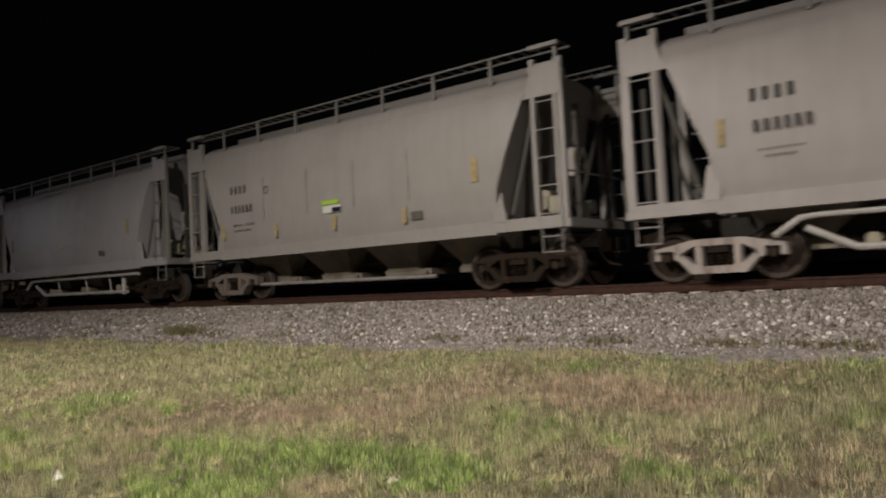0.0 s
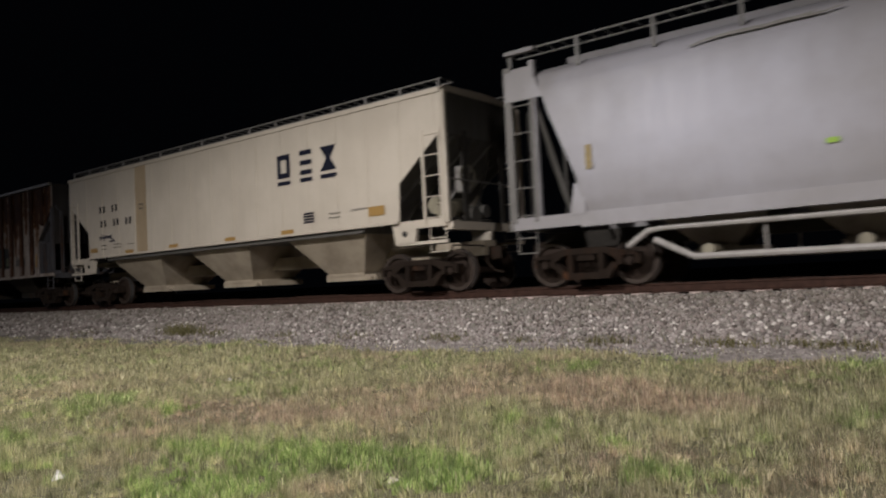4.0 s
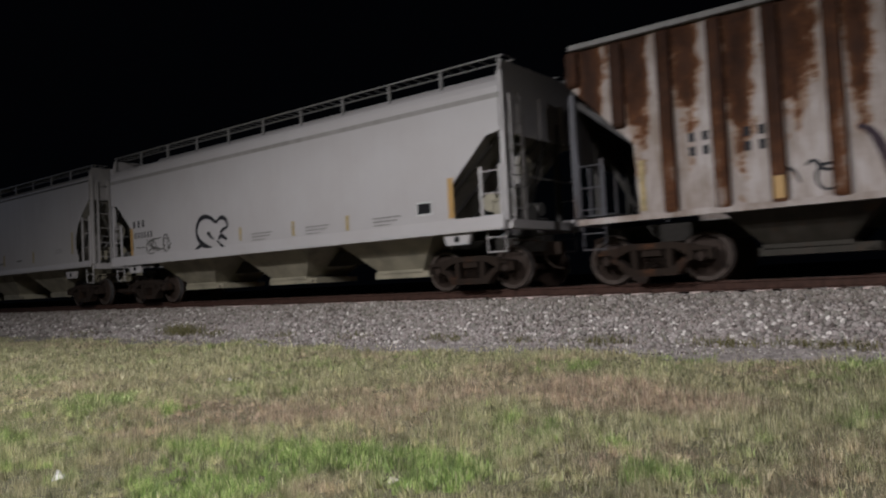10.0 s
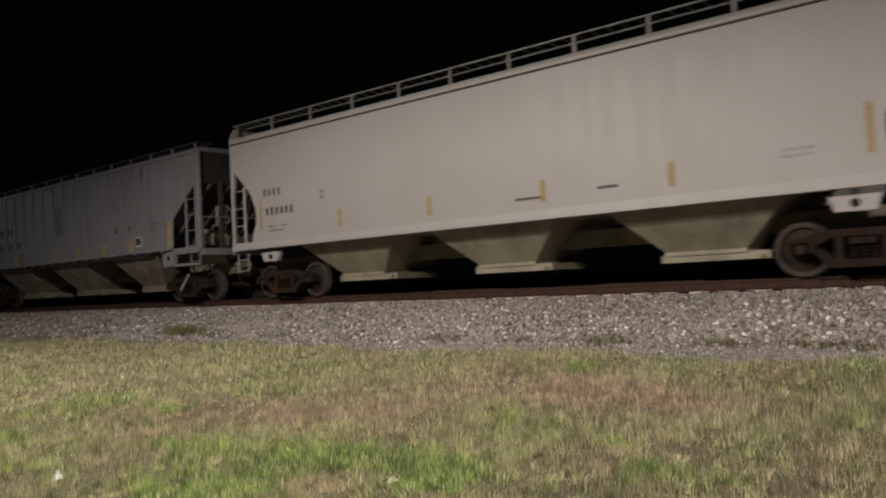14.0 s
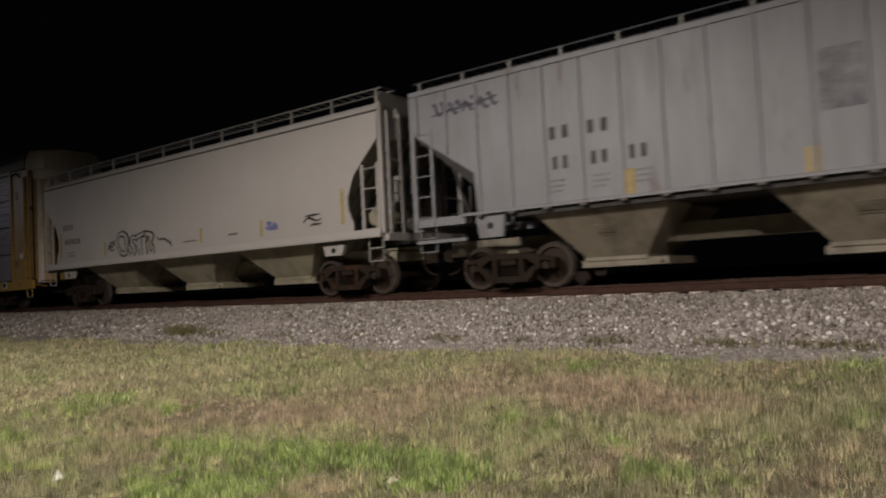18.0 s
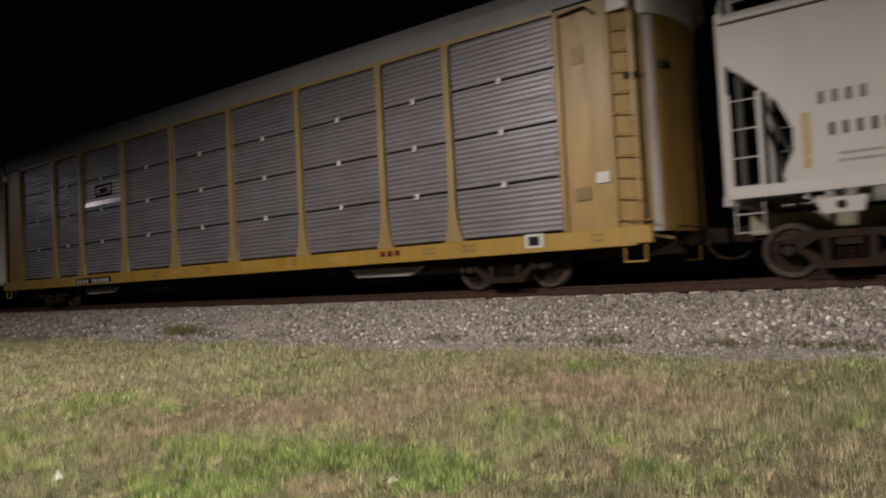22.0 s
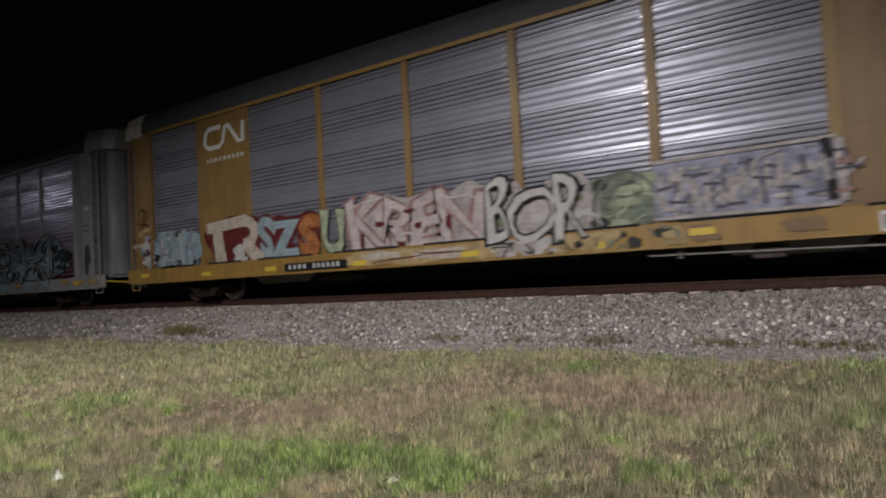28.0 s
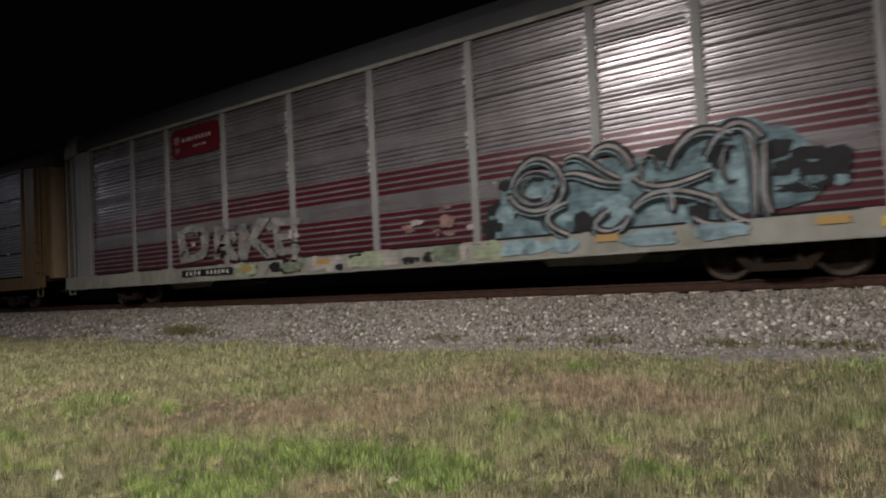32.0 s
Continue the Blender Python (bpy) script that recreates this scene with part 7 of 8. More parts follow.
def dress_h(car):
    y = -1.594
    for x, z, w in ((-5.0, 2.82, 0.20), (-4.2, 2.82, 0.20), (-4.95, 2.24, 0.16), (-4.15, 2.24, 0.16), (-3.4, 2.24, 0.16)):
        bars(car, x, z, w, 0.28, 2, M["stencil"], y)
    plate(car, "faded_emblem", -0.28, 0.38, 2.55, 3.5, M["emblem_ghost"], y, 0.003, "faded square emblem")
    rng = random.Random(77)
    scrawl = [curve3((x, rng.uniform(3.75, 4.05)), (x + 0.1, 4.2), (x + rng.uniform(0.0, 0.2), 3.6), (x + 0.25, rng.uniform(3.75, 4.05)), 0.09) for x in np.arange(-7.75, -6.3, 0.2)]
    part("tag", stroke_mesh(scrawl + [curve3((-7.8, 3.78), (-7.2, 3.9), (-6.8, 3.8), (-6.1, 3.95), 0.06)], M["paint_dusk"], y), None, car, "dusky scrawled tag")
    reflectors(car, [(-0.42, 1.80), (1.4, 1.80), (3.16, 1.80), (-3.4, 1.85), (4.78, 1.83)], 0.22, 0.46, M["pale_amber"], y, "faded yellow reflector")
    reflectors(car, [(6.95, 2.05)], 0.18, 0.8, M["pale_amber"], y, "faded yellow reflector")
    plate(car, "data_panel", 4.98, 5.42, 1.79, 2.09, M["white"], y, 0.003, "white data panel")
    plate(car, "data_print", 5.03, 5.37, 1.83, 2.05, M["stencil"], y - 0.003, 0.003)
    for x, z in ((3.94, 2.40), (4.73, 2.38)):
        plate(car, "card_holder", x - 0.06, x + 0.06, z - 0.09, z + 0.09, M["shade"], y, 0.02, "small dark card holder")
    for x in (5.85, 6.5):
        mark_block(car, x, 2.25, [(0, 0.16, 0.06, 0.05, 6), (0, 0.05, 0.06, 0.05, 6), (0, -0.06, 0.06, 0.05, 5)], M["stencil"], y)
    bm = bmesh.new()
    tube(bm, (7.0, -1.30, 0.36), (7.42, -1.30, 0.80), 0.035, 6)
    part("brake_lever", bm, M["pipe"], car, "pale slanted brake lever")
    for x in (6.0, 6.5, -5.0, -4.1, -3.3):
        mark_block(car, x, 1.92, [(0, 0.1, 0.05, 0.04, 5), (0, 0.0, 0.05, 0.04, 5), (0, -0.1, 0.05, 0.04, 4)], M["shade"], y)


def dress_i(car):
    y = -1.618
    bars(car, -6.86, 2.64, 0.14, 0.22, 4, M["shade"], y)
    bars(car, -6.74, 2.14, 0.14, 0.22, 6, M["stencil"], y)
    mark_block(car, -6.6, 1.78, [(0, 0.06, 0.05, 0.05, 9), (0, -0.05, 0.05, 0.05, 9)], M["shade"], y)
    glyphs(car, "OSTB", -3.30, -1.00, 1.46, 2.26, M["grey_light"], M["paint_dark"], y, 0.10, outline=0.05, bold=0.0)
    part("tag", stroke_mesh([curve3((-3.8, 1.8), (-3.7, 2.2), (-3.6, 1.6), (-3.4, 2.1), 0.06), arc(-3.55, 1.9, 0.16, 0.14, 0, 330, 0.06), curve3((-0.95, 2.05), (-0.7, 1.75), (-0.6, 2.1), (-0.4, 1.8), 0.06), curve3((-0.5, 1.95), (-0.3, 1.8), (-0.2, 1.85), (-0.15, 1.65), 0.06)], M["paint_dark"], y), None, car)
    part("tag", blob_mesh([(4.45, 1.84, 0.24, 0.06), (4.33, 1.96, 0.10, 0.06), (4.55, 1.92, 0.08, 0.04)], plain("blue_marker", (0.17, 0.18, 0.36), 0.7), y, 6), None, car, "small blue tag")
    part("tag", stroke_mesh([curve3((5.65, 1.85), (5.9, 2.15), (6.0, 1.75), (6.3, 1.92), 0.06), curve3((5.7, 2.02), (5.9, 2.0), (6.1, 2.05), (6.25, 2.02), 0.05), curve3((5.9, 1.75), (6.0, 1.85), (6.2, 1.75), (6.3, 1.82), 0.05)], M["paint_dark"], y), None, car)
    part("tag", stroke_mesh([curve3((-5.4, 1.36), (-5.2, 1.46), (-5.0, 1.28), (-4.75, 1.4), 0.05)], plain("blue_ink", (0.07, 0.09, 0.3), 0.6), -1.645), None, car)
    reflectors(car, [(1.33, 1.88), (4.01, 1.86), (-1.35, 1.9), (-4.0, 1.86)], 0.11, 0.42, M["pale_amber"], y, "faded yellow reflector")
    reflectors(car, [(7.03, 2.13), (-7.03, 2.13)], 0.12, 0.85, M["pale_amber"], y, "faded yellow reflector")
    rng = random.Random(61)
    scrawl = []
    for k in range(7):
        x = 1.55 + 0.25 * k
        scrawl.append(curve3((x, rng.uniform(0.82, 0.9)), (x + rng.uniform(-0.05, 0.2), 1.1), (x + 0.15, rng.uniform(0.85, 1.05)), (x + rng.uniform(0.15, 0.3), rng.uniform(0.84, 1.08)), 0.06))
    part("tag", stroke_mesh(scrawl, M["white"], -0.226), None, car, "pale scrawl on the centre sill")
    line_bar(car, 0.45, 1.1, 1.74, 0.04, M["shade"], y)
    line_bar(car, 2.6, 3.0, 1.78, 0.05, M["shade"], y)


def dress_j(car):
    y = -1.455
    # bright plate added for the highlight stripe below the logo
    plate(car, "logo_panel", -6.72, -4.42, 3.36, 3.52, M["galv_pink"], y, 0.006)
    bm = bmesh.new()
    for k in range(5):
        box(bm, -6.60, -4.45, y - 0.004, y, 3.56 + 0.12 * k, 3.61 + 0.12 * k)
    tagged(part("logo_stripe", bm, M["white"], car), kind="stuff")
    bm = bmesh.new()
    rect_ring(bm, -6.05, -4.95, 3.62, 4.06, 0.10, y - 0.006)
    box(bm, -5.75, -5.25, y - 0.009, y - 0.006, 3.78, 3.92)
    part("logo_shape", bm, M["navy"], car, "dark block logo")
    p = plate(car, "name_plate", -7.42, -5.08, 0.72, 0.95, M["black"], -1.524, 0.004, "black plate with white characters")
    bars(car, -7.35, 0.76, 0.15, 0.15, 4, M["white"], -1.529, 0.4)
    bars(car, -6.35, 0.76, 0.14, 0.15, 6, M["white"], -1.529, 0.4)
    plate(car, "data_panel", 10.76, 11.17, 0.80, 1.07, M["white"], -1.524, 0.004, "white data panel")
    plate(car, "data_print", 10.83, 11.08, 0.84, 1.02, M["navy"], -1.529, 0.004)
    for x in (6.9, 7.12, 7.34):
        plate(car, "red_mark", x, x + 0.14, 0.86, 0.98, M["red"], -1.524, 0.004)
    for x, n in ((0.05, 5), (3.85, 3), (-2.6, 5), (9.2, 6), (8.2, 5), (12.2, 3)):
        mark_block(car, x, 0.88, [(0, 0.04, 0.05, 0.05, n), (0, -0.06, 0.05, 0.05, n)], M["shade"], -1.524)
    reflectors(car, [(-9.5, 0.9), (-1.2, 0.9), (2.1, 0.9), (5.5, 0.9)], 0.46, 0.10, M["amber"], -1.524, "amber reflector")
    plate(car, "door_label", 12.95, 13.25, 3.75, 3.85, M["black"], -1.40, 0.01, "black label on the end sheet")
    plate(car, "latch_box", 11.9, 12.2, 1.62, 1.86, M["yellow_dull"], -1.485, 0.03, "latch box")
    plate(car, "latch_box", 11.95, 12.2, 4.2, 4.5, M["yellow_dull"], -1.485, 0.02, "latch box")
    bm = bmesh.new()
    pipe(bm, [(11.75, -1.53, 5.18), (12.3, -1.55, 5.22), (12.5, -1.52, 5.05)], 0.025, 6)
    part("door_rod", bm, M["truck"], car, "dark door rod under the eave")
    bm = bmesh.new()
    pipe(bm, [(12.6, -1.40, 0.95), (13.2, -1.35, 0.90), (13.6, -1.1, 0.8)], 0.03, 6)
    pipe(bm, [(12.7, -1.40, 1.12), (13.35, -1.38, 1.15)], 0.025, 6)
    part("uncoupling_lever", bm, M["yellow_dull"], car, "bent uncoupling lever")
    plate(car, "placard", 12.35, 12.62, 1.9, 2.1, M["white"], -1.50, 0.01)


def dress_k(car):
    y = -1.476
    # railway emblem and address on the plain panel
    part("logo_shape", stroke_mesh([[(-8.22, 4.88, 0.13), (-8.75, 4.88, 0.13), (-8.91, 4.76, 0.13), (-8.95, 4.45, 0.13), (-8.78, 4.33, 0.13), (-8.3, 4.33, 0.13), (-8.12, 4.45, 0.13), (-8.02, 4.86, 0.13)],
                                    [(-8.02, 4.86, 0.13), (-7.85, 4.86, 0.13), (-7.42, 4.36, 0.13), (-7.25, 4.36, 0.13), (-7.22, 4.9, 0.13)]], M["white"], y), None, car, "white line emblem")
    bars(car, -8.92, 3.92, 0.14, 0.12, 9, M["white"], y, 0.4)
    # pale blue piece
    part("graffiti_fill", blob_mesh([(-11.9, 1.55, 0.42, 0.42), (-10.9, 1.62, 0.75, 0.52), (-9.85, 1.6, 0.55, 0.5)], M["paint_blue"], -1.49, 21), None, car, "pale blue graffiti")
    rng = random.Random(5)
    for k in range(12):
        x, w = -12.2 + 0.25 * k, rng.uniform(0.06, 0.13)
        mat = (M["paint_white"], M["paint_sky"], M["paint_lilac"], M["paint_blue"])[k % 4]
        part("graffiti_stroke", stroke_mesh([curve3((x, rng.uniform(1.9, 2.15)), (x + rng.uniform(-0.25, 0.25), 1.8), (x + rng.uniform(-0.25, 0.25), 1.4), (x + rng.uniform(-0.1, 0.1), rng.uniform(1.05, 1.2)), w, 0.3)], mat, -1.498 - 0.001 * k), None, car)
    # worn patches and scribbles on the end sheet
    overspray(car, -12.95, -11.95, 1.2, 2.0, (M["paint_white"], M["paint_cream"], M["paint_sky"], M["paint_maroon"]), 8, 51, -1.492, 0.2, 3)
    part("graffiti_stroke", stroke_mesh([curve3((-12.6, 2.85), (-12.2, 3.1), (-12.1, 2.6), (-12.5, 2.45), 0.05), curve3((-12.5, 2.3), (-12.0, 2.6), (-11.9, 2.9), (-12.4, 2.95), 0.045), curve3((-12.7, 2.55), (-12.3, 2.4), (-12.0, 2.5), (-11.85, 2.3), 0.04)], M["shaded_rust"], -1.492), None, car, "faded brown scribbles")
    part("graffiti_fill", blob_mesh([(-12.45, 2.2, 0.16, 0.10), (-12.1, 2.28, 0.2, 0.07)], M["paint_tan"], -1.491, 52), None, car)
    # white letter on maroon
    part("graffiti_fill", blob_mesh([(-7.75, 1.62, 1.22, 0.72), (-6.3, 1.55, 0.9, 0.58)], M["paint_maroon"], y, 23), None, car, "maroon graffiti field")
    part("graffiti_letters", stroke_mesh([[(-9.0, 2.05, 0.3), (-7.2, 2.16, 0.32)], [(-8.55, 2.05, 0.42), (-8.35, 0.98, 0.5)], arc(-7.3, 1.83, 0.42, 0.30, 110, -100, 0.34, 0.2), [(-7.25, 1.52, 0.36), (-6.62, 0.98, 0.46)]], M["paint_cream"], y - 0.006), None, car, "cream graffiti letter")
    part("graffiti_letters", blob_mesh([(-7.55, 1.35, 0.24, 0.16), (-7.5, 1.08, 0.26, 0.14)], M["paint_white"], y - 0.008, 24), None, car)
    glyphs(car, "SZ", -6.78, -4.98, 0.98, 2.14, M["paint_blue"], M["paint_maroon"], y - 0.006, 0.09)
    glyphs(car, "S", -5.22, -4.28, 0.95, 2.16, M["paint_orange"], M["paint_maroon"], y - 0.002, 0.05)
    part("graffiti_fill", blob_mesh([(-4.75, 1.22, 0.36, 0.16), (-4.5, 1.9, 0.28, 0.16)], M["paint_orange"], y - 0.0015, 25), None, car)
    glyphs(car, "U", -4.32, -3.45, 1.0, 2.15, M["paint_mint"], M["paint_olive"], y - 0.012, 0.05, outline=0.08)
    part("graffiti_fill", blob_mesh([(-2.3, 1.55, 1.05, 0.55), (-0.4, 1.5, 0.95, 0.55)], M["paint_pink"], y, 26), None, car, "pale pink graffiti field")
    part("graffiti_fill", blob_mesh([(-2.9, 1.55, 0.5, 0.6), (-1.5, 1.6, 0.8, 0.62), (0.0, 1.6, 0.7, 0.66), (1.0, 1.6, 0.6, 0.62)], M["paint_haze"], y - 0.004, 38), None, car)
    glyphs(car, "KREN", -3.38, 0.62, 0.98, 2.22, M["paint_pink"], M["paint_rose"], y - 0.012, 0.13, outline=0.065, bold=0.02)
    part("graffiti_fill", blob_mesh([(-2.35, 1.62, 0.14, 0.06), (-1.45, 1.84, 0.16, 0.05), (-1.2, 1.5, 0.10, 0.07), (-0.35, 1.5, 0.08, 0.16), (-1.7, 1.1, 0.12, 0.08), (-2.9, 1.25, 0.06, 0.2)], M["paint_maroon"], y - 0.019, 39), None, car)
    part("graffiti_stroke", stroke_mesh([curve3((-3.3, 2.0), (-2.9, 2.3), (-2.4, 2.1), (-2.0, 2.3), 0.05), curve3((-1.9, 1.2), (-1.6, 1.6), (-1.2, 1.1), (-0.8, 1.35), 0.06), curve3((-0.6, 2.2), (-0.3, 1.8), (0.1, 2.2), (0.4, 1.9), 0.05)], M["paint_white"], y - 0.021), None, car)
    part("graffiti_fill", blob_mesh([(-2.75, 0.84, 0.75, 0.17), (-1.3, 0.84, 1.0, 0.18), (0.3, 0.84, 0.95, 0.17), (1.9, 0.84, 0.9, 0.17)], M["paint_tan"], -1.541, 27), None, car, "tan overspray on the sill")
    part("graffiti_fill", blob_mesh([(-2.3, 0.90, 0.6, 0.09), (-0.6, 0.84, 0.7, 0.11), (1.2, 0.86, 0.5, 0.12)], M["paint_cream"], -1.546, 40), None, car)
    part("graffiti_stroke", stroke_mesh([curve3((-2.6, 0.72), (-2.0, 0.84), (-1.4, 0.76), (-1.0, 0.86), 0.035), curve3((-1.2, 0.90), (-0.8, 0.82), (-0.3, 0.88), (0.1, 0.84), 0.04)], M["paint_maroon"], -1.552), None, car)
    part("graffiti_fill", blob_mesh([(1.05, 1.5, 0.5, 0.58), (1.75, 1.45, 0.55, 0.56), (2.5, 1.5, 0.6, 0.60)], M["paint_haze"], y - 0.002, 45), None, car)
    overspray(car, 0.7, 3.0, 1.12, 2.1, (M["paint_haze"], M["paint_mint_dull"], M["paint_white"], M["paint_dark"]), 14, 25, y - 0.006, 0.16, 7)
    glyphs(car, "BOR", 0.66, 2.98, 0.86, 2.16, M["paint_white"], M["paint_dark"], -1.552, 0.13, slant=0.2, outline=0.03, bold=0.0)
    part("graffiti_fill", blob_mesh([(3.62, 1.42, 0.62, 0.66)], M["paint_green"], y, 28), None, car, "grey-green graffiti figure")
    overspray(car, 3.1, 4.15, 0.95, 2.0, (M["paint_green"], M["paint_olive"], M["paint_mint_dull"], M["paint_mint"], M["paint_dark"]), 14, 26, y - 0.003, 0.18, 5)
    part("graffiti_fill", blob_mesh([(3.75, 1.74, 0.22, 0.06), (3.66, 1.50, 0.28, 0.07)], M["paint_mint"], y - 0.010, 29), None, car)
    part("graffiti_stroke", stroke_mesh([arc(3.62, 1.42, 0.6, 0.64, 30, 330, 0.08), arc(3.68, 1.72, 0.3, 0.12, 0, 360, 0.03)], M["shade"], y - 0.01), None, car)
    overspray(car, -3.3, 2.9, 1.12, 2.15, (M["paint_haze"], M["paint_pink"], M["paint_rose"], M["paint_haze"]), 16, 15, y - 0.0015, 0.3, 0)
    overspray(car, -12.2, -9.5, 1.1, 2.1, (M["paint_lilac"], M["paint_blue"], M["paint_purple"], M["paint_white"]), 12, 16, y - 0.04, 0.13, 8)
    overspray(car, 3.0, 4.6, 0.64, 1.02, (M["paint_tan"], M["paint_green"], M["paint_olive"]), 9, 27, -1.541, 0.22, 3)
    overspray(car, 0.6, 3.2, 0.64, 1.02, (M["paint_tan"], M["paint_haze"], M["paint_white"], M["paint_dark"]), 10, 28, -1.5475, 0.2, 6)
    overspray(car, 7.2, 11.5, 0.66, 1.02, (M["paint_tan"], M["yellow_rusty"]), 8, 17, -1.541, 0.3, 0)
    # lilac block piece
    plate(car, "graffiti_fill", 4.18, 7.18, 1.12, 2.10, M["paint_lilac"], y, 0.003, "lilac block graffiti piece")
    rng = random.Random(12)
    light, dark = [], []
    for k in range(15):
        x = 4.3 + 0.2 * k
        light.append([(x, rng.uniform(1.7, 2.05), 0.11), (x + rng.uniform(-0.15, 0.15), rng.uniform(1.15, 1.5), 0.08)])
        light.append([(x, rng.uniform(1.2, 2.0), 0.08), (x + rng.uniform(0.15, 0.45), rng.uniform(1.2, 2.0), 0.06)])
        z = rng.choice((1.28, 1.45, 1.62, 1.80, 1.95)) + rng.uniform(-0.05, 0.05)
        dark.append([(x - 0.05, z, 0.05), (x + rng.uniform(0.12, 0.40), z + rng.uniform(-0.04, 0.06), 0.045)])
        if k % 3:
            z = rng.uniform(1.45, 2.0)
            dark.append([(x + 0.1, z, 0.06), (x + rng.uniform(0.06, 0.16), z - rng.uniform(0.15, 0.45), 0.05)])
    part("graffiti_stroke", stroke_mesh(light, M["paint_haze"], y - 0.004), None, car)
    part("graffiti_stroke", stroke_mesh(dark, M["paint_dusk"], y - 0.018), None, car)
    overspray(car, 4.2, 7.1, 1.15, 2.08, (M["paint_lilac"], M["paint_haze"], M["paint_lilac"]), 18, 83, y - 0.022, 0.10, 6)
    part("graffiti_stroke", stroke_mesh([[(7.08, 1.75, 0.10), (7.30, 1.78, 0.12)], [(7.05, 1.3, 0.06), (7.3, 1.34, 0.07)]], M["paint_rose"], y - 0.034), None, car)
    part("graffiti_stroke", stroke_mesh([[(6.92, 2.14, 0.15), (7.0, 1.85, 0.12)], [(7.0, 1.5, 0.14), (7.02, 1.2, 0.16)]], M["paint_dark"], y - 0.033), None, car)
    part("graffiti_stroke", stroke_mesh([[(7.12, 2.12, 0.14), (7.16, 1.15, 0.14)], [(4.18, 2.12, 0.06), (7.1, 2.16, 0.06)], [(4.18, 1.13, 0.06), (7.1, 1.12, 0.06)]], M["paint_haze"], y - 0.026), None, car)
    glyphs(car, "AUE", 9.62, 12.15, 1.02, 2.12, M["paint_white"], M["paint_dark"], -1.502, 0.05, outline=0.06, bold=0.01)
    # data panel, rod and valve under the sill
    plate(car, "data_panel", 7.60, 8.06, 0.64, 0.95, M["white"], -1.545, 0.004, "white-framed data panel")
    plate(car, "data_print", 7.66, 8.00, 0.69, 0.90, M["navy"], -1.55, 0.003)
    bm = bmesh.new()
    pipe(bm, [(4.0, -1.38, 0.50), (6.4, -1.40, 0.47), (10.8, -1.40, 0.40)], 0.016, 6)
    part("brake_rod", bm, M["grey_dull"], car, "long brake rod")
    bm = bmesh.new()
    box(bm, 5.7, 6.25, -1.32, -1.0, 0.36, 0.56)
    bevel_all(bm, 0.04)
    tube(bm, (4.55, -1.36, 0.42), (4.55, -1.36, 0.62), 0.05, 8)
    part("brake_valve", bm, M["galv_pink"], car, "pinkish brake valve")
    overspray(car, 4.3, 6.9, 0.70, 1.0, (M["yellow_rusty"], M["paint_rose"]), 6, 71, -1.5405, 0.16, 0)
    plate(car, "name_plate", -5.65, -3.40, 0.68, 0.88, M["black"], -1.545, 0.004, "black plate with white characters")
    bars(car, -5.5, 0.72, 0.13, 0.13, 4, M["white"], -1.55, 0.4)
    bars(car, -4.6, 0.72, 0.12, 0.13, 6, M["white"], -1.55, 0.4)
    for x in (-9.38, 1.22, 1.27):
        bm = bmesh.new()
        box(bm, -0.035, 0.035, -0.01, 0, -0.03, 0.03)
        me = finish("panel_clip", bm, M["paint_white"])
        for z in np.arange(2.3 if x < 0 else 4.25, 5.0, 0.16):
            part("panel_clip", me, None, car, at=(x, -1.452, z))
    reflectors(car, [(-12.2, 0.86), (-9.0, 0.78), (-6.2, 0.78), (-3.0, 0.76), (3.0, 0.76), (0.2, 0.78), (5.0, 0.86)], 0.44, 0.12, M["yellow_tag"], -1.546, "yellow reflector")



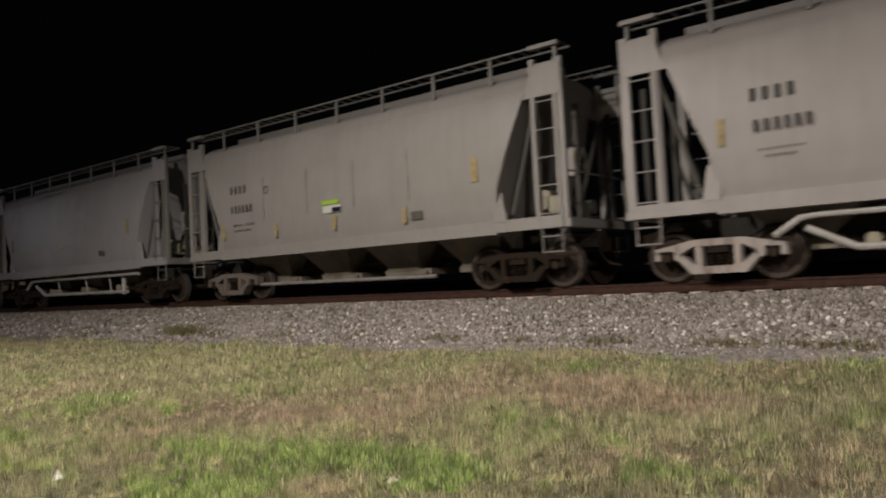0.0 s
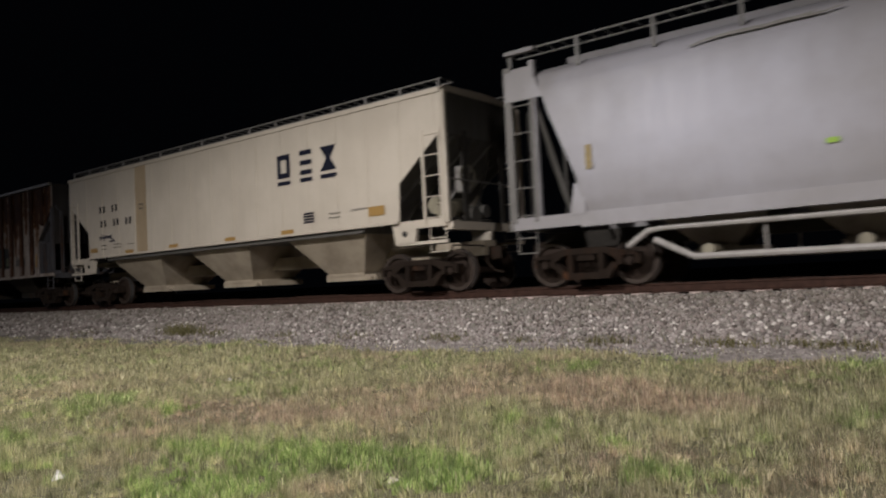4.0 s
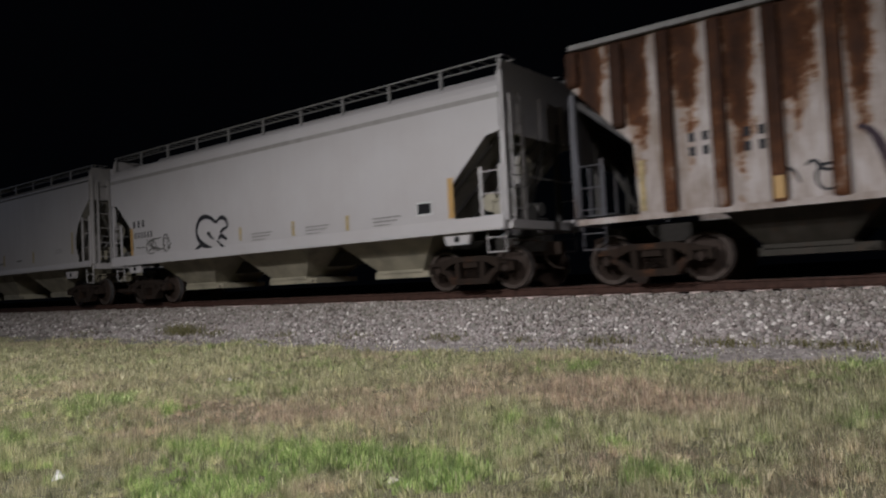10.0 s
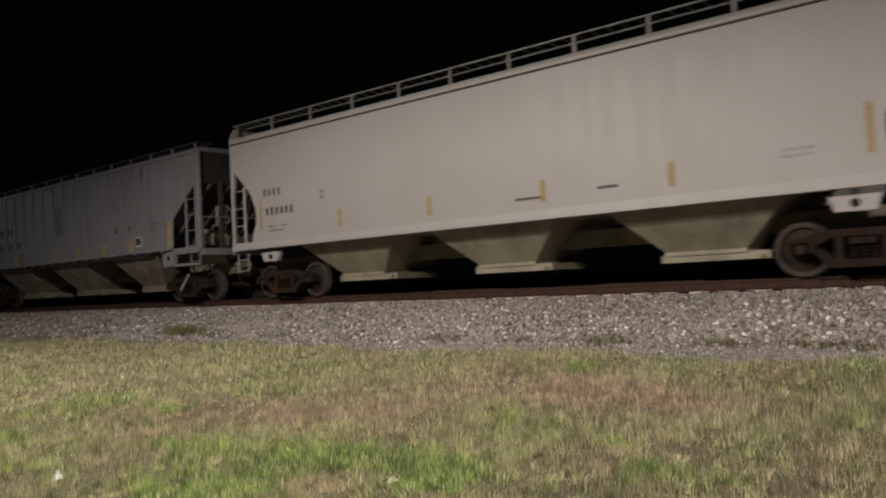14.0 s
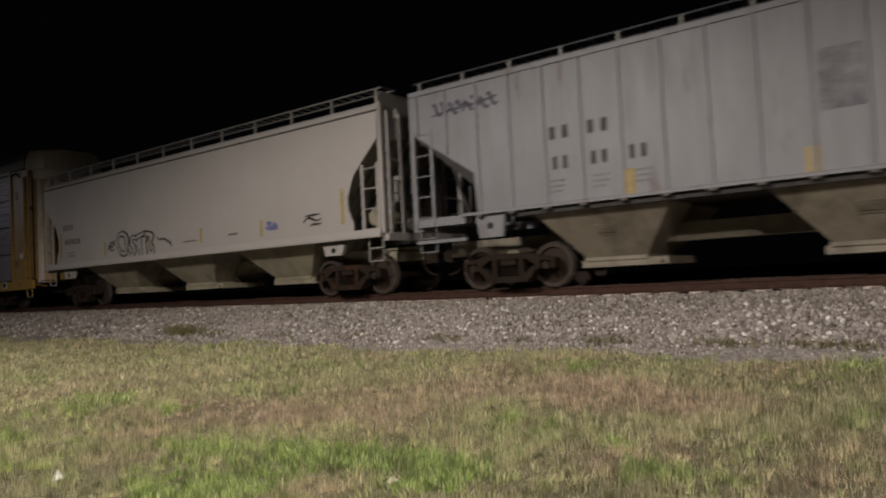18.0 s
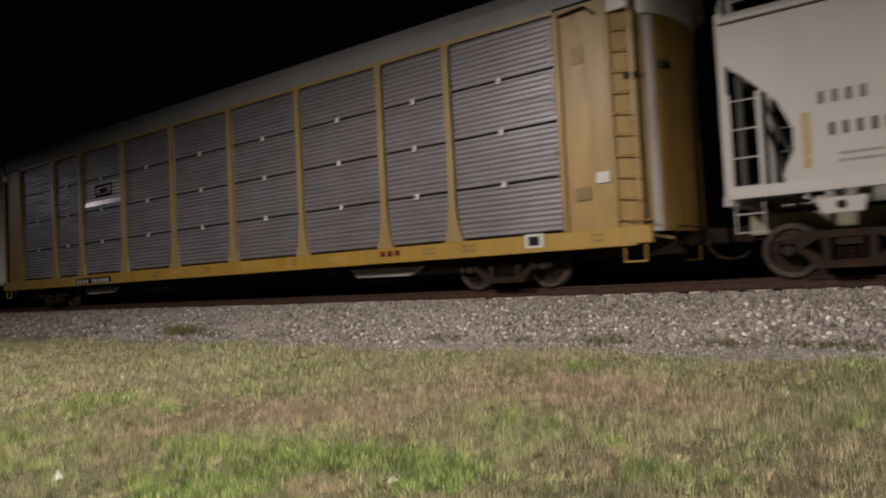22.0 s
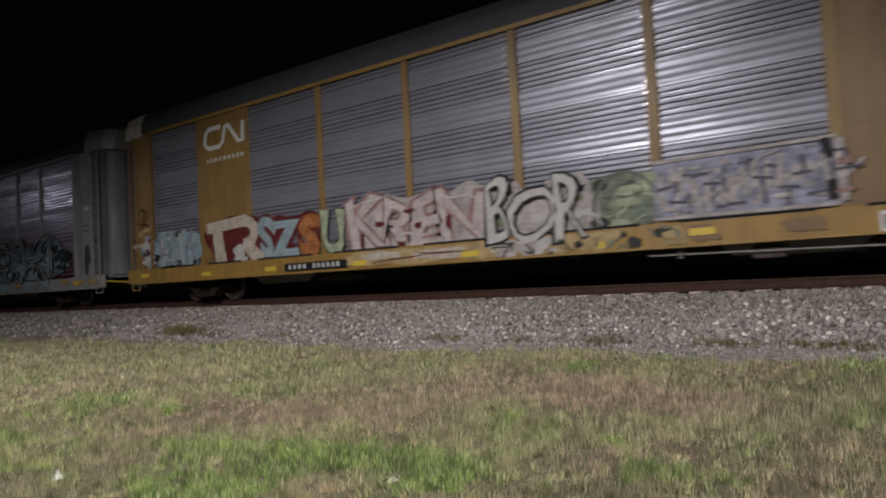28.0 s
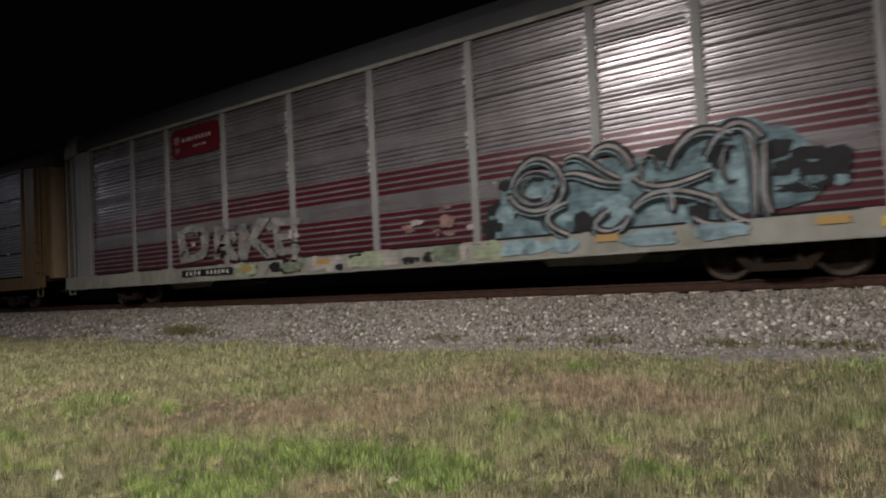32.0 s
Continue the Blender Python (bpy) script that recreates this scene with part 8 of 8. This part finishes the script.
def dress_m(car):
    y = -1.476
    bm = bmesh.new()
    prism_y(bm, [(-5.52 + sx * (0.95 + 0.25 * math.cos(a)), 4.69 + sz * (0.18 + 0.25 * math.sin(a))) for sx, sz, a in
                 [(1, 1, k * math.pi / 8) for k in range(5)] + [(-1, 1, math.pi / 2 - k * math.pi / 8) for k in range(5)] + [(-1, -1, k * math.pi / 8) for k in range(5)] + [(1, -1, math.pi / 2 - k * math.pi / 8) for k in range(5)]], y - 0.01, y)
    part("sign_panel", bm, M["red"], car, "maroon sign panel with rounded corners")
    part("sign_emblem", blob_mesh([(-6.42, 4.80, 0.13, 0.12), (-6.40, 4.50, 0.09, 0.08)], M["paint_rose"], y - 0.012, 31), None, car)
    bars(car, -6.15, 4.70, 0.12, 0.13, 9, M["paint_pink"], y - 0.012, 0.35)
    bars(car, -5.6, 4.50, 0.08, 0.07, 6, M["paint_pink"], y - 0.012, 0.35)
    # blue-grey piece with dark, silver-edged sweeps
    field = [(5.7, 1.55, 1.05, 0.72), (7.2, 1.65, 1.0, 0.72), (8.5, 1.65, 0.95, 0.78), (9.7, 1.80, 0.95, 0.78), (7.6, 1.25, 1.6, 0.22), (6.0, 1.25, 0.9, 0.22)]
    part("graffiti_fill", blob_mesh(field, M["paint_sky"], y, 33), None, car, "grey-blue graffiti piece")
    part("graffiti_fill", blob_mesh([(10.6, 1.85, 0.34, 0.20), (10.85, 1.62, 0.36, 0.14), (10.55, 1.45, 0.24, 0.12), (4.75, 1.5, 0.20, 0.30), (4.6, 1.25, 0.16, 0.2), (8.4, 2.28, 0.35, 0.14), (6.7, 1.2, 0.22, 0.2), (8.9, 1.2, 0.2, 0.15), (9.25, 2.1, 0.2, 0.2)], M["paint_dark"], y - 0.004, 34), None, car)
    part("graffiti_fill", blob_mesh([(5.75, 1.7, 0.4, 0.28), (7.3, 1.35, 0.32, 0.3), (9.55, 1.7, 0.4, 0.42), (8.3, 1.2, 0.35, 0.22)], M["paint_sky_light"], y - 0.006, 35), None, car)
    bends = (((5.17, 2.01), (5.41, 2.66), (6.12, 2.7), (6.34, 2.04)), ((6.32, 1.77), (6.09, 1.36), (5.33, 1.43), (5.13, 1.85)), ((6.33, 2.06), (6.38, 1.9), (6.36, 1.82), (6.31, 1.74)), ((6.41, 1.6), (5.85, 1.49), (5.77, 1.22), (6.41, 0.98)),
             ((6.4, 2.41), (6.77, 2.61), (6.97, 2.17), (7.5, 1.92)), ((6.38, 2.12), (6.75, 2.2), (6.96, 1.88), (7.49, 1.84)), ((6.93, 2.39), (7.24, 2.71), (7.61, 2.5), (7.74, 2.07)), ((7.73, 1.92), (8.03, 1.58), (8.54, 1.67), (9.15, 1.86)),
             ((8.38, 2.01), (8.59, 2.45), (8.9, 2.74), (9.49, 2.42)), ((9.05, 2.11), (9.32, 2.64), (9.69, 2.74), (9.94, 2.28)), ((9.67, 2.45), (9.91, 2.15), (9.79, 1.61), (9.78, 1.05)), ((9.98, 2.23), (9.97, 1.77), (9.86, 1.33), (10.02, 1.05)),
             ((7.7, 1.34), (8.04, 1.73), (8.64, 1.64), (9.17, 1.35)), ((9.15, 1.5), (9.21, 1.15), (9.43, 1.02), (9.67, 0.95)), ((7.24, 1.36), (6.85, 1.2), (6.88, 0.98), (7.27, 0.98)), ((7.27, 1.0), (7.5, 1.02), (7.56, 1.1), (7.66, 1.25)), ((8.77, 1.1), (8.96, 0.9), (9.33, 0.9), (9.59, 0.98)), ((8.41, 1.24), (8.47, 1.43), (8.43, 1.54), (8.33, 1.6)))
    rng = random.Random(9)
    sweeps = [curve3(*b, rng.uniform(0.15, 0.19), 0.35) for b in bends] + [arc(5.73, 1.95, 0.45, 0.33, 30, 370, 0.10, 0.3), arc(5.73, 1.95, 0.28, 0.20, 100, 300, 0.06), arc(8.05, 2.0, 0.16, 0.26, 0, 330, 0.06), arc(9.45, 1.95, 0.14, 0.3, 60, 300, 0.06)]
    part("graffiti_stroke", stroke_mesh([[(x, z - 0.02, w * 1.6) for x, z, w in s] for s in sweeps], M["paint_dark"], y - 0.042), None, car, "dark sweeping graffiti strokes")
    part("graffiti_stroke", stroke_mesh([[(x + 0.015, z + 0.02, w * 0.40) for x, z, w in s] for s in sweeps], M["paint_pearl"], y - 0.054), None, car, "silvery pink graffiti strokes")
    part("graffiti_stroke", stroke_mesh([[(x - 0.03, z - 0.075, w * 0.16) for x, z, w in s] for s in sweeps], M["paint_sky_light"], y - 0.064), None, car)
    part("graffiti_fill", blob_mesh([(5.4, 0.82, 0.55, 0.15), (6.3, 0.80, 0.3, 0.13), (8.0, 0.82, 0.5, 0.15), (9.2, 0.84, 0.45, 0.13)], M["paint_sky_light"], -1.545, 41), None, car)
    overspray(car, 5.0, 10.3, 1.15, 2.35, (M["paint_sky_light"], M["paint_sky"], M["paint_dark"], M["paint_sky_light"], M["paint_dark"]), 26, 11, y - 0.0065, 0.17, 0)
    overspray(car, 10.1, 11.1, 1.3, 2.3, (M["paint_dark"], M["paint_sky"]), 7, 12, y - 0.006, 0.2, 3)
    overspray(car, 4.5, 5.3, 1.1, 2.3, (M["paint_dark"], M["paint_sky"], M["paint_haze"]), 7, 13, y - 0.006, 0.15, 3)
    # pale pieces further back
    glyphs(car, "DRKE", -6.45, -1.2, 1.12, 2.1, M["paint_fade"], None, y, 0.12, bold=0.03)
    overspray(car, -6.3, 5.0, 0.62, 1.0, (M["paint_green"], M["paint_haze"], M["paint_mint"], M["paint_haze"], M["paint_dark"]), 26, 3, -1.541, 0.34, 10)
    overspray(car, -6.5, -1.2, 1.1, 2.05, (M["paint_fade"], M["paint_pink"], M["paint_rose"], M["paint_dark"], M["paint_fade"]), 10, 5, y - 0.006, 0.16, 12)
    overspray(car, 2.2, 4.3, 1.15, 1.9, (M["paint_pink"], M["paint_haze"], M["paint_rose"]), 8, 7, y, 0.2, 3)
    plate(car, "name_plate", -6.3, -3.9, 0.72, 0.92, M["black"], -1.545, 0.004, "black plate with white characters")
    bars(car, -6.1, 0.76, 0.14, 0.12, 4, M["white"], -1.55, 0.4)
    bars(car, -5.1, 0.76, 0.13, 0.12, 6, M["white"], -1.55, 0.4)
    reflectors(car, [(10.9, 0.88), (7.2, 0.88), (-3.3, 0.85), (-0.3, 0.86), (12.9, 0.82), (12.0, 0.82)], 0.46, 0.13, M["amber"], -1.546, "amber reflector")
    reflectors(car, [(11.75, 0.80)], 0.42, 0.16, M["yellow_tag"], -1.547, "yellow tag")
    bm = bmesh.new()
    box(bm, -0.035, 0.035, -0.01, 0, -0.045, 0.045)
    me = finish("panel_clip", bm, M["paint_white"])
    for x, z0, z1 in ((1.30, 2.9, 3.4), (1.30, 4.0, 4.6), (-1.54, 3.0, 3.5), (-1.54, 4.3, 4.8), (4.13, 3.0, 3.4), (4.13, 4.4, 4.8)):
        for z in np.arange(z0, z1, 0.15):
            part("panel_clip", me, None, car, at=(x, -1.452, z))
    plate(car, "placard", 12.38, 12.66, 3.26, 3.40, M["white"], -1.50, 0.01)
    frame_mark(car, 12.25, 12.68, 3.52, 4.02, 0.02, M["shade"], -1.492)
    plate(car, "door_seam", 12.02, 12.05, 1.04, 5.2, M["shade"], -1.487, 0.004)
    part("grime_stain", blob_mesh([(12.48, 1.72, 0.20, 0.34), (12.40, 1.30, 0.12, 0.22)], M["dim_grime"], -1.488, 61), None, car, "dark oily stain below the latch")
    for x, z in ((12.42, 2.72), (12.42, 2.55), (12.9, 2.2)):
        line_bar(car, x - 0.16, x + 0.16, z, 0.05, M["shade"], -1.488)
    bm = bmesh.new()
    pipe(bm, [(11.7, -1.46, 0.60), (11.8, -1.50, 0.44), (12.1, -1.50, 0.38), (12.4, -1.50, 0.44), (12.5, -1.46, 0.60)], 0.016, 5)
    part("brake_hose", bm, M["truck"], car, "drooping brake hose")
    bm = bmesh.new()
    pipe(bm, [(13.4, -1.42, 0.74), (13.7, -1.45, 0.80), (14.3, -1.2, 0.74), (14.5, -0.5, 0.72)], 0.022, 6)
    part("uncoupling_lever", bm, M["yellow_tag"], car, "bent yellow uncoupling lever")


def build_train():
    step = lambda half, k: [round(-half + 2 * half * i / k, 2) for i in range(k + 1)]
    # round-bodied cars at the head of the clip
    a = round_hopper(0.8, 6.12, 4.72, (-3.4, -1.13, 1.13, 3.4), M["grey_pink"], "grey round-bodied covered hopper car with black stencilled lettering", step(6.0, 8), pneumatic=True, pale_truck="side_white")
    b = round_hopper(-12.68, 6.12, 4.72, (-3.4, -1.13, 1.13, 3.4), M["grey"], "beige-grey round-bodied covered hopper car with green and yellow tags", step(6.0, 8), pale_truck="side_pale")
    c = round_hopper(-26.13, 6.10, 4.72, (-2.4, 0.0, 2.4), M["grey_patched"], "pale grey round-bodied hopper car with discharge pipes", step(6.0, 8), pneumatic=True, end_mat=M["end_mid"])
    d = ribbed_hopper(-42.05, 8.28, (-7.05, 7.05), (-7.05, 7.05), (-4.35, 0.0, 4.35), M["cream"], "cream covered hopper car with navy block lettering", step(8.1, 15), 1.0, 0.012, seams_flat=True)
    e = rib_gondola(-59.6, 7.88, 6.62, "rust-streaked white hopper car with outside posts and graffiti")
    f = smooth_hopper(-76.58, 7.62, 6.32, (-4.0, 0.0, 4.0), M["grey_cool"], "pale grey smooth-sided covered hopper car with a black squiggle", step(7.5, 10))
    g = smooth_hopper(-93.8, 8.28, 6.72, (-4.2, 0.0, 4.2), M["grey_light"], "light grey smooth-sided covered hopper car with arched end openings", step(8.1, 11), arch=True)
    h = ribbed_hopper(-112.05, 8.45, (-6.34, 7.14), (-6.44, 6.82), (-4.12, 0.24, 4.66), M["ribbed_grey"], "dull grey rib-sided covered hopper car", step(8.2, 14), 0.78, 0.034)
    i = smooth_hopper(-129.68, 8.30, 6.62, (-4.2, 0.0, 4.2), M["grey_light"], "light grey smooth-sided covered hopper car with graffiti", step(8.1, 11), arch=True)
    jx = [-11.62, -9.0, -7.05, -4.25, -1.42, 1.42, 4.25, 7.05, 9.0, 11.62]
    j = auto_rack(-152.65, 13.35, 10.0, jx, (1.07, 2.13, 3.20, 4.25, 5.27), "yellow auto rack car with galvanised corrugated panels", M["yellow"], M["yellow_post"], M["galv"], M["roof_grey"], M["yellow_end"], cap_mat=M["white_door"], strip=M["door_edge"])
    kx = [-11.75, -9.3, -7.1, -4.25, -1.42, 1.42, 4.25, 7.1, 9.3, 11.75]
    k = auto_rack(-181.1, 13.25, 9.65, kx, (1.08, 2.1, 3.15, 4.2, 5.23), "rusty yellow auto rack car covered with graffiti", M["yellow_sill"], M["yellow_dull"], M["galv_mid"], M["roof_dark"], M["yellow_dull"],
                  flats=(1, 7), gap=0.0, flat=0.42, frame_bot=0.62, taper_post=False, knobs=False, slots=True, cap_mat=M["white_door"], door_mat=M["rack_grey"], worn=(M["yellow_rusty"], M["galv_brown"]))
    m = auto_rack(-209.45, 13.5, 10.0, jx, (1.04, 1.90, 2.28, 2.84, 4.0, 5.25), "silver auto rack car with maroon stripes and a blue graffiti piece", M["sill_grey"], M["rack_pale"], M["galv_bright"], M["roof_dark"], M["rack_pale"],
                  red_rows=(0, 2), plain_rows=(1,), slots=True, cap_mat=M["cap_grey"], door_mat=M["door_dark"], shaded_ends=M["door_dark"], gap=0.0, flat=0.26, frame_bot=0.58, taper_post=False, knobs=False)
    n = auto_rack(-238.0, 13.3, 10.0, jx, (1.20, 2.13, 3.20, 4.25, 5.27), "weathered yellow auto rack car with galvanised panels", M["yellow_rusty"], M["yellow_rusty"], M["galv"], M["roof_dark"], M["yellow_rusty"])
    for dress, car in ((dress_a, a), (dress_b, b), (dress_c, c), (dress_d, d), (dress_e, e), (dress_f, f), (dress_g, g), (dress_h, h), (dress_i, i), (dress_j, j), (dress_k, k), (dress_m, m)):
        dress(car)


def motions():
    for car, x in CARS:
        walk(car, [(t, pose(x + run, TRACK_Y, 0)) for t, run in RUN])
    for w in WHEELS:
        x, y, z = w.location
        spin = (x * 57.3) % 90
        walk(w, [(k / 10, pose(x, y, z, 0, spin + 76.9 * k, 0)) for k in range(321)])


prof_y, prof_z = build_ground()
build_track()
build_train()
build_stones(prof_y, prof_z)
build_grass()
build_weeds(prof_y, prof_z)
build_litter()
motions()
